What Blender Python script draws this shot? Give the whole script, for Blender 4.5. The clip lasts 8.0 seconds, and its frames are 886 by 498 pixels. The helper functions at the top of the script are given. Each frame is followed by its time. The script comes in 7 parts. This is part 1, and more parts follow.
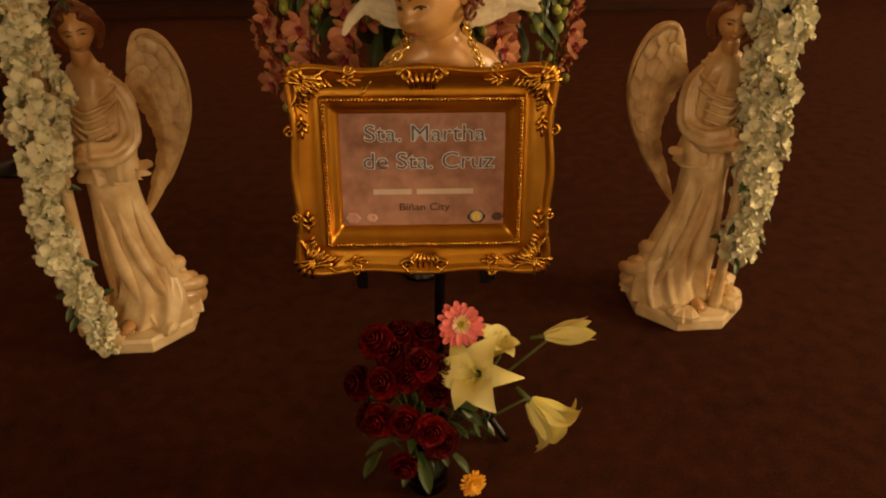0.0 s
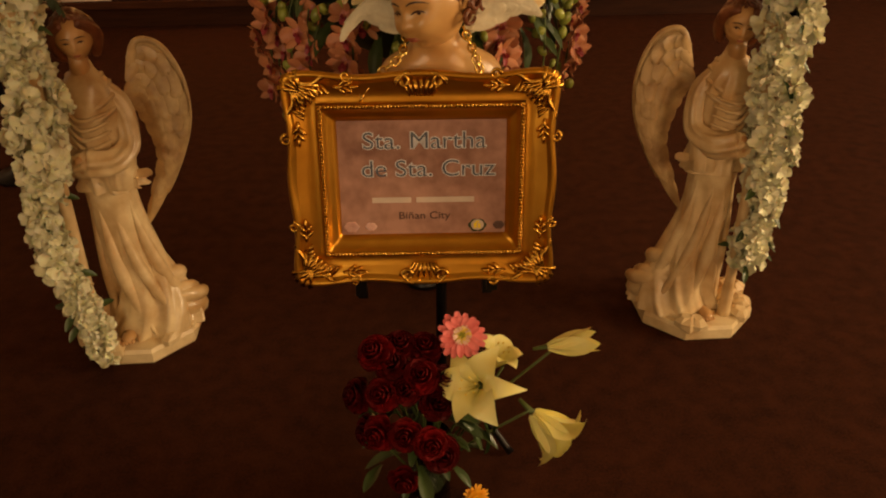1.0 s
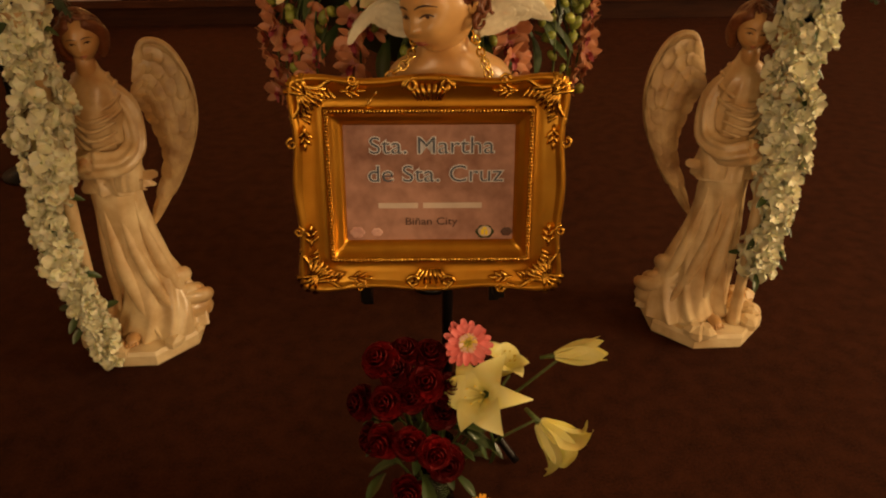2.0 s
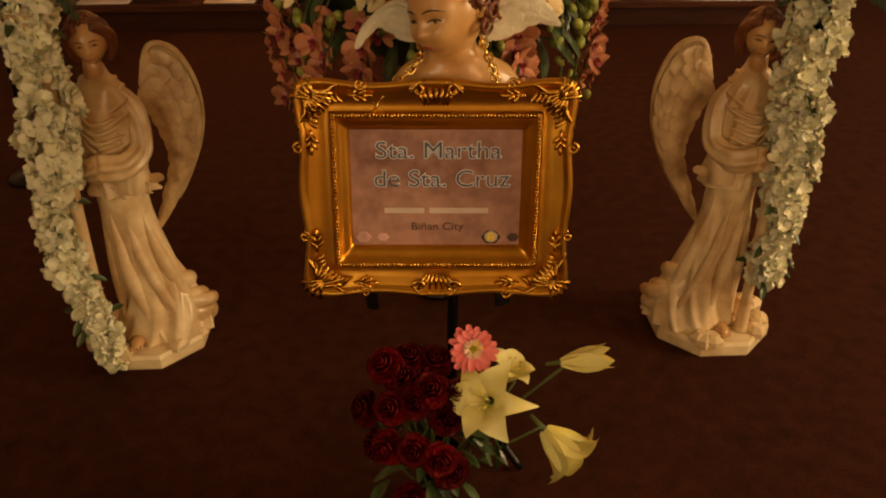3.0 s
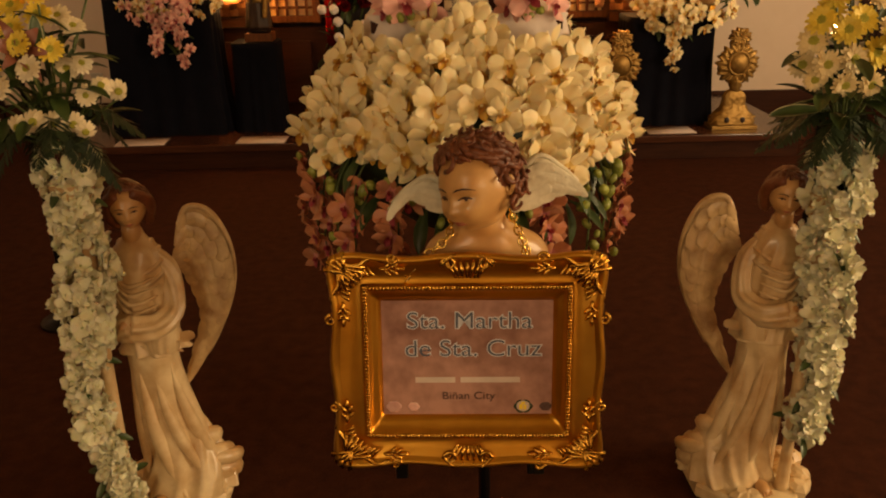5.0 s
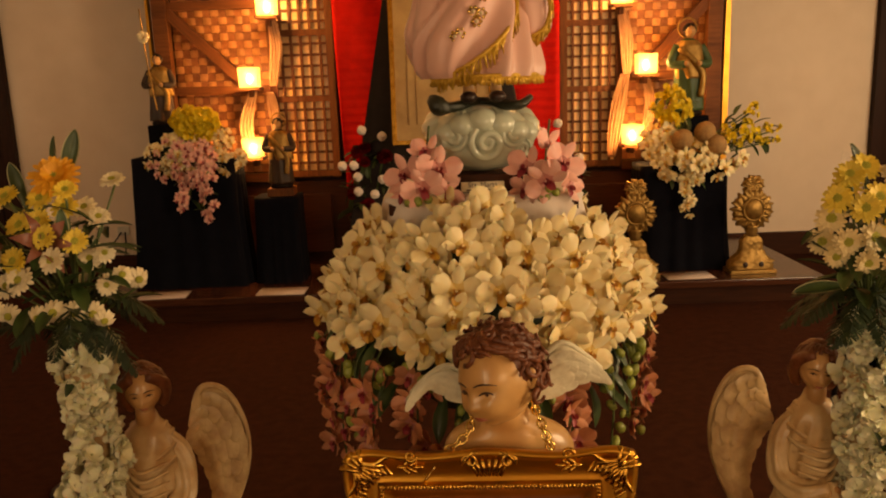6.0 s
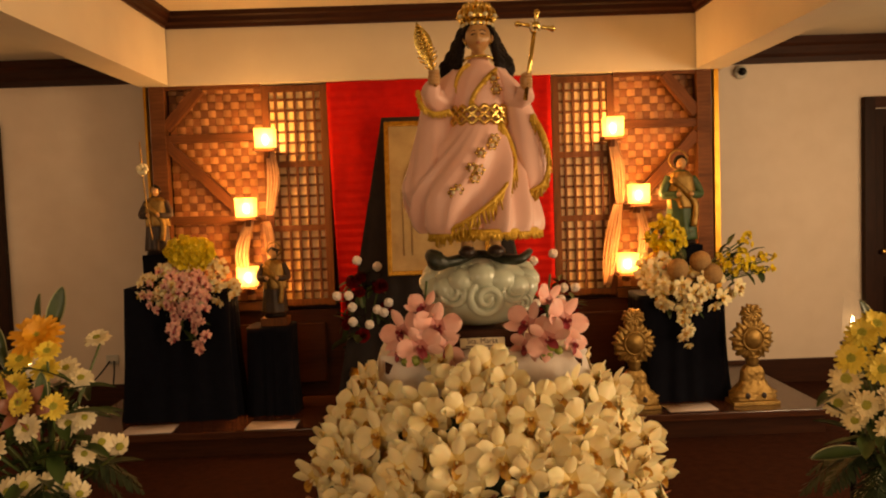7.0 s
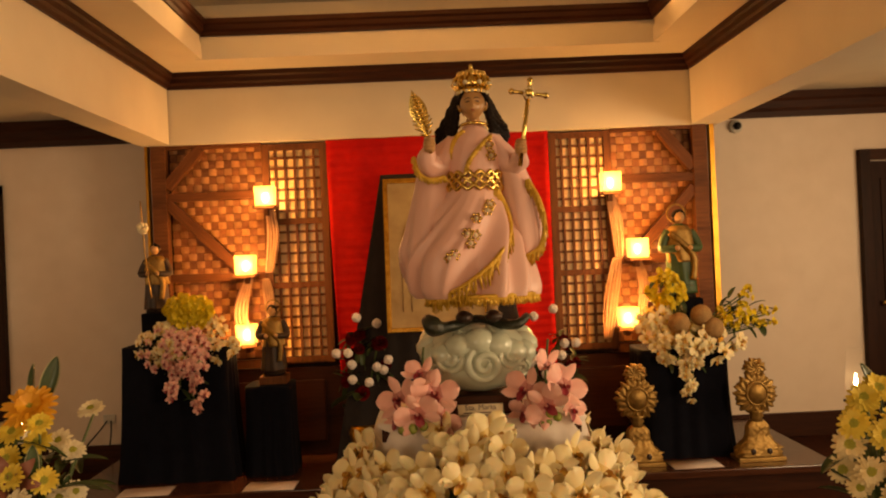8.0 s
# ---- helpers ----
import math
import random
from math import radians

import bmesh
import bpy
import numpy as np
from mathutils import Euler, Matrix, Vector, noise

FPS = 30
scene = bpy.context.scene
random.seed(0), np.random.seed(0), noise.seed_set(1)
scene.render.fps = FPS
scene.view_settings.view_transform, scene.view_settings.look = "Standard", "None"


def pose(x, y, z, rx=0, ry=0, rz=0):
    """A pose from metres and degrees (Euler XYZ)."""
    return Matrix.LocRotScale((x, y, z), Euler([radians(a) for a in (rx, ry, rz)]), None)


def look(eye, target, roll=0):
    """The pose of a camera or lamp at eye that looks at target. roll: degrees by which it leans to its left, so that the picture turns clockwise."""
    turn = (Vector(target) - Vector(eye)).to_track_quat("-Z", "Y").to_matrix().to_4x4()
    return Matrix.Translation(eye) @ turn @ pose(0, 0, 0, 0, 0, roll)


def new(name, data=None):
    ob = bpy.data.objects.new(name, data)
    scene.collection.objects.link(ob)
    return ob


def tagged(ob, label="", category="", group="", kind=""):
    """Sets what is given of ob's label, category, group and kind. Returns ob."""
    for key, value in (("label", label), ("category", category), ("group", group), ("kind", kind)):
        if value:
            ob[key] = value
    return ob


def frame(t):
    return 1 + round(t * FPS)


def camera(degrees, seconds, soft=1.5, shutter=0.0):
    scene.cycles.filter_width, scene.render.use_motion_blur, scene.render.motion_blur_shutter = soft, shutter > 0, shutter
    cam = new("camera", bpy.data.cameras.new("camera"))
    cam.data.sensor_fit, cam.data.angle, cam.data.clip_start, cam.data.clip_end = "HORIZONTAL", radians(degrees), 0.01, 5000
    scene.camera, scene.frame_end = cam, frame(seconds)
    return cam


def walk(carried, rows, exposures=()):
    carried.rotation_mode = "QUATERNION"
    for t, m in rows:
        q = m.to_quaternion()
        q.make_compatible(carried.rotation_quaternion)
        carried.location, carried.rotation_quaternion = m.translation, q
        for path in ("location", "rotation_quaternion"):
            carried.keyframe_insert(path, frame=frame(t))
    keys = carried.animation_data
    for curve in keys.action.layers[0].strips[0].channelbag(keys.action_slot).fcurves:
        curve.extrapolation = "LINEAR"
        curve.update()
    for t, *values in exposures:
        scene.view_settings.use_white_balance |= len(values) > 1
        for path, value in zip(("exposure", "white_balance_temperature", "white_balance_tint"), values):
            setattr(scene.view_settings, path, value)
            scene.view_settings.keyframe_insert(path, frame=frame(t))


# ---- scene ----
cam = camera(58.2, 8.0, soft=2.0)
PATH = [
    (0, (-0.146, -0.206, 1.247), (0.002, 1.508, 0.225), 0.3),
    (0.5, (-0.141, -0.197, 1.247), (0.004, 1.522, 0.236), 0.3),
    (1, (-0.126, -0.18, 1.237), (-0.003, 1.543, 0.229), -0.3),
    (1.5, (-0.123, -0.166, 1.238), (-0.01, 1.558, 0.231), -0.2),
    (3, (-0.125, -0.154, 1.233), (-0.032, 1.579, 0.239), 0.2),
    (3.5, (-0.126, -0.148, 1.242), (-0.034, 1.602, 0.277), 0.2),
    (4, (-0.128, -0.137, 1.259), (-0.039, 1.645, 0.355), 0.1),
    (4.2, (-0.129, -0.131, 1.266), (-0.043, 1.662, 0.383), 0.1),
    (5.3, (-0.141, -0.104, 1.338), (-0.116, 1.789, 0.694), -1.4),
    (5.5, (-0.141, -0.094, 1.353), (-0.128, 1.819, 0.773), -1.7),
    (6, (-0.136, -0.065, 1.402), (-0.128, 1.893, 0.993), -2.0),
    (6.5, (-0.141, -0.032, 1.446), (-0.128, 1.954, 1.21), -1.5),
    (7, (-0.141, -0.001, 1.476), (-0.108, 1.995, 1.356), -2.0),
    (7.5, (-0.142, 0.013, 1.498), (-0.101, 2.013, 1.462), -2.5),
    (8, (-0.131, 0.002, 1.504), (-0.095, 2.002, 1.513), -2.5),
]
walk(cam, [(t, look(eye, target, roll)) for t, eye, target, roll in PATH], [(0, 0.70, 7950, 16), (8, 0.70, 7950, 16)])

# ---- light ----
world = bpy.data.worlds.new("world")
scene.world = world
world.use_nodes = True
world.node_tree.nodes["Background"].inputs[0].default_value = (0.35, 0.42, 0.55, 1)
world.node_tree.nodes["Background"].inputs[1].default_value = 0.02
WARM = (1.0, 0.50, 0.16)


def lamp(name, kind, energy, color, m, size=0.1, size_y=None):
    data = bpy.data.lights.new(name, kind)
    data.energy, data.color = energy, color
    if kind == "AREA":
        data.shape, data.size, data.size_y = "RECTANGLE", size, size_y or size
    else:
        data.shadow_soft_size = size
    ob = new(name, data)
    ob.matrix_world = m
    return ob


# daylight from unseen windows behind the camera and east of it, and the hidden lights of the tray ceiling
lamp("window_light", "AREA", 18, (1.0, 0.68, 0.39), look((1.75, -2.36, 1.6), (-1.0, 3.6, -0.4)), 1.2, 1.3)
lamp("window_light", "AREA", 14, (1.0, 0.82, 0.54), look((-1.75, -2.36, 1.6), (1.4, 1.5, -0.1)), 1.2, 1.3)
lamp("window_light", "AREA", 18, (1.0, 0.78, 0.50), look((3.94, 3.5, 1.55), (1.8, 4.9, 1.2)), 1.2, 1.1)
lamp("window_light", "AREA", 60, (1.0, 0.78, 0.49), look((3.94, 0.35, 1.6), (0.0, 1.5, 0.5)), 1.4, 1.2)
# added fill from an assumed west window, brightens the north-west wall
lamp("window_light", "AREA", 5.5, (1.0, 0.76, 0.48), look((-3.94, 3.5, 1.55), (-2.3, 5.6, 1.2)), 1.2, 1.1)
lamp("cove_light", "AREA", 10, (1.0, 0.55, 0.20), look((-0.08, 4.78, 2.98), (-0.08, 4.3, 3.3)), 2.5, 0.1)
lamp("cove_light", "AREA", 4, (1.0, 0.52, 0.19), look((-1.30, 2.5, 2.98), (-0.8, 2.5, 3.3)), 0.1, 4.0)
lamp("cove_light", "AREA", 3.5, (1.0, 0.52, 0.19), look((1.15, 2.5, 2.98), (0.65, 2.5, 3.3)), 0.1, 4.0)

# ---- mesh helpers ----


def quadmesh(bm, rows, mat=0, closed=True, caps=True, smooth=True):
    """Faces over rows of points, each row a ring (closed) or an open line."""
    vs = [[bm.verts.new(p) for p in row] for row in rows]
    n = len(vs[0])
    faces = []
    for a, b in zip(vs, vs[1:]):
        for i in range(n if closed else n - 1):
            j = (i + 1) % n
            faces.append(bm.faces.new((a[i], a[j], b[j], b[i])))
    if closed and caps:
        faces.append(bm.faces.new(vs[0][::-1]))
        faces.append(bm.faces.new(vs[-1]))
    for f in faces:
        f.material_index, f.smooth = mat, smooth
    return faces


def box(bm, c, s, mat=0, m=None, bevel=0.0):
    t = bmesh.new()
    bmesh.ops.create_cube(t, size=1)
    bmesh.ops.scale(t, vec=s, verts=t.verts)
    if bevel:
        bmesh.ops.bevel(t, geom=list(t.edges), offset=bevel, segments=2, profile=0.6, affect="EDGES")
    bmesh.ops.translate(t, vec=c, verts=t.verts)
    if m:
        t.transform(m)
    join(bm, t, mat)


def join(bm, t, mat=None):
    """Moves all of the bmesh t into bm."""
    made = {v: bm.verts.new(v.co) for v in t.verts}
    for f in t.faces:
        g = bm.faces.new([made[v] for v in f.verts])
        g.material_index, g.smooth = (f.material_index if mat is None else mat), f.smooth
    t.free()


def tube(bm, pts, radii, n=8, mat=0, flat=1.0, ridges=0, depth=0.0):
    """A round rod along pts; radii: one, or one a point."""
    pts = [Vector(p) for p in pts]
    if isinstance(radii, (int, float)):
        radii = [radii] * len(pts)
    rings = []
    side = None
    for i, p in enumerate(pts):
        d = (pts[min(i + 1, len(pts) - 1)] - pts[max(i - 1, 0)]).normalized()
        if side is None:
            side = d.orthogonal().normalized()
        side = (side - d * side.dot(d)).normalized()
        up = d.cross(side)
        rings.append([p + radii[i] * (1 + depth * math.sin(ridges * a + 0.35 * i)) * (math.cos(a) * side + flat * math.sin(a) * up) for a in (math.tau * k / n for k in range(n))])
    quadmesh(bm, rings, mat)


def bend(pts, steps=6):
    """A smooth line through pts (Catmull-Rom)."""
    pts = [Vector(p) for p in pts]
    out = []
    for i in range(len(pts) - 1):
        a, b, c, d = pts[max(i - 1, 0)], pts[i], pts[i + 1], pts[min(i + 2, len(pts) - 1)]
        for k in range(steps):
            t = k / steps
            out.append(0.5 * (2 * b + (c - a) * t + (2 * a - 5 * b + 4 * c - d) * t * t + (3 * b - a - 3 * c + d) * t ** 3))
    return out + [pts[-1]]


def ball(bm, c, r, mat=0, n=16, m=None, bump=0.0, freq=20.0, soft=True):
    """An ellipsoid with radii r, uneven by bump."""
    r = (r, r, r) if isinstance(r, (int, float)) else r
    rings = []
    for i in range(1, n // 2 + 1):
        th = math.pi * (i - 0.5) / (n // 2)
        ring = []
        for k in range(n):
            a = math.tau * k / n
            p = Vector((r[0] * math.sin(th) * math.cos(a), r[1] * math.sin(th) * math.sin(a), -r[2] * math.cos(th)))
            if bump:
                p *= 1 + bump * noise.noise((p + Vector(c)) * freq)
            p = (m @ p if m else p) + Vector(c)
            ring.append(p)
        rings.append(ring)
    quadmesh(bm, rings, mat, smooth=soft)


def lathe(bm, profile, c=(0, 0, 0), n=24, mat=0, smooth=True, wave=None):
    rings = []
    for r, z in profile:
        ring = []
        for k in range(n):
            a = math.tau * k / n
            q = r * (wave(a, z) if wave else 1)
            ring.append((c[0] + q * math.cos(a), c[1] + q * math.sin(a), c[2] + z))
        rings.append(ring)
    quadmesh(bm, rings, mat, smooth=smooth)


def petal(bm, m, length, width, cup=0.0, curl=0.0, mat=0, tip=1.0, nu=6, nv=5, base_mat=None, ruffle=0.0):
    """A petal along +x of m, cupped across and curled along; tip: below 1 round, above 1 pointed."""
    rows = []
    for i in range(nu):
        t = math.sin(0.5 * math.pi * i / (nu - 1)) ** 0.9
        half = 0.5 * width * max(0.22 * (1 - t), math.sin(math.pi * t ** 1.3) ** (0.62 * tip))
        half = max(half, 0.012 * width)
        row = []
        for j in range(nv):
            s = 2 * j / (nv - 1) - 1
            z = curl * length * t * t + cup * width * s * s * math.sin(math.pi * min(1, t * 0.8 + 0.1)) + ruffle * width * math.sin(9 * t + 5 * s) * t
            row.append(m @ Vector((length * t * (1 - 0.3 * abs(curl) * t), half * s, z)))
        rows.append(row)
    faces = quadmesh(bm, rows, mat, closed=False)
    if base_mat is not None:
        for f in faces[: (nv - 1)]:
            f.material_index = base_mat


def spin(a, tilt=0.0):
    """Turn by a about z, after tipping by tilt up from the plane (radians)."""
    return Matrix.Rotation(a, 4, "Z") @ Matrix.Rotation(-tilt, 4, "Y")


def aim(p, normal, roll=0.0, scale=1.0):
    """A pose at p whose +z looks along normal."""
    q = Vector(normal).to_track_quat("Z", "Y").to_matrix().to_4x4()
    return Matrix.Translation(p) @ q @ Matrix.Rotation(roll, 4, "Z") @ Matrix.Scale(scale, 4)


def mesh_of(name, bm, mats):
    mesh = bpy.data.meshes.new(name)
    bm.normal_update()
    bm.to_mesh(mesh)
    bm.free()
    for mat in mats if isinstance(mats, (list, tuple)) else [mats]:
        mesh.materials.append(mat)
    return mesh


def part(name, bm, mats, parent=None, label="", m=None):
    """One mesh object, under a thing or a part of it."""
    mesh = bm if isinstance(bm, bpy.types.Mesh) else mesh_of(name, bm, mats)
    ob = new(name, mesh)
    if parent:
        ob.parent = parent
    if m is not None:
        ob.matrix_basis = m
    if label:
        ob["label"] = label
    return ob


def thing(name, m, label, category, group="", kind=""):
    ob = new(name)
    ob.empty_display_size = 0.05
    ob.matrix_basis = m
    return tagged(ob, label, category, group, kind)


def solid(name, c, s, mat, parent=None, label="", bevel=0.004):
    bm = bmesh.new()
    box(bm, c, s, 0, None, bevel)
    return part(name, bm, mat, parent, label)


def setting(name, bm, mats, label, category):
    return tagged(part(name, bm, mats), label, category, kind="structure")


def writing(text, size, mat, m, parent, name="lettering", grow=0.0):
    """Flat letters as a mesh."""
    cu = bpy.data.curves.new(name, "FONT")
    cu.body, cu.size, cu.align_x, cu.extrude = text, size, "CENTER", 0.0002
    cu.offset = grow
    tmp = new("tmp", cu)
    mesh = bpy.data.meshes.new_from_object(tmp.evaluated_get(bpy.context.evaluated_depsgraph_get()))
    bpy.data.objects.remove(tmp)
    mesh.materials.clear()
    mesh.materials.append(mat)
    return part(name, mesh, None, parent, "", m)


# ---- materials ----


def material(name, color, rough=0.5, metal=0.0, color2=None, scale=30.0, bump=0.0, bump_scale=None, vary=0.0, coat=0.0,
             emit=0.0, alpha=1.0, glass=0.0, island=0.0, sheen=0.0, emit_color=None, detail=4.0, sss=0.0, spec=0.5):
    mat = bpy.data.materials.new(name)
    mat.use_nodes = True
    nt = mat.node_tree
    b = nt.nodes["Principled BSDF"]
    b.inputs["Roughness"].default_value, b.inputs["Metallic"].default_value = rough, metal
    b.inputs["Coat Weight"].default_value, b.inputs["Coat Roughness"].default_value = coat, 0.12
    b.inputs["Alpha"].default_value, b.inputs["Transmission Weight"].default_value = alpha, glass
    b.inputs["Sheen Weight"].default_value = sheen
    b.inputs["Specular IOR Level"].default_value = spec
    if sss:
        b.inputs["Subsurface Weight"].default_value = sss
        b.inputs["Subsurface Radius"].default_value = (0.02, 0.012, 0.008)
        b.inputs["Subsurface Scale"].default_value = 0.5
    if emit:
        b.inputs["Emission Color"].default_value, b.inputs["Emission Strength"].default_value = (*(emit_color or color), 1), emit
    co = nt.nodes.new("ShaderNodeTexCoord")
    fine = nt.nodes.new("ShaderNodeTexNoise")
    fine.inputs["Scale"].default_value, fine.inputs["Detail"].default_value = scale, detail
    nt.links.new(co.outputs["Object"], fine.inputs["Vector"])
    broad = nt.nodes.new("ShaderNodeTexNoise")
    broad.inputs["Scale"].default_value = scale * 0.13
    nt.links.new(co.outputs["Object"], broad.inputs["Vector"])
    add = nt.nodes.new("ShaderNodeMath")
    add.operation = "MULTIPLY_ADD"
    add.inputs[1].default_value = 0.5
    nt.links.new(fine.outputs["Fac"], add.inputs[0])
    half = nt.nodes.new("ShaderNodeMath")
    half.operation, half.inputs[1].default_value = "MULTIPLY", 0.5
    nt.links.new(broad.outputs["Fac"], half.inputs[0])
    nt.links.new(half.outputs[0], add.inputs[2])
    ramp = nt.nodes.new("ShaderNodeValToRGB")
    c2 = color2 or tuple(v * 0.72 for v in color)
    ramp.color_ramp.elements[0].position, ramp.color_ramp.elements[0].color = 0.34, (*c2, 1)
    ramp.color_ramp.elements[1].position, ramp.color_ramp.elements[1].color = 0.62, (*color, 1)
    nt.links.new(add.outputs[0], ramp.inputs[0])
    out = ramp.outputs[0]
    if vary or island:
        src = nt.nodes.new("ShaderNodeObjectInfo").outputs["Random"] if vary else nt.nodes.new("ShaderNodeNewGeometry").outputs["Random Per Island"]
        hsv = nt.nodes.new("ShaderNodeHueSaturation")
        rng = nt.nodes.new("ShaderNodeMapRange")
        amount = vary or island
        rng.inputs["To Min"].default_value, rng.inputs["To Max"].default_value = 1 - amount, 1 + amount
        nt.links.new(src, rng.inputs["Value"])
        nt.links.new(rng.outputs[0], hsv.inputs["Value"])
        nt.links.new(out, hsv.inputs["Color"])
        out = hsv.outputs[0]
    nt.links.new(out, b.inputs["Base Color"])
    if bump:
        relief = nt.nodes.new("ShaderNodeTexNoise")
        relief.inputs["Scale"].default_value, relief.inputs["Detail"].default_value = bump_scale or scale * 2, 6
        nt.links.new(co.outputs["Object"], relief.inputs["Vector"])
        bn = nt.nodes.new("ShaderNodeBump")
        bn.inputs["Strength"].default_value, bn.inputs["Distance"].default_value = bump, 0.004
        nt.links.new(relief.outputs["Fac"], bn.inputs["Height"])
        nt.links.new(bn.outputs[0], b.inputs["Normal"])
    return mat


def grained(name, color, color2, rough=0.4, axis=0, coat=0.0):
    """Wood: noise drawn out along one axis."""
    mat = material(name, color, rough, color2=color2, scale=9.0, bump=0.15, bump_scale=60, coat=coat, spec=0.16)
    nt = mat.node_tree
    mp = nt.nodes.new("ShaderNodeMapping")
    s = [6.0, 6.0, 6.0]
    s[axis] = 0.7
    mp.inputs["Scale"].default_value = s
    co = next(n for n in nt.nodes if n.bl_idname == "ShaderNodeTexCoord")
    for n in [n for n in nt.nodes if n.bl_idname == "ShaderNodeTexNoise"]:
        nt.links.new(mp.outputs[0], n.inputs["Vector"])
    nt.links.new(co.outputs["Object"], mp.inputs["Vector"])
    return mat


CARPET = material("carpet", (0.058, 0.0165, 0.0078), 1.0, color2=(0.027, 0.0078, 0.0038), scale=160, bump=0.9, bump_scale=420, spec=0.10)
PAINT = material("cream_paint", (0.76, 0.62, 0.50), 0.6, color2=(0.70, 0.56, 0.44), scale=6, bump=0.05, bump_scale=90)
CEILING = material("ceiling_paint", (0.67, 0.59, 0.455), 0.7, color2=(0.61, 0.53, 0.41), scale=4, bump=0.04, bump_scale=80)
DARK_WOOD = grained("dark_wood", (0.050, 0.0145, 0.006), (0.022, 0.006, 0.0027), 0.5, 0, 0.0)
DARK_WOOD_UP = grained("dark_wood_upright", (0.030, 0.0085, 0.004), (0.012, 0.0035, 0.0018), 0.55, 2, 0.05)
FLOOR_WOOD = grained("platform_wood", (0.085, 0.030, 0.016), (0.038, 0.013, 0.007), 0.26, 0, 0.4)
POST_WOOD = grained("post_wood", (0.16, 0.058, 0.022), (0.07, 0.024, 0.010), 0.5, 2)
RAIL_WOOD = grained("rail_wood", (0.15, 0.052, 0.020), (0.065, 0.022, 0.009), 0.5, 0)
WEAVE = material("bamboo_weave", (0.50, 0.225, 0.085), 0.5, color2=(0.36, 0.145, 0.05), scale=40, island=0.25, bump=0.2)
WEAVE_DARK = material("bamboo_weave_inner_skin", (0.30, 0.105, 0.036), 0.55, color2=(0.19, 0.062, 0.02), scale=40, island=0.3, bump=0.2)
CAPIZ = material("capiz_pane", (0.86, 0.64, 0.34), 0.4, color2=(0.78, 0.50, 0.22), scale=25, vary=0.22, coat=0.15, bump=0.1)
RED = material("red_cloth", (0.50, 0.009, 0.011), 0.8, color2=(0.38, 0.005, 0.007), scale=18, bump=0.2, spec=0.15)
NAVY = material("navy_cloth", (0.0045, 0.005, 0.010), 0.95, color2=(0.0025, 0.0025, 0.006), scale=20, bump=0.2, spec=0.12)
BLACK_CLOTH = material("black_cloth", (0.018, 0.011, 0.010), 0.85, color2=(0.010, 0.006, 0.006), scale=20, bump=0.2)
PEACH = material("peach_cloth", (0.68, 0.40, 0.24), 0.75, color2=(0.55, 0.30, 0.17), scale=30, bump=0.1, alpha=0.85)
TULLE = material("white_tulle", (0.80, 0.72, 0.66), 0.8, color2=(0.72, 0.62, 0.56), scale=40, bump=0.15)
GOLD = material("gold_leaf", (0.76, 0.43, 0.09), 0.27, 1.0, color2=(0.40, 0.19, 0.03), scale=45, bump=0.25, bump_scale=140)
GOLD_DULL = material("gold_paint", (0.66, 0.33, 0.055), 0.33, 0.95, color2=(0.50, 0.22, 0.03), scale=18, bump=0.04, bump_scale=160)
BRIGHT_GOLD = material("bright_gold", (0.88, 0.62, 0.20), 0.2, 1.0, scale=60)
FRINGE = material("gold_fringe", (0.80, 0.50, 0.08), 0.4, 0.35, color2=(0.46, 0.24, 0.02), scale=90, bump=0.5)
IVORY = material("ivory_resin", (0.82, 0.66, 0.40), 0.36, color2=(0.44, 0.24, 0.09), scale=16, bump=0.35, bump_scale=50, coat=0.25)
IVORY_WING = material("wing_resin", (0.68, 0.49, 0.25), 0.42, color2=(0.32, 0.17, 0.07), scale=24, bump=0.4, bump_scale=60, coat=0.15)
SKIN = material("painted_skin", (0.58, 0.33, 0.14), 0.34, color2=(0.48, 0.24, 0.095), scale=20, coat=0.4)
CHERUB_SKIN = material("cherub_skin", (0.68, 0.40, 0.16), 0.36, color2=(0.44, 0.20, 0.06), scale=14, coat=0.3)
WING_WHITE = material("white_wing_paint", (0.84, 0.80, 0.62), 0.5, color2=(0.56, 0.50, 0.36), scale=40, bump=0.4)
HAIR = material("painted_hair", (0.20, 0.06, 0.022), 0.42, color2=(0.085, 0.022, 0.009), scale=60, bump=0.8, bump_scale=90)
BLACK_HAIR = material("black_hair", (0.014, 0.008, 0.006), 0.5, color2=(0.005, 0.003, 0.003), scale=60, bump=0.9, bump_scale=120, spec=0.12)
LIP = material("painted_lip", (0.40, 0.10, 0.06), 0.35, scale=40)
EYE = material("painted_eye", (0.06, 0.025, 0.015), 0.3, scale=40)
ROBE_PINK = material("pink_satin", (0.82, 0.51, 0.43), 0.40, color2=(0.77, 0.43, 0.36), scale=8, bump=0.05, sheen=0.3)
CLOUD = material("cloud_enamel", (0.58, 0.62, 0.50), 0.28, color2=(0.46, 0.52, 0.43), scale=10, coat=0.5)
DRAGON = material("dark_green_scales", (0.030, 0.034, 0.020), 0.35, color2=(0.012, 0.014, 0.009), scale=60, bump=0.6, bump_scale=150)
SHOE = material("dark_shoe", (0.03, 0.014, 0.010), 0.4)
BLACK_METAL = material("black_metal", (0.012, 0.010, 0.010), 0.35, 0.6, scale=50)
PAPER = material("brown_rose_paper", (0.50, 0.275, 0.215), 0.5, color2=(0.20, 0.085, 0.06), scale=34, coat=0.12, detail=10)
WHITE_PAPER = material("white_paper", (0.60, 0.50, 0.46), 0.6, color2=(0.54, 0.45, 0.41), scale=10)
INK_BLUE = material("grey_blue_ink", (0.085, 0.105, 0.15), 0.5)
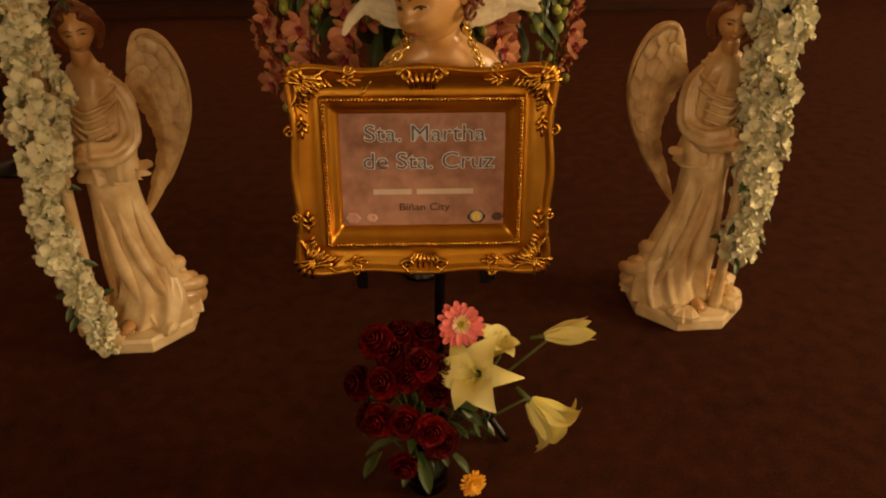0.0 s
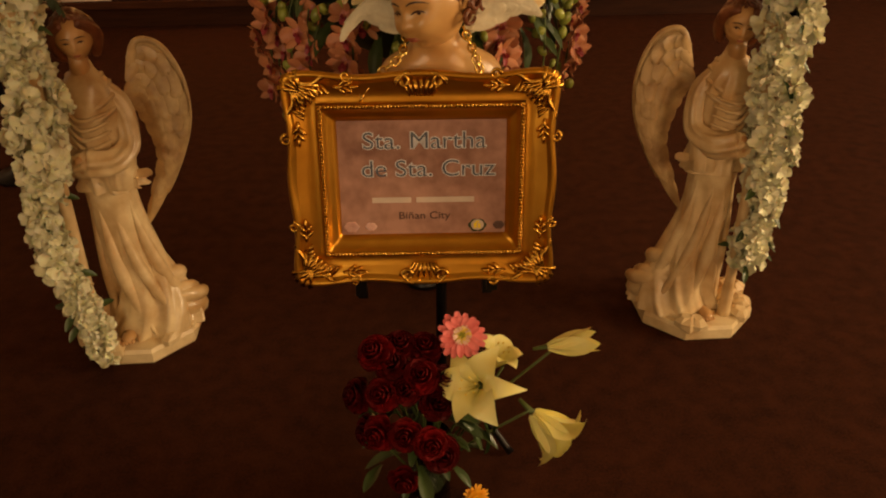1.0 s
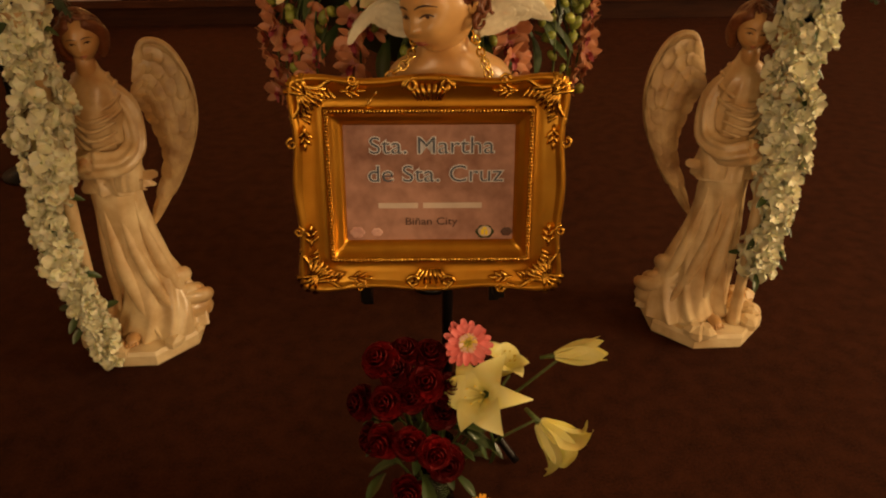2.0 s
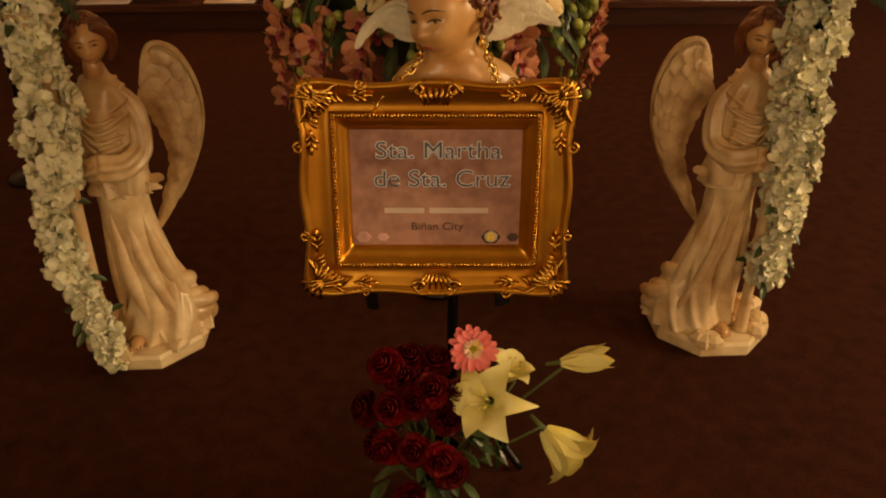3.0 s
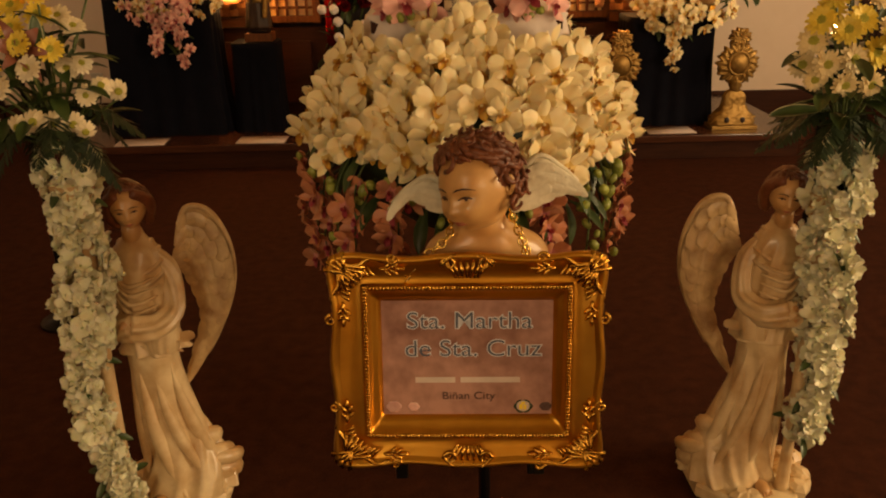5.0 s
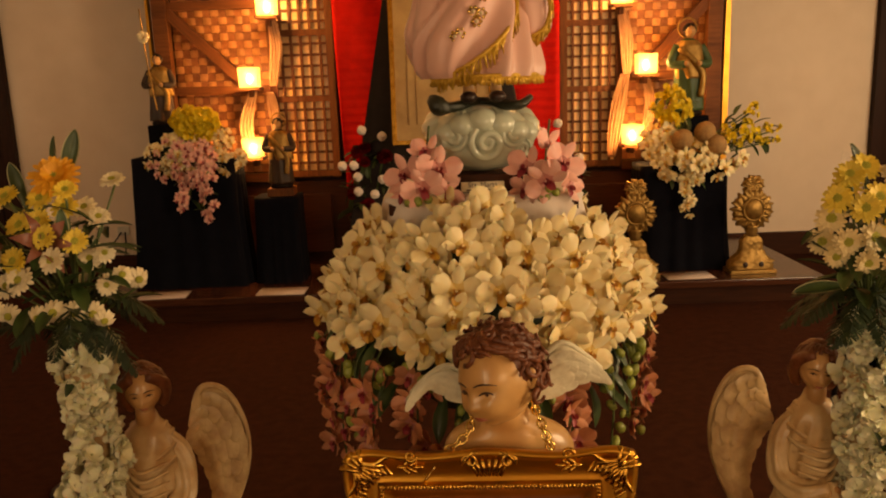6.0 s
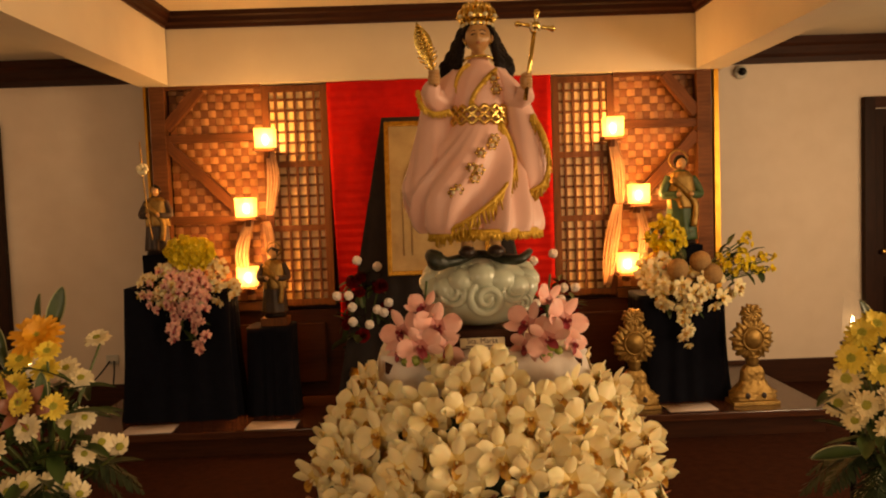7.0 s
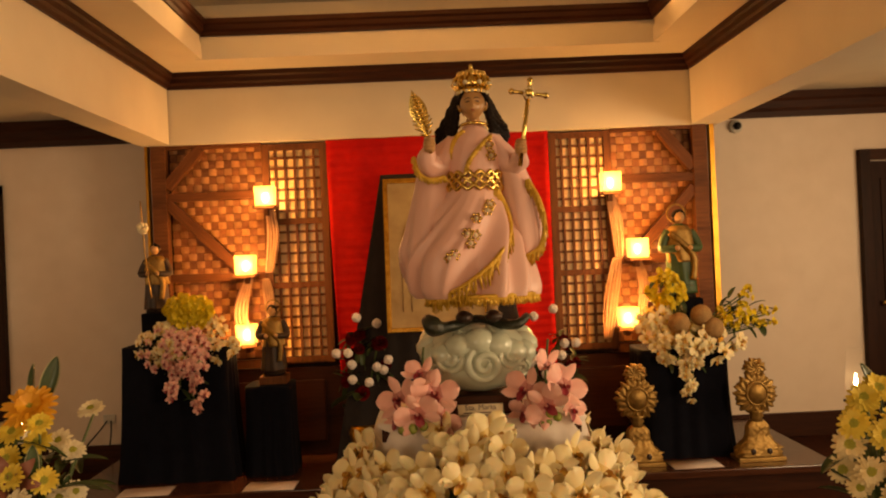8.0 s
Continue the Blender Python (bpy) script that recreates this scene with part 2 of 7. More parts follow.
INK_PALE = material("pale_outline", (0.84, 0.86, 0.92), 0.5)
INK_WHITE = material("pale_ink", (0.70, 0.58, 0.50), 0.5)
INK_DARK = material("dark_ink", (0.10, 0.05, 0.04), 0.5)
PICTURE = material("faded_print", (0.60, 0.42, 0.20), 0.35, color2=(0.36, 0.22, 0.09), scale=9, coat=0.3, detail=7)
GLASS = material("clear_glass", (0.95, 0.97, 0.95), 0.03, glass=1.0)
CLEAR = material("thin_clear_glass", (0.9, 0.9, 0.85), 0.05, alpha=0.018)
WATER = material("green_stems_water", (0.30, 0.42, 0.25), 0.1, glass=0.7)
WAX = material("candle_wax", (0.80, 0.74, 0.60), 0.5)
FLAME = material("flame", (1.0, 0.70, 0.35), 0.5, emit=30.0, emit_color=(1.0, 0.62, 0.28))
BULB = material("lamp_bulb", (1.0, 0.75, 0.4), 0.5, emit=22.0, emit_color=(1.0, 0.62, 0.24))
SHADE = material("amber_glass_shade", (1.0, 0.60, 0.22), 0.2, emit=1.6, emit_color=(1.0, 0.42, 0.09), alpha=0.45)
LEAF = material("green_leaf", (0.050, 0.085, 0.022), 0.42, color2=(0.022, 0.045, 0.012), scale=25, vary=0.3, coat=0.2)
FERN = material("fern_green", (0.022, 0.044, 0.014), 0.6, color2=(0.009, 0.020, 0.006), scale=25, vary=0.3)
LEAF_PALE = material("pale_leaf_edge", (0.55, 0.52, 0.30), 0.45)
STEM = material("stem_green", (0.09, 0.13, 0.035), 0.5, color2=(0.05, 0.08, 0.02), scale=30)
BUD = material("green_bud", (0.30, 0.34, 0.07), 0.4, color2=(0.19, 0.23, 0.04), scale=60, vary=0.25, coat=0.2)
ORCHID = material("white_orchid_petal", (0.90, 0.80, 0.53), 0.5, color2=(0.86, 0.68, 0.34), scale=40, vary=0.10, sss=0.25)
ORCHID_BASE = material("cream_orchid_base", (0.78, 0.62, 0.26), 0.5, color2=(0.72, 0.48, 0.14), scale=60)
PINK_BASE = material("deep_pink_base", (0.70, 0.28, 0.25), 0.5)
ORCHID_EYE = material("orchid_yellow_throat", (0.66, 0.40, 0.06), 0.45, color2=(0.42, 0.14, 0.04), scale=120)
PINK_ORCHID = material("pink_orchid_petal", (0.84, 0.50, 0.43), 0.5, color2=(0.78, 0.38, 0.33), scale=40, vary=0.15, sss=0.25)
DUSK_ORCHID = material("coral_pink_petal", (0.62, 0.28, 0.145), 0.5, color2=(0.46, 0.16, 0.08), scale=40, vary=0.2, sss=0.2)
ANTIQUE_GILT = material("antique_gilt", (0.44, 0.27, 0.09), 0.48, 0.75, color2=(0.22, 0.12, 0.03), scale=30, bump=0.3, bump_scale=120)
PINK_EYE = material("orchid_magenta_throat", (0.36, 0.04, 0.06), 0.45)
HYDRANGEA = material("white_floret", (0.86, 0.82, 0.64), 0.55, color2=(0.78, 0.77, 0.50), scale=40, vary=0.12, sss=0.2)
FLORET_EYE = material("floret_heart", (0.46, 0.50, 0.20), 0.5)
MUM = material("white_mum_petal", (0.84, 0.75, 0.55), 0.5, color2=(0.76, 0.64, 0.38), scale=40, vary=0.1)
MUM_YELLOW = material("yellow_mum_petal", (0.82, 0.66, 0.12), 0.5, color2=(0.72, 0.50, 0.05), scale=40, vary=0.15)
MUM_CREAM = material("cream_mum_petal", (0.80, 0.68, 0.40), 0.5, color2=(0.72, 0.54, 0.24), scale=40, vary=0.12)
MUM_EYE = material("mum_heart", (0.42, 0.40, 0.05), 0.6, color2=(0.30, 0.30, 0.04), scale=200)
ORANGE = material("orange_gerbera_petal", (0.88, 0.46, 0.05), 0.45, color2=(0.80, 0.34, 0.03), scale=30, vary=0.1)
CORAL_PALE = material("pale_pink_ray", (0.90, 0.58, 0.48), 0.5)
CORAL = material("coral_gerbera_petal", (0.88, 0.24, 0.24), 0.45, color2=(0.80, 0.13, 0.13), scale=30)
LILY = material("yellow_lily_petal", (0.88, 0.86, 0.44), 0.42, color2=(0.82, 0.72, 0.22), scale=18, bump=0.1, sss=0.2)
LILY_DUSK = material("dusky_lily_petal", (0.27, 0.10, 0.065), 0.45, color2=(0.16, 0.05, 0.03), scale=18)
ROSE = material("dark_red_rose_petal", (0.16, 0.0022, 0.004), 0.65, color2=(0.05, 0.0008, 0.0015), scale=30, vary=0.35, spec=0.15)
ROSE_WHITE = material("white_rose_petal", (0.88, 0.82, 0.78), 0.5, color2=(0.84, 0.72, 0.66), scale=30, vary=0.1)
YELLOW_SPRAY = material("yellow_spray_petal", (0.88, 0.70, 0.05), 0.5, color2=(0.78, 0.54, 0.03), scale=50, vary=0.15)
FIBRE = material("coconut_fibre", (0.42, 0.25, 0.10), 0.85, color2=(0.26, 0.13, 0.05), scale=80, bump=0.8)
GREEN_ROBE = material("green_robe", (0.05, 0.10, 0.035), 0.5, color2=(0.03, 0.06, 0.02), scale=20)
BROWN_ROBE = material("brown_robe", (0.045, 0.020, 0.010), 0.55, color2=(0.022, 0.010, 0.006), scale=20)
PLASTIC = material("white_plastic", (0.62, 0.58, 0.50), 0.4)

# ---- the room ----
bm = bmesh.new()
box(bm, (0, 1.5, -0.05), (8.4, 9.4, 0.1))
setting("floor", bm, CARPET, "dark brown short-pile carpet over the whole room", "floor")


def wall(name, c, s, label="plain cream painted wall"):
    b = bmesh.new()
    box(b, c, s)
    return setting(name, b, PAINT, label, "wall")


wall("wall_north_west", (-3.1, 6.06, 1.4), (2.2, 0.12, 2.8))
wall("wall_north_east", (2.95, 6.06, 1.4), (2.2, 0.12, 2.8))
# out-of-view west wall, its opening added to hold the fill lamp
b = bmesh.new()
box(b, (-4.1, -0.1, 1.6), (0.2, 5.8, 3.2))
box(b, (-4.1, 5.15, 1.6), (0.2, 1.7, 3.2))
box(b, (-4.1, 3.55, 0.45), (0.2, 1.5, 0.9))
box(b, (-4.1, 3.55, 2.7), (0.2, 1.5, 1.0))
setting("wall_west", b, PAINT, "cream side wall with one added, unseen window opening", "wall")
b = bmesh.new()
box(b, (4.1, -1.65, 1.6), (0.2, 2.7, 3.2))
box(b, (4.1, 1.95, 1.6), (0.2, 1.7, 3.2))
box(b, (4.1, 0.4, 0.45), (0.2, 1.4, 0.9))
box(b, (4.1, 0.4, 2.7), (0.2, 1.4, 1.0))
box(b, (4.1, 5.15, 1.6), (0.2, 1.7, 3.2))
box(b, (4.1, 3.55, 0.45), (0.2, 1.5, 0.9))
box(b, (4.1, 3.55, 2.7), (0.2, 1.5, 1.0))
setting("wall_east", b, PAINT, "cream side wall with two window openings", "wall")
b = bmesh.new()
for cx, sx in ((-3.2, 1.6), (0.0, 2.2), (3.2, 1.6)):
    box(b, (cx, -2.55, 1.6), (sx, 0.2, 3.2))
for cx in (-1.75, 1.75):
    box(b, (cx, -2.55, 0.5), (1.3, 0.2, 1.0))
    box(b, (cx, -2.55, 2.85), (1.3, 0.2, 0.7))
setting("wall_south", b, PAINT, "cream rear wall with two tall window openings", "wall")

# tray ceiling: beams round the bay, a ledge, an inner riser and a flat top, with dark mouldings
X0, X1, YB = -1.85, 1.70, 5.42
b = bmesh.new()
box(b, ((X0 + X1) / 2, YB + 0.07, 2.56), (X1 - X0 + 0.4, 0.14, 0.5))
box(b, (X0 - 0.10, 1.4, 2.56), (0.2, 8.0, 0.5))
box(b, (X1 + 0.10, 1.4, 2.56), (0.2, 8.0, 0.5))
setting("ceiling_beam", b, CEILING, "cream plastered beams framing the tray ceiling", "beam")
IX0, IX1, IY = -1.51, 1.36, 5.05
b = bmesh.new()
box(b, ((X0 + X1) / 2, (IY + YB) / 2, 2.84), (X1 - X0 + 0.3, YB - IY, 0.1))
box(b, ((X0 + IX0) / 2 - 0.05, 1.3, 2.84), (IX0 - X0 + 0.1, 2 * (IY - 1.3), 0.1))
box(b, ((X1 + IX1) / 2 + 0.05, 1.3, 2.84), (X1 - IX1 + 0.1, 2 * (IY - 1.3), 0.1))
box(b, (-0.07, 1.4, 3.20), (3.6, 8.2, 0.1))
box(b, (-0.07, IY + 0.12, 3.02), (3.2, 0.1, 0.28))
box(b, (IX0 - 0.12, 1.3, 3.02), (0.1, 7.6, 0.28))
box(b, (IX1 + 0.12, 1.3, 3.02), (0.1, 7.6, 0.28))
box(b, (-3.1, 1.7, 2.66), (2.1, 8.8, 0.1))
box(b, (2.95, 1.7, 2.66), (2.1, 8.8, 0.1))
box(b, (0, 5.8, 2.86), (4.4, 0.7, 0.1))
box(b, (0, -2.4, 3.0), (8.0, 0.3, 0.5))
setting("ceiling", b, CEILING, "cream stepped tray ceiling lit warm from hidden lights", "ceiling")


def moulding(p, q, depth, z, height, inward):
    """A stepped dark cornice from p to q (plan), its back on that line."""
    d = Vector((q[0] - p[0], q[1] - p[1], 0))
    side = Vector((*inward, 0))
    prof = [(0, 0), (0.35 * depth, 0), (0.45 * depth, 0.22 * height), (0.7 * depth, 0.35 * height), (0.75 * depth, 0.62 * height), (depth, 0.72 * height), (depth, height), (0, height)]
    bm = bmesh.new()
    rows = [[Vector((*w, z)) + side * o + Vector((0, 0, h)) for o, h in prof] for w in (p, q)]
    quadmesh(bm, rows, smooth=False)
    bmesh.ops.recalc_face_normals(bm, faces=bm.faces)
    return setting("cornice", bm, DARK_WOOD, "dark-stained stepped wooden cornice", "cornice")


moulding((X0, YB), (X1, YB), 0.05, 2.682, 0.108, (0, -1))
moulding((X0, -2.3), (X0, YB - 0.05), 0.05, 2.682, 0.108, (1, 0))
moulding((X1, -2.3), (X1, YB - 0.05), 0.05, 2.682, 0.108, (-1, 0))
# inner risers stand behind these
b = bmesh.new()
box(b, ((IX0 + IX1) / 2, IY + 0.017, 2.8575), (IX1 - IX0 + 0.08, 0.04, 0.143))
box(b, (IX0 - 0.017, 1.3, 2.857), (0.04, 7.4, 0.142))
box(b, (IX1 + 0.017, 1.3, 2.857), (0.04, 7.4, 0.142))
setting("ceiling_riser", b, CEILING, "cream inner riser of the tray ceiling", "ceiling")
moulding((IX0, IY - 0.003), (IX1, IY - 0.003), 0.04, 2.93, 0.105, (0, -1))
moulding((IX0, -2.3), (IX0, IY - 0.04), 0.04, 2.93, 0.105, (1, 0))
moulding((IX1, -2.3), (IX1, IY - 0.04), 0.04, 2.93, 0.105, (-1, 0))
moulding((-4.0, 6.0), (X0 - 0.2, 6.0), 0.06, 2.42, 0.19, (0, -1))
moulding((X1 + 0.2, 6.0), (4.0, 6.0), 0.06, 2.42, 0.19, (0, -1))
moulding((X0 - 0.2, -2.3), (X0 - 0.2, 5.9), 0.05, 2.50, 0.11, (-1, 0))
moulding((X1 + 0.2, -2.3), (X1 + 0.2, 5.9), 0.05, 2.50, 0.11, (1, 0))

# low wooden platform
b = bmesh.new()
box(b, (-0.06, 5.35, 0.055), (4.56, 1.28, 0.11))
setting("platform_riser", b, DARK_WOOD, "dark stained riser of the low wooden platform", "platform")
platform = setting("platform", (lambda q: (box(q, (-0.06, 5.345, 0.1325), (4.60, 1.35, 0.045), 0, None, 0.006), q)[1])(bmesh.new()), FLOOR_WOOD,
                   "low polished brown wooden platform against the wall", "platform")
b = bmesh.new()
box(b, (3.1, 5.985, 0.09), (2.0, 0.028, 0.18), 0, None, 0.004)
setting("baseboard", b, DARK_WOOD, "dark wooden baseboard along the cream wall", "baseboard")
b = bmesh.new()
box(b, (-3.15, 5.985, 0.09), (1.6, 0.028, 0.18), 0, None, 0.004)
setting("baseboard", b, DARK_WOOD, "dark wooden baseboard along the cream wall", "baseboard")


def door(name, x, side):
    d = tagged(new(name), "closed dark-stained panelled wooden door", "door", kind="structure")
    w = 0.86
    c = x + side * w / 2
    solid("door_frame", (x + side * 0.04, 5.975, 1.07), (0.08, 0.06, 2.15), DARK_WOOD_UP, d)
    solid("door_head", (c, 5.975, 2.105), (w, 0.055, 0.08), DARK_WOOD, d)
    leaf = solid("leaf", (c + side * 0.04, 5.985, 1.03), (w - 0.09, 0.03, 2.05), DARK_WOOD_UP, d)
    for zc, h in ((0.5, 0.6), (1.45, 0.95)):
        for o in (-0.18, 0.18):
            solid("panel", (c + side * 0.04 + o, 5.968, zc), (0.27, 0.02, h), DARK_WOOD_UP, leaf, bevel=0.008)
    k = bmesh.new()
    ball(k, (x + side * 0.14, 5.945, 0.98), 0.022, n=12)
    part("handle", k, BRIGHT_GOLD, leaf, "worn brass door knob")


door("door_1", -3.29, -1)
door("door_2", 3.15, 1)

# the rustic panel between the white walls: posts, rails, woven bamboo, capiz lattices, red cloth
PX0, PX1, PY = -2.02, 1.84, 5.5
b = bmesh.new()
box(b, ((PX0 + PX1) / 2, 5.62, 1.35), (PX1 - PX0, 0.1, 2.4))
box(b, (PX0 + 0.03, 5.8, 1.35), (0.06, 0.4, 2.4))
box(b, (PX1 - 0.03, 5.8, 1.35), (0.06, 0.4, 2.4))
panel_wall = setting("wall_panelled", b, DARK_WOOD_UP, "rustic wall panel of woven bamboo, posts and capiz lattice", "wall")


def timber(name, p, q, w, d=0.05, mat=RAIL_WOOD, y=PY - 0.02):
    p, q = Vector((p[0], y, p[1])), Vector((q[0], y, q[1]))
    m = Matrix.Translation((p + q) / 2) @ (q - p).to_track_quat("X", "Z").to_matrix().to_4x4()
    k = bmesh.new()
    n = 8
    rows = []
    for i in range(n + 1):
        t = i / n
        e = 0.006 * noise.noise(Vector((t * 4, p.x * 3, p.z * 3)))
        x = (t - 0.5) * (q - p).length
        hw, hd = w / 2 + e, d / 2
        rows.append([(x, -hd, -hw), (x, hd, -hw), (x, hd, hw), (x, -hd, hw)])
    quadmesh(k, rows, smooth=False)
    bmesh.ops.recalc_face_normals(k, faces=k.faces)
    return part(name, k, mat, panel_wall, "", m)


for x in (-1.945, 1.765):
    timber("post", (x, 0.16), (x, 2.34), 0.10, 0.08, POST_WOOD)
timber("edge_trim", (1.85, 0.16), (1.85, 2.33), 0.035, 0.05, GOLD_DULL, PY - 0.03)
timber("edge_trim", (-2.025, 0.16), (-2.025, 2.33), 0.02, 0.05, GOLD_DULL, PY - 0.03)
for s, xa, xb in ((-1, -1.90, -1.25), (1, 1.72, 1.15)):
    timber("rail", (xa, 1.955), (xb, 1.96), 0.055)
    timber("rail", (xa, 1.405), (xb, 1.40), 0.055)
    timber("rail", (xa, 0.80), (xb, 0.80), 0.06)
    timber("rail", (xa, 2.31), (xb, 2.31), 0.05)
timber("brace", (-1.90, 1.92), (-1.43, 1.46), 0.07, 0.06)
timber("brace", (-1.90, 2.03), (-1.66, 2.29), 0.07, 0.06)
timber("brace", (1.30, 1.45), (1.72, 1.88), 0.07, 0.06)
timber("brace", (1.50, 2.29), (1.72, 2.02), 0.07, 0.06)

# woven bamboo, strip over strip
rng = random.Random(5)
for xa, xb in ((-1.90, -1.26), (1.16, 1.72)):
    k = bmesh.new()
    step = 0.053
    for i in range(int((xb - xa) / step) + 1):
        for j in range(28):
            x, z = xa + (i + 0.5) * step, 0.83 + (j + 0.5) * step
            if x > xb or z > 2.3:
                continue
            over = (i + j) % 2
            w, h = (step * 1.06, step * 0.90) if over else (step * 0.90, step * 1.06)
            rows = []
            for t in (-1, -0.4, 0.4, 1):
                bulge = 0.008 * (1 - t * t) - rng.random() * 0.002
                if over:
                    rows.append([(x + t * w / 2, PY + 0.058 - bulge, z - h / 2), (x + t * w / 2, PY + 0.058 - bulge, z + h / 2)])
                else:
                    rows.append([(x - w / 2, PY + 0.062 - bulge, z + t * h / 2), (x + w / 2, PY + 0.062 - bulge, z + t * h / 2)])
            quadmesh(k, rows, 1 - over, closed=False)
    tagged(part("bamboo_weave", k, [WEAVE, WEAVE_DARK], panel_wall, "split bamboo woven in a checker"), kind="stuff")

for xa, xb in ((-1.25, -0.805), (0.725, 1.155)):
    lattice = part("lattice", (lambda q: q)(bmesh.new()), POST_WOOD, panel_wall, "wooden lattice window with small square shell panes")
    k = bmesh.new()
    cols, z0, z1 = 6, 0.79, 2.30
    wide = (xb - xa - 0.05) / cols
    rows_n = 20
    tall = (z1 - z0 - 0.05) / rows_n
    for i in range(cols + 1):
        x = xa + 0.025 + i * wide
        box(k, (x, PY - 0.005, (z0 + z1) / 2), (0.050 if i in (0, cols) else 0.017, 0.04 if i in (0, cols) else 0.022, z1 - z0))
    for j in range(rows_n + 1):
        z = z0 + 0.025 + j * tall
        big = j in (0, 7, 13, 20)
        box(k, ((xa + xb) / 2, PY - (0.004 if big else 0.002), z), (xb - xa - 0.006, 0.036 if big else 0.020, 0.042 if big else 0.017))
    k.to_mesh(lattice.data)
    k.free()
    pane = bmesh.new()
    box(pane, (0, 0, 0), (wide - 0.006, 0.004, tall - 0.006))
    pane = mesh_of("pane", pane, CAPIZ)
    for i in range(cols):
        for j in range(rows_n):
            part("pane", pane, None, lattice, "", pose(xa + 0.025 + (i + 0.5) * wide, PY + 0.008, z0 + 0.025 + (j + 0.5) * tall, rng.uniform(-2, 2), 0, rng.uniform(-2, 2)))
b = bmesh.new()
box(b, (-0.05, 5.53, 0.46), (3.6, 0.06, 0.6))
for i in range(7):
    box(b, (-1.6 + 0.52 * i, 5.495, 0.46), (0.40, 0.03, 0.42), 0, None, 0.01)
part("wainscot", b, DARK_WOOD, panel_wall, "dark panelled wooden wainscot")

b = bmesh.new()
rows = []
for j in range(90):
    z = 0.70 + 1.61 * j / 89
    rows.append([(-0.805 + 1.525 * i / 40 + (0.05 * (1 - j / 89) ** 2 if i == 0 else 0), PY - 0.035 + 0.006 * math.sin(j * 1.9 + 0.4 * math.sin(i * 0.3)) + 0.010 * math.sin(i * 0.7 + 0.01 * j), z) for i in range(41)])
quadmesh(b, rows, closed=False)
cl = part("red_hanging", b, RED)
so = cl.modifiers.new("thick", "SOLIDIFY")
so.thickness = 0.004
tagged(cl, "deep red cloth hung flat behind the altar picture", "hanging")


# ---- wall lamps ----
def wall_lamp(x, z, lit=True):
    d = thing("wall_lamp", pose(x, 5.38, z - 0.07), "glowing amber glass box lamp on a small wooden tray", "lamp", "wall lamps on the bamboo panel")
    k = bmesh.new()
    w, h = 0.058, 0.14
    for r0, r1 in ((w, w), ):
        rows = [[(-r0, -r0, 0.012), (r0, -r0, 0.012), (r0, r0, 0.012), (-r0, r0, 0.012)], [(-r1 * 1.08, -r1 * 1.08, h), (r1 * 1.08, -r1 * 1.08, h), (r1 * 1.08, r1 * 1.08, h), (-r1 * 1.08, r1 * 1.08, h)]]
        quadmesh(k, rows, caps=False, smooth=False)
    s = part("shade", k, SHADE, d, "amber translucent glass shade")
    s.visible_shadow = False
    solid("tray", (0, 0, 0), (0.15, 0.14, 0.022), POST_WOOD, d)
    solid("bracket", (0, 0.06, -0.03), (0.03, 0.10, 0.05), POST_WOOD, d)
    k = bmesh.new()
    ball(k, (0, 0, 0.065), (0.018, 0.018, 0.032), n=12)
    bulb = part("bulb", k, BULB, d, "glowing bulb")
    bulb.visible_shadow = False
    lamp("lamp_light", "POINT", 5.8, WARM, pose(x, 5.26, z + 0.0), 0.04)


LAMPS = [(-1.215, 1.93), (-1.365, 1.475), (-1.375, 1.01), (1.12, 1.93), (1.285, 1.475), (1.20, 1.01)]
for x, z in LAMPS:
    wall_lamp(x, z)


def drape(pts, w, seed):
    """A gathered strip of sheer cloth that hangs along pts."""
    k = bmesh.new()
    line = bend(pts, 8)
    rows = []
    for i, p in enumerate(line):
        t = i / (len(line) - 1)
        half = w * (0.55 + 0.45 * math.sin(math.pi * t)) / 2
        rows.append([(p.x + half * (2 * j / 16 - 1), p.y + 0.012 * math.sin(j * 1.7 + seed + 2 * t), p.z) for j in range(17)])
    quadmesh(k, rows, closed=False)
    ob = part("sheer_drape", k, PEACH)
    ob.modifiers.new("thick", "SOLIDIFY").thickness = 0.003
    return tagged(ob, "sheer peach cloth gathered between the wall lamps", "drape", "drapes between the lamps")


drape([(-1.20, 5.44, 1.85), (-1.18, 5.42, 1.65), (-1.22, 5.44, 1.42)], 0.085, 0)
drape([(-1.36, 5.44, 1.39), (-1.42, 5.42, 1.15), (-1.37, 5.44, 0.92)], 0.10, 1)
drape([(-1.25, 5.45, 1.38), (-1.23, 5.43, 1.25), (-1.22, 5.44, 1.05)], 0.07, 5)
drape([(1.13, 5.44, 1.85), (1.16, 5.42, 1.65), (1.17, 5.44, 1.42)], 0.085, 2)
drape([(1.16, 5.44, 1.42), (1.10, 5.42, 1.15), (1.07, 5.44, 0.86)], 0.10, 3)
drape([(1.30, 5.44, 1.39), (1.33, 5.42, 1.2), (1.29, 5.44, 0.95)], 0.08, 4)


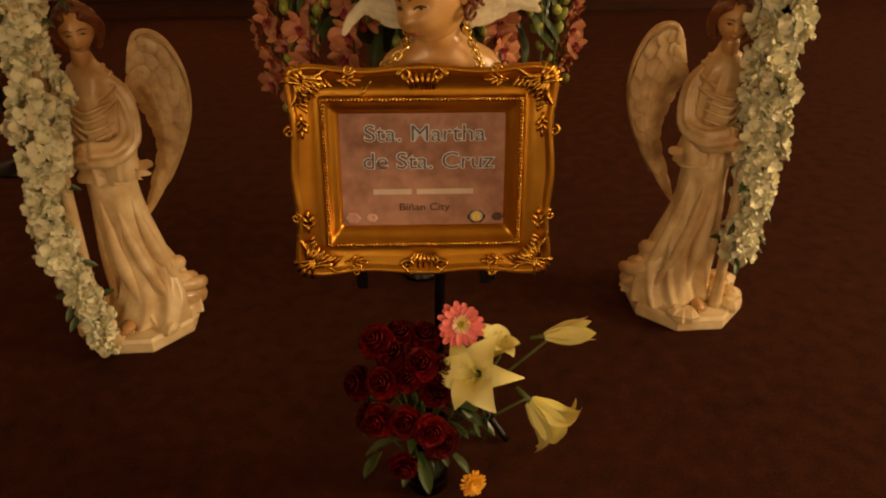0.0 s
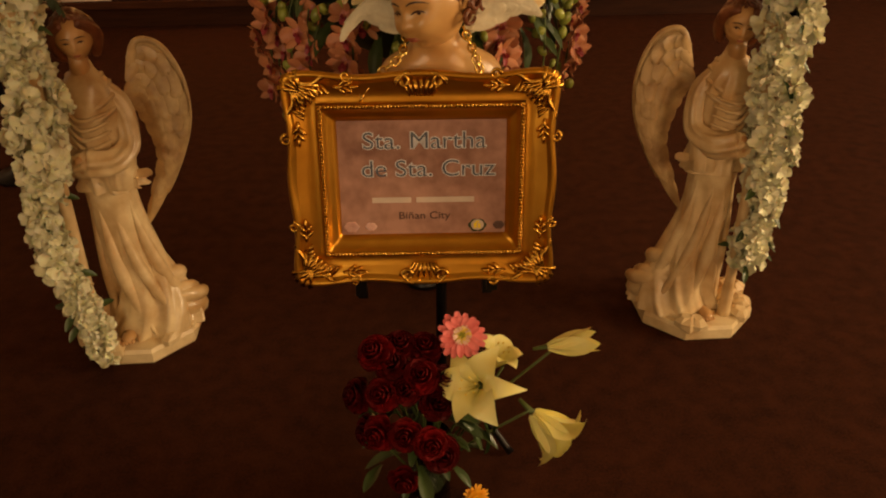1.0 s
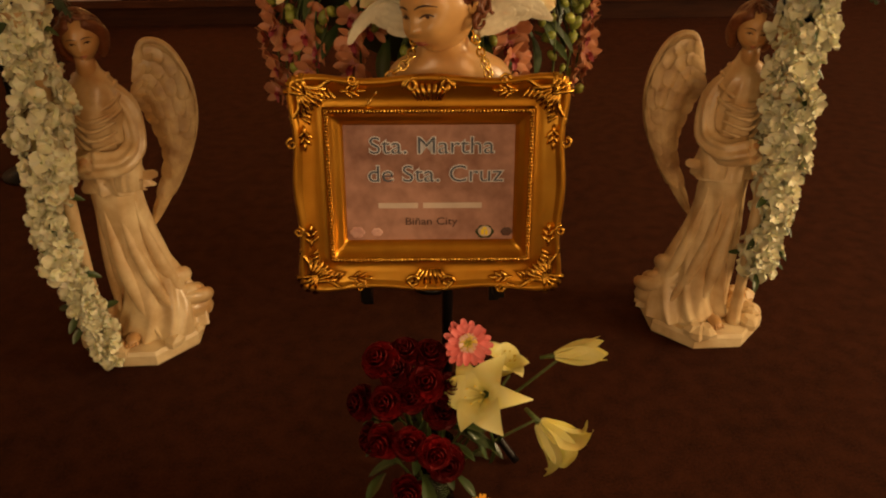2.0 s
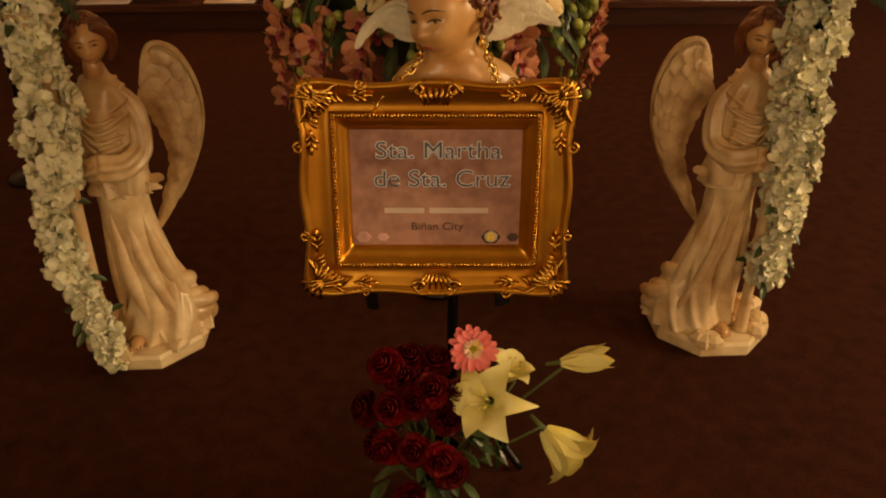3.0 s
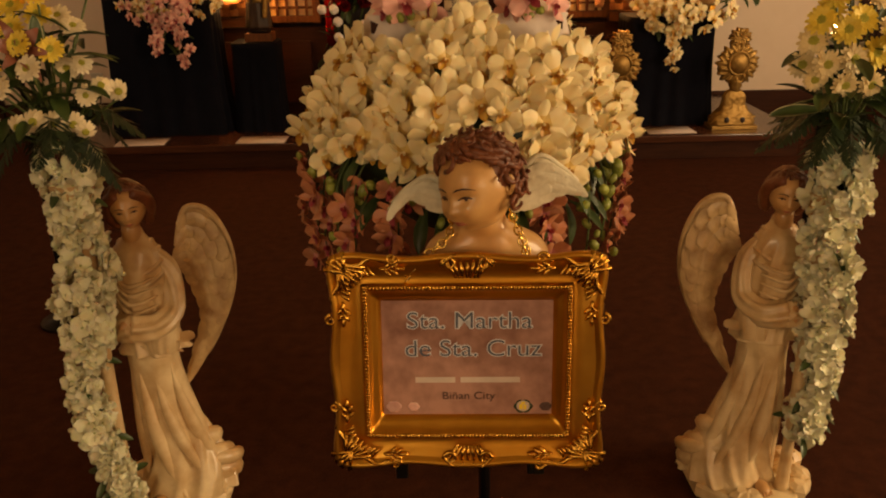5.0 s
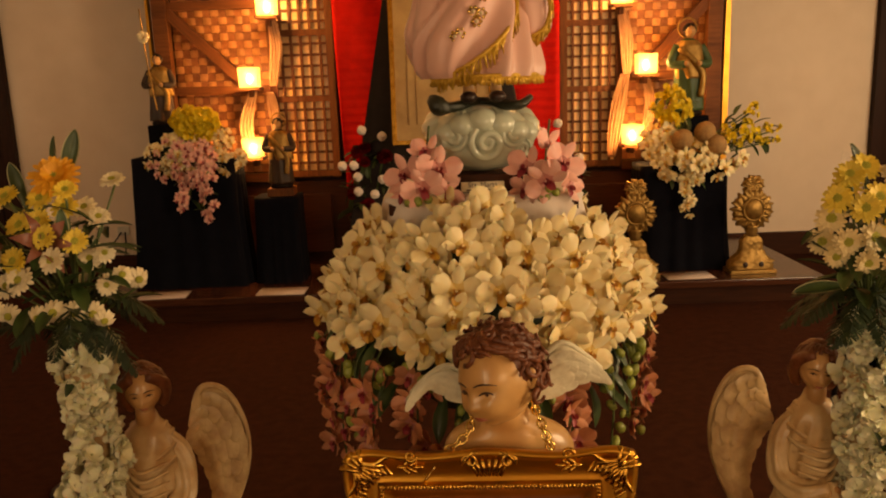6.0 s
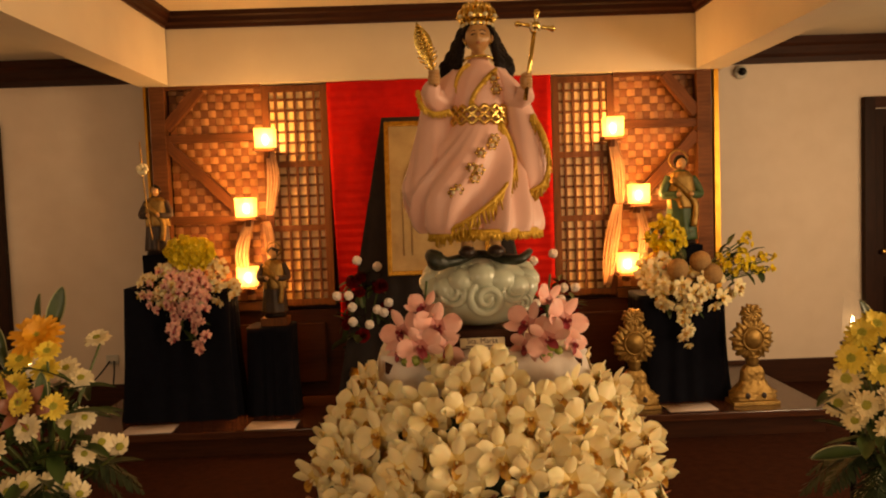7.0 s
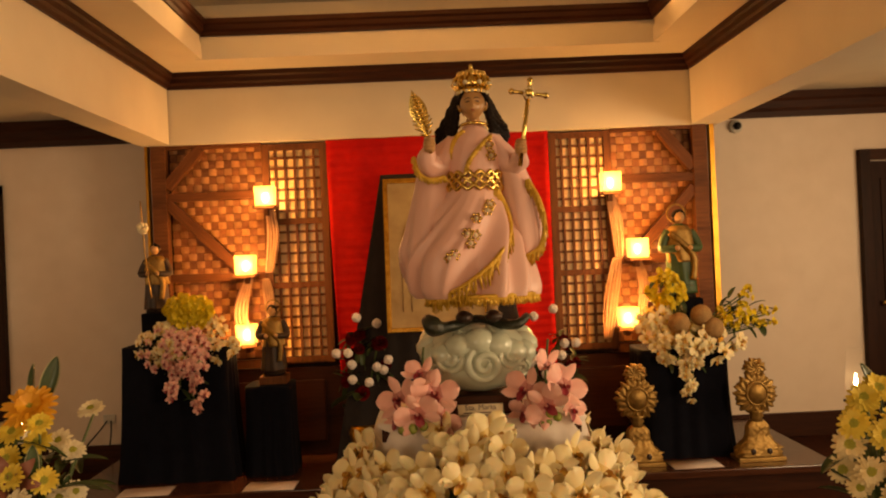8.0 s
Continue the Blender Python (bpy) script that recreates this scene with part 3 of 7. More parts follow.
# ---- flower kit ----
def orchid_mesh(name, pet, eye, r, base=None, shut=0.0):
    k = bmesh.new()
    for a, l, w in ((90, 1.12, 0.50), (210, 1.10, 0.48), (330, 1.10, 0.48)):
        petal(k, spin(radians(a), 0.12 + shut), r * l, r * w, -0.16, 0.16, 0, 1.15, 7, 5, 2)
    for a in (18, 162):
        petal(k, Matrix.Translation((0, 0, 0.05 * r)) @ spin(radians(a), 0.22 + shut), r * 1.08, r * 0.88, -0.14, -0.06, 0, 0.9, 7, 6, 2, 0.05)
    petal(k, Matrix.Translation((0, -0.02 * r, 0.06 * r)) @ spin(radians(270), 0.7), r * 0.62, r * 0.40, 0.30, -0.25, 1)
    for a in (215, 325):
        petal(k, Matrix.Translation((0, 0, 0.06 * r)) @ spin(radians(a), 0.9), r * 0.40, r * 0.30, 0.3, 0.2, 1)
    ball(k, (0, 0.02 * r, 0.14 * r), (0.07 * r, 0.07 * r, 0.12 * r), 0, 8)
    return mesh_of(name, k, [pet, eye, base or ORCHID_BASE])


def floret_mesh(name, mats, r, n=5, tilt=0.25, seed=0):
    """A ruffled artificial floret of broad, uneven petals."""
    k = bmesh.new()
    g = random.Random(seed)
    for i in range(n):
        petal(k, spin(math.tau * i / n + g.uniform(-0.25, 0.25), tilt + g.uniform(-0.25, 0.5)), r * g.uniform(0.8, 1.2), r * g.uniform(0.95, 1.25), g.uniform(0.05, 0.28), g.uniform(-0.35, 0.25), 0, 0.6, 6, 6, ruffle=0.13)
    ball(k, (0, 0, 0.06 * r), 0.11 * r, 1, 6)
    return mesh_of(name, k, mats)


def daisy_mesh(name, mats, r, n=18, layers=2, droop=-0.1, heart=0.32, seed=0):
    k = bmesh.new()
    g = random.Random(seed)
    for la in range(layers):
        for i in range(n):
            l = r * (1 - 0.22 * la) * g.uniform(0.9, 1.05)
            petal(k, Matrix.Translation((0, 0, 0.05 * r * la)) @ spin(math.tau * (i + 0.5 * la) / n + g.uniform(-0.08, 0.08), 0.1 + 0.28 * la + g.uniform(-0.1, 0.1)), l, r * 5.0 / n, 0.2, droop, 0, 0.55, 5, 3)
    lathe(k, [(heart * r, 0.02 * r), (heart * r * 1.05, 0.12 * r), (heart * r * 0.8, 0.2 * r), (heart * r * 0.35, 0.17 * r)], n=14, mat=1)
    for i in range(22):
        a, q = i * 2.4, heart * r * math.sqrt(i / 22)
        ball(k, (q * math.cos(a), q * math.sin(a), 0.17 * r), 0.05 * r, 1, 6)
    return mesh_of(name, k, mats)


def gerbera_mesh(name, mats, r, seed):
    """Broad rays in two uneven rings, a collar of pale short rays and a beaded heart."""
    k = bmesh.new()
    g = random.Random(seed)
    for ring, (n, long, lift) in enumerate(((17, 1.0, 0.06), (15, 0.86, 0.20))):
        for i in range(n):
            petal(k, Matrix.Translation((0, 0, 0.04 * r * ring)) @ spin(math.tau * (i + 0.4 * ring) / n + g.uniform(-0.09, 0.09), lift + g.uniform(-0.1, 0.12)), r * long * g.uniform(0.88, 1.06), r * 0.30, 0.16, g.uniform(-0.1, 0.06), 0, 0.5, 6, 4)
    for i in range(30):
        petal(k, Matrix.Translation((0, 0, 0.10 * r)) @ spin(math.tau * i / 30 + g.uniform(-0.06, 0.06), 0.45 + g.uniform(-0.15, 0.2)), r * g.uniform(0.40, 0.50), r * 0.07, 0.1, -0.1, 2, 0.6, 4, 3)
    for i in range(70):
        a, q = i * 2.399963, 0.34 * r * math.sqrt((i + 0.5) / 70)
        ball(k, (q * math.cos(a), q * math.sin(a), r * (0.17 + 0.03 * math.sin(q / r * 9))), 0.040 * r, 3 if i < 10 else 1, 6)
    lathe(k, [(0.33 * r, 0.0), (0.34 * r, 0.12 * r), (0.2 * r, 0.16 * r), (0.02 * r, 0.15 * r)], n=14, mat=1)
    return mesh_of(name, k, mats)


def rose_mesh(name, mats, r, seed=0):
    k = bmesh.new()
    g = random.Random(seed)
    for la, (rad, n, tilt, lift) in enumerate(((0.16, 3, 1.45, 0.35), (0.32, 4, 1.3, 0.26), (0.50, 5, 1.1, 0.14), (0.66, 5, 0.85, 0.04), (0.74, 6, 0.5, -0.05))):
        for i in range(n):
            a = math.tau * i / n + la * 0.7 + g.uniform(-0.15, 0.15)
            base = Matrix.Translation((rad * 0.55 * r * math.cos(a), rad * 0.55 * r * math.sin(a), lift * r - 0.25 * r))
            petal(k, base @ spin(a, tilt), r * 0.78, r * (0.5 + 1.0 * rad), 0.32, -0.05 + (-0.30 if la > 2 else 0.0), 0, 0.5, 6, 6)
    ball(k, (0, 0, -0.12 * r), (0.34 * r, 0.34 * r, 0.38 * r), 0, 12)
    return mesh_of(name, k, mats)


def lily_mesh(name, mats, r, flare, seed=0, slim=1.0):
    """A trumpet of six pointed petals; flare: 0 shut, 1 wide open with the tips rolled back."""
    k = bmesh.new()
    g = random.Random(seed)
    for i in range(6):
        a0 = math.tau * i / 6 + g.uniform(-0.1, 0.1)
        f = flare * g.uniform(0.82, 1.12)
        wide = r * (0.60 if i % 2 else 0.44) * slim
        long = r * g.uniform(0.96, 1.06)
        rows = []
        for u in range(12):
            t = u / 11
            out = long * (0.05 + (0.12 + 0.22 * f) * t + 0.62 * f * t ** 2.6 + 0.07 * math.sin(math.pi * t) * (1 - f))
            up = long * (1.10 * t - 0.95 * f * t ** 3.4)
            half = 0.5 * wide * max(0.05, math.sin(math.pi * min(1, 0.10 + 0.90 * t ** 1.05)) ** 0.85)
            row = []
            for v in range(7):
                q = 2 * v / 6 - 1
                side = half * q
                cup = 0.30 * half * q * q * (1 - 0.6 * t) + 0.06 * half * math.sin(13 * t + 3 * q + i) * abs(q)
                rad = out - cup * (1 - f) - 0.10 * half * (1 - abs(q)) * (1 - t)
                row.append((rad * math.cos(a0) - side * math.sin(a0), rad * math.sin(a0) + side * math.cos(a0), up + cup * f))
            rows.append(row)
        quadmesh(k, rows, 0, closed=False)
    if flare > 0.3:
        for i in range(6):
            a = math.tau * i / 6 + 0.3
            d = Vector((math.cos(a) * 0.22, math.sin(a) * 0.22, 1)).normalized()
            tube(k, [(0, 0, 0.1 * r), d * r * 0.45, d * r * 0.72], 0.010 * r, 5, 0)
            ball(k, d * r * 0.74, (0.020 * r, 0.020 * r, 0.040 * r), 2, 6)
    tube(k, [(0, 0, -0.30 * r), (0, 0, -0.05 * r), (0, 0, 0.10 * r)], [0.035 * r, 0.050 * r, 0.075 * r], 8, 1)
    return mesh_of(name, k, mats)


def leaf_mesh(name, mats, length, width, curl=-0.3, cup=0.2):
    k = bmesh.new()
    petal(k, Matrix.Identity(4), length, width, cup, curl, 0, 1.2, 8, 5)
    return mesh_of(name, k, mats)


def fern_mesh(name, mat, length, seed=0):
    """A drooping frond with many narrow leaflets."""
    k = bmesh.new()
    g = random.Random(seed)
    for i in range(26):
        t = (i + 1) / 27
        p = Vector((length * t, 0, -0.35 * length * t * t))
        w = 0.30 * length * math.sin(math.pi * min(1, 0.15 + 0.85 * t)) ** 0.7
        for s in (-1, 1):
            m = Matrix.Translation(p) @ Matrix.Rotation(s * (1.15 - 0.4 * t) + g.uniform(-0.1, 0.1), 4, "Z") @ Matrix.Rotation(0.25 + g.uniform(-0.2, 0.3), 4, "Y")
            petal(k, m, w, 0.045 * length, 0.1, -0.2, 0, 1.2, 4, 3)
    tube(k, [(length * t, 0, -0.35 * length * t * t) for t in (0, 0.25, 0.5, 0.75, 1)], [0.003, 0.0025, 0.002, 0.0015, 0.001], 5)
    return mesh_of(name, k, mat)


W_ORCHID = orchid_mesh("orchid_flower", ORCHID, ORCHID_EYE, 0.045)
W_ORCHID_CUP = orchid_mesh("orchid_flower", ORCHID, ORCHID_EYE, 0.045, shut=0.42)
W_ORCHID_WIDE = orchid_mesh("orchid_flower", ORCHID, ORCHID_EYE, 0.045, shut=0.20)
P_ORCHID = orchid_mesh("orchid_flower", PINK_ORCHID, PINK_EYE, 0.050, PINK_BASE, 0.12)
D_ORCHID = orchid_mesh("orchid_flower", DUSK_ORCHID, PINK_EYE, 0.040, PINK_BASE, 0.30)
FLORETS = [floret_mesh("floret", [HYDRANGEA, FLORET_EYE], 0.0235, 5 - (i % 3 == 1), 0.35, i) for i in range(6)]
MUMS = [daisy_mesh("mum_flower", [MUM, MUM_EYE], 0.030, 16, 2, -0.12, 0.26, 1), daisy_mesh("mum_flower", [MUM, MUM_EYE], 0.026, 14, 1, -0.55, 0.28, 2)]
YMUMS = [daisy_mesh("mum_flower", [MUM_YELLOW, MUM_EYE], 0.032, 18, 2, -0.05, 0.30, 3), daisy_mesh("mum_flower", [MUM_CREAM, MUM_EYE], 0.030, 18, 2, -0.1, 0.34, 4)]
GERB_O = daisy_mesh("gerbera_flower", [ORANGE, MUM_EYE], 0.052, 22, 3, -0.08, 0.22, 5)
GERB_C = gerbera_mesh("gerbera_flower", [CORAL, MUM_YELLOW, CORAL_PALE, MUM_EYE], 0.047, 7)
ROSES = [rose_mesh("rose_flower", [ROSE], 0.030, i) for i in range(2)]
def rosebud_mesh(name, mats, r):
    k = bmesh.new()
    ball(k, (0, 0, 0), (0.52 * r, 0.52 * r, 0.66 * r), 0, 14)
    for i in range(8):
        a, q = i * math.tau / 4 + 0.6 * (i > 3), 0.30 if i < 4 else 0.44
        ball(k, (q * r * math.cos(a), q * r * math.sin(a), (0.14 if i < 4 else -0.12) * r), (0.44 * r, 0.26 * r, 0.56 * r), 0, 12, Matrix.Rotation(a + math.pi / 2, 4, "Z"))
    return mesh_of(name, k, mats)


WROSE = rosebud_mesh("rose_flower", [ROSE_WHITE], 0.048)
RROSE = rose_mesh("rose_flower", [ROSE], 0.042, 5)
LILY_OPEN = lily_mesh("lily_flower", [LILY, STEM, MUM_YELLOW], 0.098, 0.86, 1, 1.1)
LILY_HALF = lily_mesh("lily_flower", [LILY, STEM, MUM_YELLOW], 0.098, 0.5, 2, 1.1)
LILY_SHUT = lily_mesh("lily_flower", [LILY, STEM, MUM_YELLOW], 0.080, 0.10, 3, 0.8)
LILY_DARK = lily_mesh("lily_flower", [LILY_DUSK, STEM, LILY_DUSK], 0.085, 0.65, 4, 0.55)
LEAF_M = leaf_mesh("leaf", [LEAF], 0.10, 0.030)
BIGLEAF = leaf_mesh("leaf", [LEAF], 0.15, 0.05, -0.15, 0.35)


def striped_leaf_mesh(name, mats, length, width, curl, cup):
    """A blade with a pale margin: the green face lies just over a wider pale one."""
    k = bmesh.new()
    petal(k, Matrix.Identity(4), length, width, cup, curl, 1, 1.0, 9, 5)
    petal(k, Matrix.Translation((0, 0, 0.0012)), length * 0.985, width * 0.84, cup, curl, 0, 1.0, 9, 5)
    petal(k, Matrix.Translation((0, 0, -0.0012)), length * 0.985, width * 0.84, cup, curl, 0, 1.0, 9, 5)
    return mesh_of(name, k, mats)


VLEAF = striped_leaf_mesh("leaf", [LEAF, LEAF_PALE], 0.115, 0.031, -0.12, 0.25)
FERNS = [fern_mesh("fern_frond", FERN, 0.20, i) for i in range(2)]
FAR_ORCHID = orchid_mesh("orchid_flower", ORCHID, ORCHID_EYE, 0.055)
FAR_PINK = orchid_mesh("orchid_flower", PINK_ORCHID, PINK_EYE, 0.05, PINK_BASE)
SPRAY = floret_mesh("spray_floret", [YELLOW_SPRAY, YELLOW_SPRAY], 0.028, 5, 0.3, 8)


def bud_mesh():
    k = bmesh.new()
    ball(k, (0, 0, 0), (0.010, 0.010, 0.014), 0, 8)
    return mesh_of("bud", k, [BUD])


BUD_M = bud_mesh()


def leaf_at(mesh, p, along, facing, parent, scale=1.0):
    """A leaf that grows from p along a direction, its face turned to facing."""
    x = Vector(along).normalized()
    z = (Vector(facing) - x * Vector(facing).dot(x)).normalized()
    m = Matrix((x, z.cross(x), z)).transposed().to_4x4()
    m.translation = p
    return part("leaf", mesh, None, parent, "", m @ Matrix.Scale(scale, 4))


def bloom(mesh, p, facing, parent, roll=None, scale=1.0, g=random):
    return part(mesh.name.split(".")[0], mesh, None, parent, "", aim(p, facing, g.uniform(-0.5, 0.5) if roll is None else roll, scale))


def stems(pairs, parent, r=0.0025):
    made = []
    for a, b in pairs:
        k = bmesh.new()
        a, b = Vector(a), Vector(b)
        mid = (a + b) / 2 + Vector((b.x - a.x, b.y - a.y, 0)) * -0.15
        tube(k, bend([a, mid, b], 4), r, 5)
        made.append(part("stem", k, STEM, parent))
    return made


# ---- the two angel figures ----
def fluted(bm, stations, n, mat, folds=0, amp=0.0, steps=7, twist=0.0, front=1.0):
    """A draped body through stations (z, cx, cy, rx, ry, fold depth)."""
    rings = []
    for i in range(len(stations) - 1):
        a, b = stations[i], stations[i + 1]
        for k in range(steps + (i == len(stations) - 2)):
            t = k / steps
            t = t * t * (3 - 2 * t) * 0.5 + t * 0.5
            z, cx, cy, rx, ry, f = (u + (v - u) * t for u, v in zip(a, b))
            ring = []
            for j in range(n):
                an = math.tau * j / n
                q = 1 + f * (math.sin(folds * an + twist * z) + 0.5 * math.sin((folds * 1.7) // 1 * an + 9 * z + 1.3)) * (front if math.sin(an) < 0 else 1)
                ring.append((cx + rx * q * math.cos(an), cy + ry * q * math.sin(an), z))
            rings.append(ring)
    quadmesh(bm, rings, mat)


def drapery(bm, stations, n, mat, freq=2.2, seed=0.0, sweep=0.0, steps=9):
    """A cloth body through stations (z, cx, cy, rx, ry, fold depth), with uneven folds that run down and swing round."""
    rings = []
    for i in range(len(stations) - 1):
        a, b, c, d = stations[max(i - 1, 0)], stations[i], stations[i + 1], stations[min(i + 2, len(stations) - 1)]
        for k in range(steps + (i == len(stations) - 2)):
            t = k / steps
            z, cx, cy, rx, ry, f = (0.5 * (2 * q + (r - p) * t + (2 * p - 5 * q + 4 * r - w) * t * t + (3 * q - p - 3 * r + w) * t ** 3) for p, q, r, w in zip(a, b, c, d))
            ring = []
            for j in range(n):
                an = math.tau * j / n
                v = noise.noise(Vector((freq * math.cos(an + sweep * z), freq * math.sin(an + sweep * z) + seed, 2.2 * z + seed)))
                q = 1 + f * (0.85 - 2.6 * math.sqrt(v * v + 0.006))
                ring.append((cx + rx * q * math.cos(an), cy + ry * q * math.sin(an), z))
            rings.append(ring)
    quadmesh(bm, rings, mat)


def feather_wing(bm, outline_top, outline_low, rows, mat, thick=0.012, size=1.0):
    """A folded wing: a slab between two edges, with rows of overlapping rounded feathers proud of it."""
    top, low = bend(outline_top, 6), bend(outline_low, 6)
    n = len(top)
    front = [[top[i].lerp(low[i], t) + Vector((0, -0.010 * math.sin(math.pi * t), 0)) for t in (0, 0.25, 0.5, 0.75, 1)] for i in range(n)]
    ring = [row + [p + Vector((0, thick, 0)) for p in reversed(row)] for row in front]
    quadmesh(bm, ring, mat)
    tube(bm, [p + Vector((0, 0.002, 0)) for p in top[: int(n * 0.9)]], [0.009 * size ** 0.5 * (1 - 0.6 * i / n) for i in range(int(n * 0.9))], 8, mat)
    for r in range(rows):
        for i in range(2 + r % 2, n - 4, 3):
            t = (r + 0.75) / (rows + 0.35)
            p = top[i].lerp(low[i], t)
            d = low[i] - top[i]
            ahead = top[min(i + 3, n - 1)].lerp(low[min(i + 3, n - 1)], t)
            x = ((ahead - p).normalized() + d.normalized() * 0.22).normalized()
            z = Vector((0, -1, 0))
            y = z.cross(x).normalized()
            m = Matrix((x, y, x.cross(y))).transposed().to_4x4()
            m.translation = p - x * 0.012 * size + Vector((0, -0.0055 - 0.010 * math.sin(math.pi * t) - 0.0012 * (n - i) / n, 0))
            petal(bm, m, max(0.034 * size, (ahead - p).length * 1.9), min(0.05 * size, max(0.014, d.length / rows * 1.15)), -0.10, 0.11, mat, 0.55, 7, 5)


def head(bm, c, r, skin, hair, yaw=0.0, tip=0.0, plump=0.0, eyes=0, lip=None, nose=1.0, roll=0.0):
    """A modelled head that faces -y before its turn; returns its local frame."""
    m = Matrix.Rotation(roll, 4, "Y") @ Matrix.Rotation(yaw, 4, "Z") @ Matrix.Rotation(tip, 4, "X")
    c = Vector(c)
    P = lambda x, y, z: c + m @ Vector((x * r, y * r, z * r))
    rot = m.to_3x3().to_4x4()
    bell = lambda x, z, x0, z0, sx, sz: math.exp(-((x - x0) / sx) ** 2 - ((z - z0) / sz) ** 2)

    def relief(x, z):
        q = abs(x)
        d = nose * (0.17 * bell(x, z, 0, -0.20, 0.10, 0.09) + 0.12 * bell(x, z, 0, -0.04, 0.085, 0.18)) + 0.05 * nose * bell(q, z, 0.10, -0.24, 0.06, 0.06)
        d += 0.13 * bell(x, z, 0, -0.48, 0.42, 0.34) - 0.10 * bell(q, z, 0.30, 0.03, 0.16, 0.10) + 0.04 * bell(q, z, 0.30, 0.23, 0.24, 0.08)
        d += (0.04 + 0.9 * plump) * bell(q, z, 0.40, -0.30, 0.24, 0.24) + 0.05 * bell(x, z, 0, -0.50, 0.17, 0.10) - 0.05 * bell(x, z, 0, -0.66, 0.16, 0.06)
        return d + 0.11 * bell(x, z, 0, -0.80, 0.18, 0.12) + 0.05 * bell(q, z, 0.30, 0.035, 0.10, 0.045)

    def face_y(x, z):
        w = 0.80 * (1 - (0.24 - 1.0 * plump) * max(0.0, -z) ** 1.3)
        return -0.90 * math.sqrt(max(0.02, 1 - (x / w) ** 2 - z * z)) - relief(x, z)

    rings = []
    for i in range(1, 57):
        th = math.pi * (i - 0.5) / 56
        ring = []
        for j in range(60):
            a = math.tau * j / 60
            x, y, z = 0.80 * math.sin(th) * math.cos(a), 0.90 * math.sin(th) * math.sin(a), -math.cos(th)
            x *= 1 - (0.24 - 1.0 * plump) * max(0.0, -z) ** 1.3
            if y > 0:
                y *= 1 - 0.3 * max(0.0, -z)
            else:
                y -= relief(x, z) * min(1.0, -y * 2.2)
            ring.append(P(x, y, z))
        rings.append(ring)
    quadmesh(bm, rings, skin)
    on = lambda x, z, o=0.0: P(x, face_y(x, z) - o, z)
    mouth = skin if lip is None else lip
    line = max(1.0, 0.0015 / (0.028 * r))
    for z, h in ((-0.475, 0.022), (-0.535, 0.030)):
        tube(bm, [on(0.17 * q, z - 0.012 * q * q, -0.005) for q in (-1, -0.6, -0.2, 0.2, 0.6, 1)], [r * h * k for k in (0.3, 0.9, 1.15, 1.15, 0.9, 0.3)], 8, mouth)
    for q in (-1, 1):
        tube(bm, bend([P(0.80 * q, 0.02, 0.16), P(0.90 * q, 0.10, 0.12), P(0.90 * q, 0.10, -0.10), P(0.80 * q, 0.02, -0.24), P(0.77 * q, 0.0, -0.08)], 3), 0.055 * r, 7, skin)
        if eyes:
            tube(bm, [on(q * (0.30 + 0.15 * u), 0.060 - 0.050 * u * u - 0.012 * u, 0.006) for u in (-1, -0.5, 0, 0.5, 1)], [r * line * k for k in (0.012, 0.024, 0.028, 0.024, 0.012)], 6, eyes)
            ball(bm, on(q * 0.30, 0.015, -0.012), (0.060 * r, 0.030 * r, 0.050 * r), eyes, 10, rot)
            tube(bm, [on(q * (0.32 + 0.22 * u), 0.265 - 0.075 * u * u - 0.03 * u, 0.0) for u in (-1, -0.5, 0, 0.5, 1)], [r * line * k for k in (0.014, 0.023, 0.024, 0.018, 0.007)], 6, eyes)
    return P, rot


def waves(bm, P, r, mat, n, seed, down=1.9, front=0.95, lift=1.02, thick=0.085, wiggle=0.3):
    """Locks of wavy hair that run from the crown down over the skull."""
    g = random.Random(seed)
    for i in range(n):
        a = math.tau * i / n + g.uniform(-0.1, 0.1)
        f = 0.5 - 0.5 * math.sin(a)
        end = front + (down - front) * min(1, (1 - f) * 1.5) * g.uniform(0.88, 1.08)
        ph = g.uniform(0, 6)
        pts, rad = [], []
        for k in range(12):
            t = k / 11
            th = 0.12 + (end - 0.12) * t
            b = a + wiggle * math.sin(5.5 * th + ph) * t
            q = lift + 0.07 * math.sin(7 * th + ph) + 0.06 * t + 0.03 * g.random()
            pts.append(P(0.84 * q * math.sin(th) * math.cos(b), 0.92 * q * math.sin(th) * math.sin(b) + 0.06, 0.98 * q * math.cos(th)))
            rad.append(r * thick * (0.75 + 0.5 * math.sin(math.pi * t)) * (1 if t < 0.9 else 0.55))
        tube(bm, pts, rad, 7, mat)


def curls(bm, P, r, mat, n, seed):
    """Short corkscrew curls over the skull, clear of the face."""
    g = random.Random(seed)
    for i in range(n):
        z = 1 - (i + 0.5) / n * 1.45
        a = i * 2.399963
        w = math.sqrt(max(0.0, 1 - z * z))
        u = Vector((w * math.cos(a), w * math.sin(a), z))
        if u.y < -0.28 and u.z < 0.74 or abs(u.x) > 0.7 and u.y < -0.1 and u.z < 0.1:
            continue
        side = u.cross(Vector((g.uniform(-1, 1), g.uniform(-1, 1), 0.3))).normalized()
        up = u.cross(side)
        pts = []
        turn, q = g.uniform(0, 6), g.uniform(0.14, 0.22)
        for j in range(15):
            t = j / 14
            b = turn + 8.5 * t
            c = u * (0.98 + 0.30 * t) + (side * math.cos(b) + up * math.sin(b)) * q * (1 - 0.55 * t)
            pts.append(P(0.86 * c.x, 0.92 * c.y + 0.06, 0.98 * c.z))
        tube(bm, pts, [r * (0.072 - 0.040 * j / 14) for j in range(15)], 7, mat)


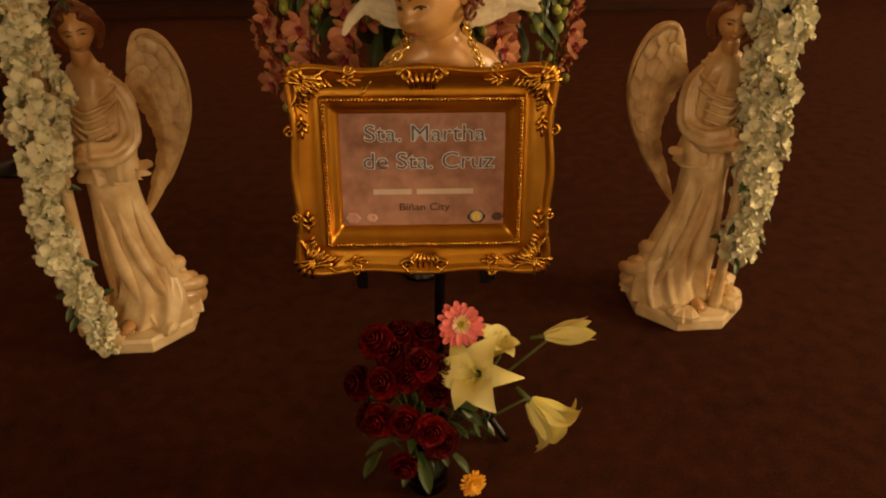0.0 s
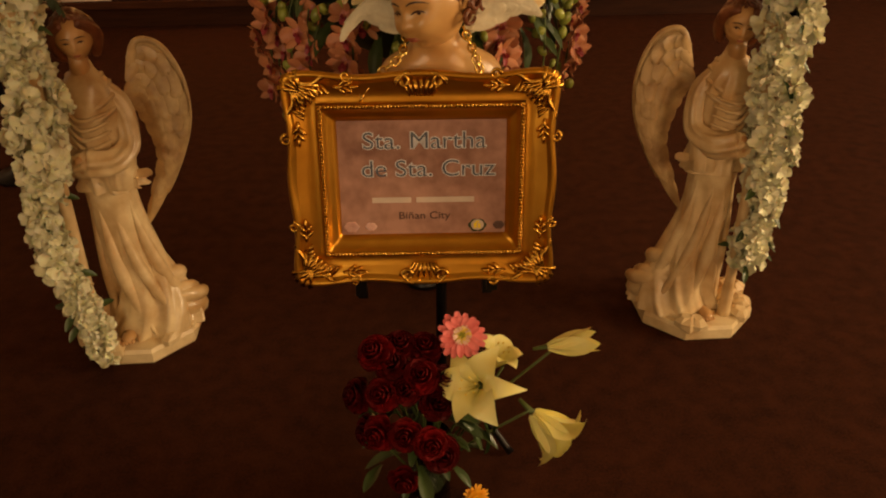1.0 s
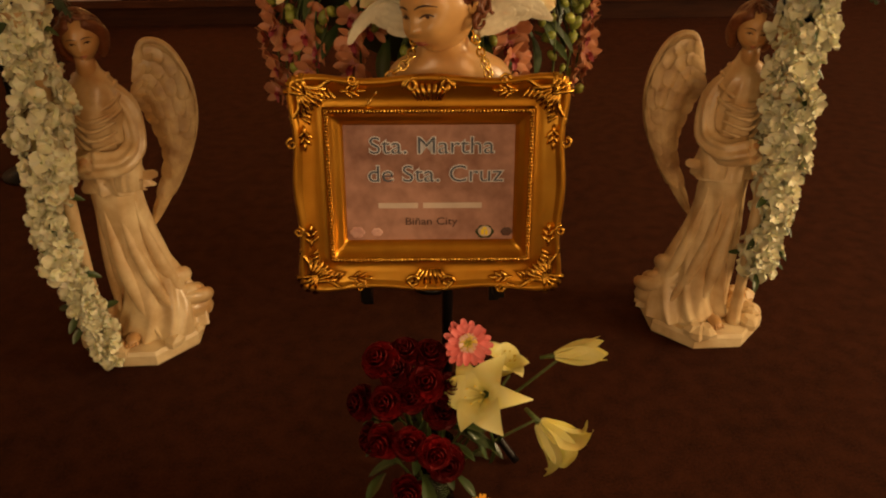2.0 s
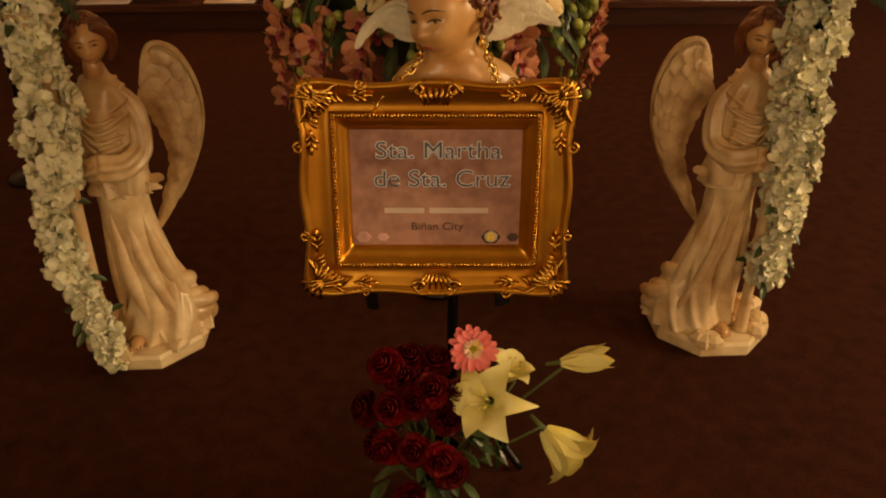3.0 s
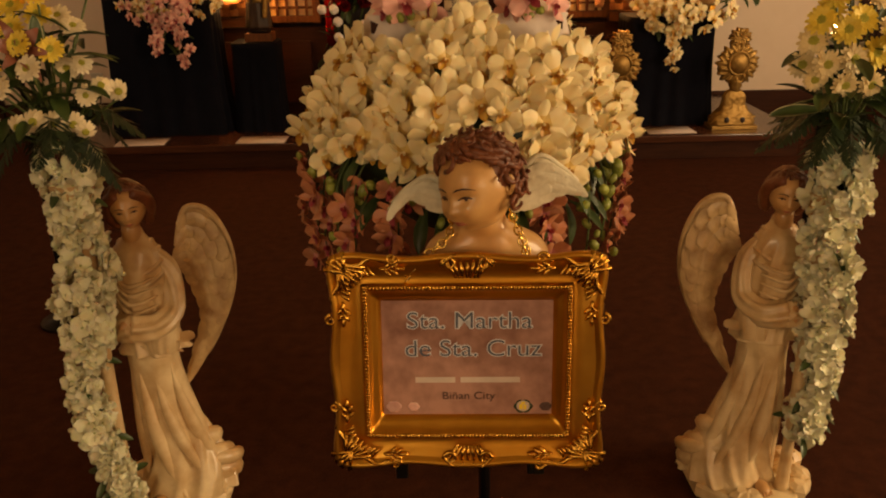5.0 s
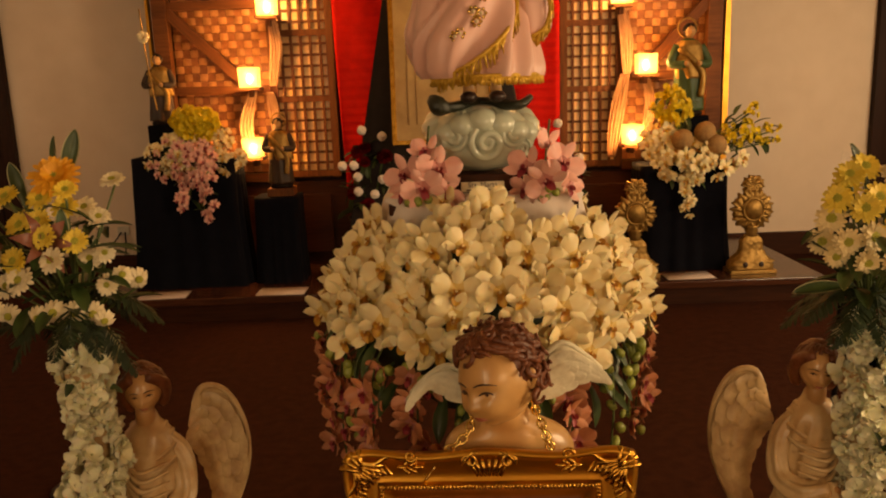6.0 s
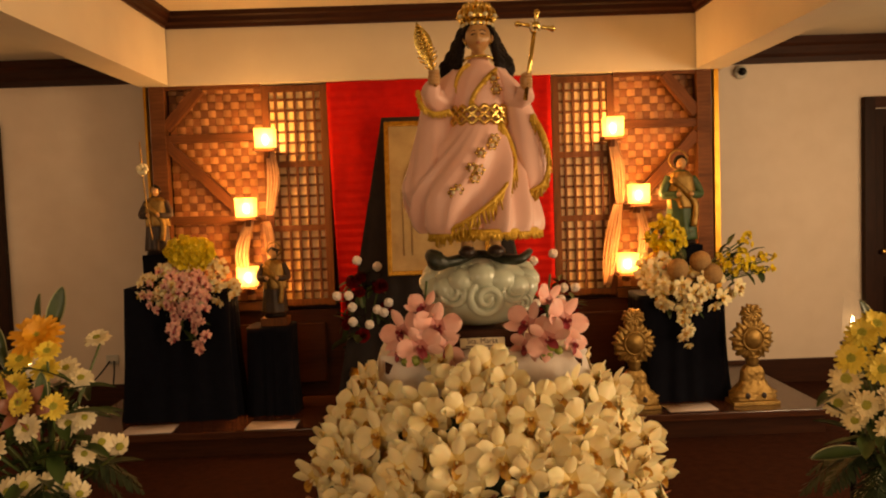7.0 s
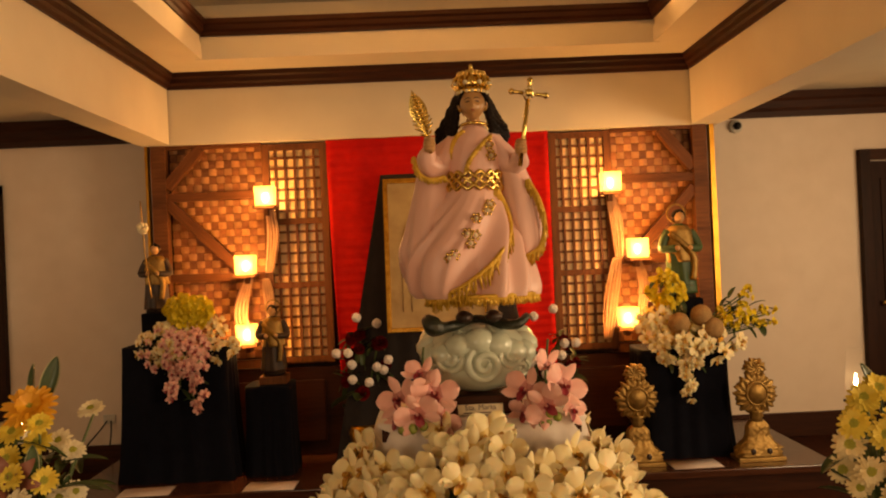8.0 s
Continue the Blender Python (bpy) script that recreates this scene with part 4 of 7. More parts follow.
def angel(name, m, s, hair_mat):
    """A standing robed angel on an eight-sided base; s: the side (+1 or -1) on which its wing spreads."""
    k = bmesh.new()
    R = 0.158
    oct_ = lambda r, z, j=0: [(r * math.cos(math.tau * (i + 0.5) / 8), r * math.sin(math.tau * (i + 0.5) / 8), z) for i in range(8)]
    quadmesh(k, [oct_(R * 0.97, 0), oct_(R, 0.006), oct_(R, 0.032), oct_(R * 0.97, 0.042)], 0, smooth=False)
    g = random.Random(3)
    for i in range(26):
        a, q = g.uniform(0, math.tau), R * 0.86 * math.sqrt(g.random())
        ball(k, (q * math.cos(a), q * math.sin(a), 0.042), (g.uniform(0.02, 0.04), g.uniform(0.02, 0.035), g.uniform(0.012, 0.028)), 0, 8, None, 0.5, 30, False)
    # robe, sweeping out to the wing's side
    drapery(k, [(0.043, s * 0.048, 0.0, 0.112, 0.098, 0.22), (0.09, s * 0.045, 0.0, 0.098, 0.088, 0.22), (0.18, s * 0.030, 0.0, 0.075, 0.070, 0.18), (0.30, s * 0.010, 0.0, 0.060, 0.058, 0.10),
                (0.42, 0.0, 0.0, 0.056, 0.053, 0.03), (0.455, 0.0, 0, 0.058, 0.054, 0.02)], 128, 0, 2.0, 1.7, -4.5 * s, 12)
    for i, (a0, swing, depth) in enumerate(((-150, 0.25, 0.7), (-112, 0.55, 1.0), (-78, 0.75, 0.8), (-35, 0.5, 0.9))):
        pts, rad = [], []
        for j in range(19):
            t = j / 18
            rx = 0.056 + 0.050 * t ** 1.6
            b = radians(a0 if s > 0 else -180 - a0) + s * swing * t ** 1.7
            pts.append((s * (0.002 + 0.046 * t ** 1.5) + rx * 0.98 * math.cos(b), rx * 0.89 * math.sin(b), 0.40 - 0.352 * t))
            rad.append(depth * 0.017 * math.sin(math.pi * min(0.97, t * 0.85 + 0.06)) ** 1.5 + 0.001)
        tube(k, pts, rad, 12)
    # train that curls out behind
    for dx, z, r in ((0.135, 0.055, 0.032), (0.125, 0.10, 0.026), (0.100, 0.15, 0.024), (0.150, 0.09, 0.02)):
        tube(k, bend([(s * (dx - 0.07), -0.05, z + 0.045), (s * dx, 0.0, z + 0.02), (s * (dx + 0.01), 0.05, z)], 5), [r * (0.6 + 0.4 * math.sin(math.pi * i / 10)) for i in range(11)], 10)
    # tunic, flared at the hip
    drapery(k, [(0.428, s * 0.012, 0, 0.076, 0.063, 0.22), (0.46, s * 0.008, 0, 0.063, 0.055, 0.15), (0.55, 0, 0, 0.057, 0.051, 0.13), (0.63, 0, 0, 0.060, 0.050, 0.10),
                (0.675, 0, 0.0, 0.048, 0.042, 0.02), (0.70, 0, 0.0, 0.028, 0.026, 0.0), (0.72, 0, 0, 0.02, 0.02, 0)], 96, 0, 2.4, 4.1, 3 * s, 9)
    # arms with wide sleeves
    for q in (s, -s):
        tube(k, bend([(q * 0.022, 0.002, 0.668), (q * 0.064, 0.004, 0.618), (q * 0.072, -0.015, 0.535), (q * 0.042, -0.062, 0.508), (q * -0.008, -0.086, 0.518)], 5),
             [0.018 + 0.005 * math.sin(math.pi * i / 20) + 0.0011 * max(0, i - 9) for i in range(21)], 30, 0, 1.0, 6, 0.15)
    drapery(k, [(0.438, s * 0.046, -0.042, 0.030, 0.026, 0.14), (0.47, s * 0.048, -0.038, 0.032, 0.028, 0.10), (0.53, s * 0.060, -0.022, 0.026, 0.027, 0.02)], 48, 0, 1.8, 2.2)
    petal(k, Matrix.Translation((s * 0.06, -0.03, 0.462)) @ spin(0 if s > 0 else math.pi, -0.2), 0.055, 0.06, 0.1, 0.15, 0)
    for z, rr in ((0.690, 0.034), (0.672, 0.046), (0.650, 0.056), (0.625, 0.060)):
        tube(k, [(rr * 1.05 * math.sin(t), -rr * 0.95 * math.cos(t) + 0.006, z - 0.028 * math.cos(t) ** 2 * (1 if math.cos(t) > 0 else 0)) for t in (-1.7 + 3.4 * i / 16 for i in range(17))], 0.006, 6)
    # crossing folds on the breast and sleeve
    for i in range(6):
        z = 0.475 + 0.022 * i
        tube(k, bend([(s * -0.055, -0.030, z + 0.06), (s * -0.01, -0.062, z + 0.02), (s * 0.05, -0.045, z + 0.035)], 5), [0.002 + 0.0035 * math.sin(math.pi * q / 10) for q in range(11)], 7)
    # hands and foot
    ball(k, (s * -0.012, -0.092, 0.517), (0.020, 0.016, 0.024), 1, 10)
    ball(k, (s * -0.055, -0.105, 0.56), (0.016, 0.014, 0.026), 1, 10)
    ball(k, (0.0, -0.104, 0.058), (0.018, 0.030, 0.012), 1, 10)
    for i in range(5):
        ball(k, (-0.014 + 0.007 * i, -0.132 + 0.003 * abs(i - 1), 0.055), (0.0042, 0.009, 0.0055), 1, 8)
    tube(k, [(0, -0.005, 0.69), (0, -0.010, 0.75)], [0.023, 0.019], 14, 1)
    c = (s * 0.004, -0.014, 0.778)
    P, rot = head(k, c, 0.049, 1, 2, radians(14 * s), radians(9), 0.0, 4, 5, 0.8, radians(-5 * s))
    waves(k, P, 0.049, 2, 34, 4, 1.9, 0.60, 1.04, 0.085, 0.22)
    ball(k, P(0, 0.30, 0.26), (0.88 * 0.049, 0.82 * 0.049, 0.92 * 0.049), 2, 18, rot, 0.08, 60)
    for q in (-1, 1):
        tube(k, bend([P(0.28 * q, -0.50, 0.80), P(0.80 * q, -0.15, 0.30), P(0.82 * q, 0.15, -0.45), P(0.62 * q, 0.25, -1.10)], 4), [0.010, 0.012, 0.013, 0.014, 0.015, 0.015, 0.015, 0.015, 0.014, 0.013, 0.012, 0.010, 0.006], 10, 2, 1.0, 4, 0.12)
    # wing
    feather_wing(k, [(s * 0.07, 0.075, 0.655), (s * 0.095, 0.085, 0.735), (s * 0.150, 0.09, 0.725), (s * 0.188, 0.09, 0.64), (s * 0.184, 0.09, 0.53), (s * 0.130, 0.09, 0.40), (s * 0.055, 0.09, 0.285)],
                 [(s * 0.055, 0.075, 0.60), (s * 0.075, 0.085, 0.585), (s * 0.085, 0.09, 0.555), (s * 0.105, 0.09, 0.50), (s * 0.105, 0.09, 0.44), (s * 0.075, 0.09, 0.36), (s * 0.050, 0.09, 0.28)], 5, 3)
    return part(name, k, [IVORY, SKIN, hair_mat, IVORY_WING, EYE, LIP], None, "", m)


AL, AR = (-0.79, 1.575), (0.668, 1.56)
tagged(angel("angel_statue", pose(*AL, 0), 1, HAIR), "painted ivory resin angel with one spread feathered wing", "statue", "angel statues beside the sign")
tagged(angel("angel_statue", pose(*AR, 0), -1, HAIR), "painted ivory resin angel with one spread feathered wing", "statue", "angel statues beside the sign")


# ---- flower columns: pole, vase, white garland, arrangement ----
def flower_column(x, y, top, foot):
    d = thing("flower_stand", pose(x, y, foot), "slim beige pole with a clear glass vase on top", "flower stand", "flower stands held by the angels")
    k = bmesh.new()
    lathe(k, [(0.020, 0), (0.016, 0.02), (0.013, 0.10), (0.015, 0.35), (0.020, 0.6), (0.030, top - foot - 0.07), (0.042, top - foot - 0.02), (0.044, top - foot)], n=18)
    part("pole", k, IVORY, d)
    k = bmesh.new()
    h = top - foot
    lathe(k, [(0.030, h), (0.038, h + 0.01), (0.042, h + 0.06), (0.050, h + 0.105), (0.047, h + 0.105), (0.039, h + 0.06), (0.034, h + 0.014)], n=24)
    v = part("vase", k, GLASS, d, "clear glass vase with green stems inside")
    v.visible_shadow = False
    return d


def garland(x, y, z0, z1, wide, narrow, count, seed, lean, group="white flower garlands"):
    """Florets crowded round the pole, wider above."""
    d = thing("flower_garland", pose(x, y, 0), "thick garland of white artificial florets wound round a pole", "garland", group)
    g = random.Random(seed)
    k = bmesh.new()
    tube(k, [(lean(z)[0] * 0.6, lean(z)[1] * 0.6, z) for z in (z0 + (z1 - z0) * i / 12 for i in range(13))], 0.006, 6)
    part("vine", k, STEM, d, "green vine inside the garland")
    for i in range(count):
        t = (i + g.random()) / count
        z = z0 + (z1 - z0) * t
        a = i * 2.4 + g.uniform(-0.4, 0.4)
        clump = noise.noise(Vector((1.2 * math.cos(a), 1.2 * math.sin(a) + 5 * seed, z * 13)))
        r = narrow + (wide - narrow) * min(1, t * 1.5) * (0.80 + 0.22 * math.sin(z * 21 + seed))
        q = r * min(1.25, g.uniform(0.62, 1.02) + 0.55 * clump)
        if clump < -0.38:
            continue
        o = lean(z)
        p = (o[0] + q * math.cos(a), o[1] + q * math.sin(a), z)
        n = (math.cos(a) + g.uniform(-0.8, 0.8), math.sin(a) + g.uniform(-0.8, 0.8) - 0.25, g.uniform(-0.5, 0.9))
        bloom(g.choice(FLORETS), p, n, d, g.uniform(0, 6), g.uniform(0.8, 1.3), g)
    for i in range(16):
        t = g.random()
        z = z0 + (z1 - z0) * t
        o, a = lean(z), g.uniform(0, math.tau)
        bloom(LEAF_M, (o[0] + 0.02 * math.cos(a), o[1] + 0.02 * math.sin(a), z), (0.3, -0.5, 1), d, a, 0.6, g)
    return d


flower_column(-0.86, 1.475, 0.86, 0.042)
flower_column(0.725, 1.475, 0.80, 0.042)
garland(-0.872, 1.475, 0.02, 0.92, 0.053, 0.015, 400, 1, lambda z: (0.012 - 0.045 * math.exp(-((z - 0.36) / 0.17) ** 2) + 0.03 * (1 - z) ** 8, -0.045 * (1 - z) ** 2))
garland(0.725, 1.475, 0.20, 0.90, 0.051, 0.028, 350, 2, lambda z: (0.020 + 0.012 * math.sin(7.5 * z - 1.2), -0.01))


def green_collar(x, y, z, d, g, count=16, size=1.0):
    for i in range(count):
        a = math.tau * i / count + g.uniform(-0.2, 0.2)
        q = g.uniform(0.02, 0.05)
        m = Matrix.Translation((q * math.cos(a), q * math.sin(a), z + g.uniform(-0.02, 0.05))) @ Matrix.Rotation(a, 4, "Z") @ Matrix.Rotation(g.uniform(-0.1, 0.65), 4, "Y") @ Matrix.Scale(size * g.uniform(0.7, 1.15), 4)
        part("fern_frond", g.choice(FERNS), None, d, "", m)


def bouquet_left():
    x, y, z = -0.86, 1.475, 0.96
    d = thing("flower_arrangement", pose(x, y, z), "tall mixed arrangement of mums, lilies and an orange gerbera", "flowers", "arrangements on the flower stands")
    g = random.Random(11)
    green_collar(0, 0, 0.03, d, g, 15, 0.8)
    L = lambda q: (q[0] - x, q[1] - y, q[2] - z)
    spots = []
    bloom(GERB_O, L((-0.895, 1.52, 1.245)), (0.15, -0.75, 0.55), d, 0, 1.0, g)
    spots.append(L((-0.895, 1.53, 1.23)))
    for q, f, m, s in [((-0.795, 1.55, 1.232), (0, -0.5, 0.9), 0, 0.95), ((-0.725, 1.45, 1.047), (0.5, -0.6, -0.1), 1, 1.0), ((-0.748, 1.43, 1.062), (0.3, -0.7, 0.3), 1, 0.9), ((-0.775, 1.42, 1.045), (0.1, -0.8, 0.2), 0, 0.8),
                       ((-0.82, 1.46, 1.09), (0.3, -0.8, 0.5), 0, 0.9), ((-0.79, 1.46, 1.10), (0.5, -0.7, 0.4), 0, 0.8), ((-0.81, 1.50, 1.165), (0.3, -0.6, 0.7), 0, 0.9), ((-0.835, 1.50, 1.185), (0, -0.7, 0.6), 0, 0.9),
                       ((-0.865, 1.40, 1.10), (-0.1, -0.9, 0.4), 0, 0.95), ((-0.93, 1.40, 1.065), (-0.1, -0.9, 0.4), 0, 1.05), ((-0.965, 1.42, 1.05), (-0.3, -0.9, 0.3), 0, 1.0), ((-1.0, 1.45, 1.09), (-0.4, -0.8, 0.4), 0, 1.0),
                       ((-0.83, 1.39, 1.00), (0.1, -0.9, -0.1), 1, 1.0), ((-0.80, 1.40, 0.995), (0.3, -0.8, -0.2), 1, 1.0), ((-0.865, 1.38, 1.005), (0, -0.9, 0.1), 1, 1.05), ((-0.895, 1.38, 0.995), (0, -0.9, -0.1), 1, 1.0),
                       ((-0.96, 1.40, 0.995), (-0.2, -0.9, 0), 1, 1.0), ((-0.99, 1.41, 1.0), (-0.3, -0.9, 0), 1, 0.95), ((-0.78, 1.40, 0.98), (0.4, -0.8, -0.3), 1, 0.9), ((-0.96, 1.55, 1.20), (-0.2, -0.6, 0.7), 0, 0.9),
                       ((-1.02, 1.5, 1.18), (-0.4, -0.6, 0.6), 0, 1.0), ((-1.03, 1.48, 1.12), (-0.5, -0.6, 0.4), 0, 1.0)]:
        bloom(MUMS[m], L(q), f, d, None, s, g)
        spots.append(L((q[0], q[1] + 0.01, q[2] - 0.012)))
    for q, f, s in [((-0.86, 1.47, 1.19), (0.1, -0.7, 0.6), 0.9), ((-0.90, 1.44, 1.17), (0, -0.8, 0.5), 0.85), ((-0.945, 1.46, 1.16), (-0.2, -0.8, 0.5), 1.0), ((-0.97, 1.47, 1.215), (-0.2, -0.6, 0.7), 0.9), ((-1.0, 1.44, 1.14), (-0.2, -0.9, 0.3), 0.9), ((-0.92, 1.50, 1.205), (0, -0.7, 0.6), 0.9), ((-0.83, 1.43, 1.13), (0.2, -0.9, 0.4), 0.85), ((-0.88, 1.41, 1.145), (0, -0.9, 0.3), 0.85), ((-0.94, 1.41, 1.10), (-0.2, -0.9, 0.3), 0.9), ((-1.0, 1.43, 1.185), (-0.2, -0.8, 0.5), 0.9), ((-0.85, 1.46, 1.225), (0.2, -0.6, 0.7), 0.8)]:
        bloom(YMUMS[0], L(q), f, d, None, s, g)
        spots.append(L(q))
    for q, f in [((-0.90, 1.44, 1.12), (0.5, -0.7, 0.3)), ((-0.97, 1.43, 1.125), (-0.5, -0.8, 0.2))]:
        bloom(LILY_DARK, L(q), f, d, None, 1.0, g)
    stems([((0, 0, -0.05), q) for q in spots], d)
    for p, along, facing, sc in (((-0.035, 0.075, 0.265), (0.35, 0, 1), (0.5, -1, 0.2), 1.05), ((-0.04, 0.075, 0.27), (-0.12, 0, 1), (-0.8, -1, 0.2), 0.85), ((-0.10, 0.05, 0.22), (-0.25, 0, 1), (0.4, -1, 0.2), 0.9), ((0.0, -0.04, 0.14), (0.15, -0.1, 1), (0.6, -1, 0.1), 0.85), ((-0.13, -0.03, 0.12), (-0.7, -0.1, 0.7), (0.2, -1, 0.4), 0.9), ((-0.12, 0.02, 0.10), (-0.5, -0.1, 1), (0.2, -1, 0.3), 1.1), ((0.03, 0.0, 0.08), (0.25, 0, 1), (0.3, -1, 0), 0.8), ((-0.14, 0.0, 0.08), (-0.9, -0.1, 0.6), (0, -0.7, 0.7), 1.0)):
        leaf_at(VLEAF, p, along, facing, d, sc)
    for i in range(64):
        a = g.uniform(0, math.tau)
        part("leaf", LEAF_M, None, d, "", Matrix.Translation((g.uniform(-0.10, 0.06), g.uniform(-0.06, 0.05), g.uniform(0.0, 0.20))) @ Matrix.Rotation(a, 4, "Z") @ Matrix.Rotation(g.uniform(-0.9, 0.2), 4, "Y"))


def bouquet_right():
    x, y, z = 0.725, 1.475, 0.93
    d = thing("flower_arrangement", pose(x, y, z), "mixed arrangement of cream and yellow mums with dusky lilies", "flowers", "arrangements on the flower stands")
    g = random.Random(12)
    green_collar(0, 0, 0.03, d, g, 15, 0.8)
    L = lambda q: (q[0] - x - 0.025, q[1] - y, q[2] - z + 0.055)
    spots = []
    for q, f, k, s in [((0.70, 1.50, 1.115), (-0.2, -0.8, 0.5), 0, 1.0), ((0.66, 1.47, 1.06), (-0.4, -0.8, 0.3), 1, 1.1), ((0.645, 1.47, 1.015), (-0.5, -0.8, 0.1), 1, 1.0), ((0.675, 1.43, 1.02), (-0.2, -0.9, 0.1), 1, 1.0),
                       ((0.72, 1.42, 1.03), (0, -0.9, 0.2), 1, 1.1), ((0.765, 1.43, 1.04), (0.2, -0.9, 0.3), 0, 1.1), ((0.745, 1.46, 1.10), (0, -0.8, 0.5), 0, 1.1), ((0.69, 1.47, 1.145), (-0.2, -0.7, 0.6), 0, 1.0),
                       ((0.735, 1.50, 1.155), (0, -0.7, 0.7), 0, 1.1), ((0.78, 1.48, 1.14), (0.2, -0.7, 0.6), 1, 1.0), ((0.80, 1.45, 1.08), (0.3, -0.8, 0.4), 1, 1.1), ((0.81, 1.43, 1.01), (0.4, -0.8, 0.1), 1, 1.0),
                       ((0.70, 1.40, 0.985), (-0.1, -0.9, -0.1), 1, 0.9), ((0.75, 1.40, 0.985), (0.1, -0.9, -0.1), 1, 0.95), ((0.66, 1.44, 0.99), (-0.4, -0.8, -0.1), 1, 0.85), ((0.84, 1.48, 1.16), (0.4, -0.6, 0.6), 1, 1.0), ((0.87, 1.46, 1.08), (0.5, -0.7, 0.3), 0, 1.0)]:
        bloom(YMUMS[k], L(q), f, d, None, s, g)
        spots.append(L(q))
    for q, f in [((0.835, 1.45, 1.05), (0.4, -0.8, 0.2))]:
        bloom(LILY_DARK, L(q), f, d, None, 0.6, g)
    for q, f in [((0.705, 1.43, 1.085), (-0.3, -0.9, 0.3)), ((0.785, 1.42, 1.07), (0.3, -0.9, 0.2)), ((0.665, 1.46, 1.10), (-0.5, -0.8, 0.4))]:
        bloom(YMUMS[0], L(q), f, d, None, 1.0, g)
        spots.append(L(q))
    stems([((0, 0, -0.05), q) for q in spots], d)
    for p, along, facing, sc in (((0.0, 0.04, 0.22), (-0.25, 0, 1), (0.5, -1, 0.2), 1.0), ((0.05, 0.04, 0.20), (0.4, 0, 1), (0.2, -1, 0.2), 0.9), ((-0.05, -0.03, 0.05), (-1, -0.1, 0.05), (0, -0.5, 0.9), 1.1), ((-0.05, -0.02, 0.10), (-0.8, 0.1, 0.5), (0, -0.6, 0.8), 0.8)):
        leaf_at(VLEAF, p, along, facing, d, sc)
    for i in range(50):
        a = g.uniform(0, math.tau)
        part("leaf", LEAF_M, None, d, "", Matrix.Translation((g.uniform(-0.07, 0.07), g.uniform(-0.06, 0.05), g.uniform(0.0, 0.18))) @ Matrix.Rotation(a, 4, "Z") @ Matrix.Rotation(g.uniform(-0.9, 0.2), 4, "Y"))


bouquet_left()
bouquet_right()


# ---- gilt frame with its printed sheet, on a black stand ----
FRAME_POSE = Matrix.Translation((-0.0705, 1.093, 0.635)) @ Matrix.Rotation(radians(-2.7), 4, "Z") @ Matrix.Rotation(radians(-8.8), 4, "X")


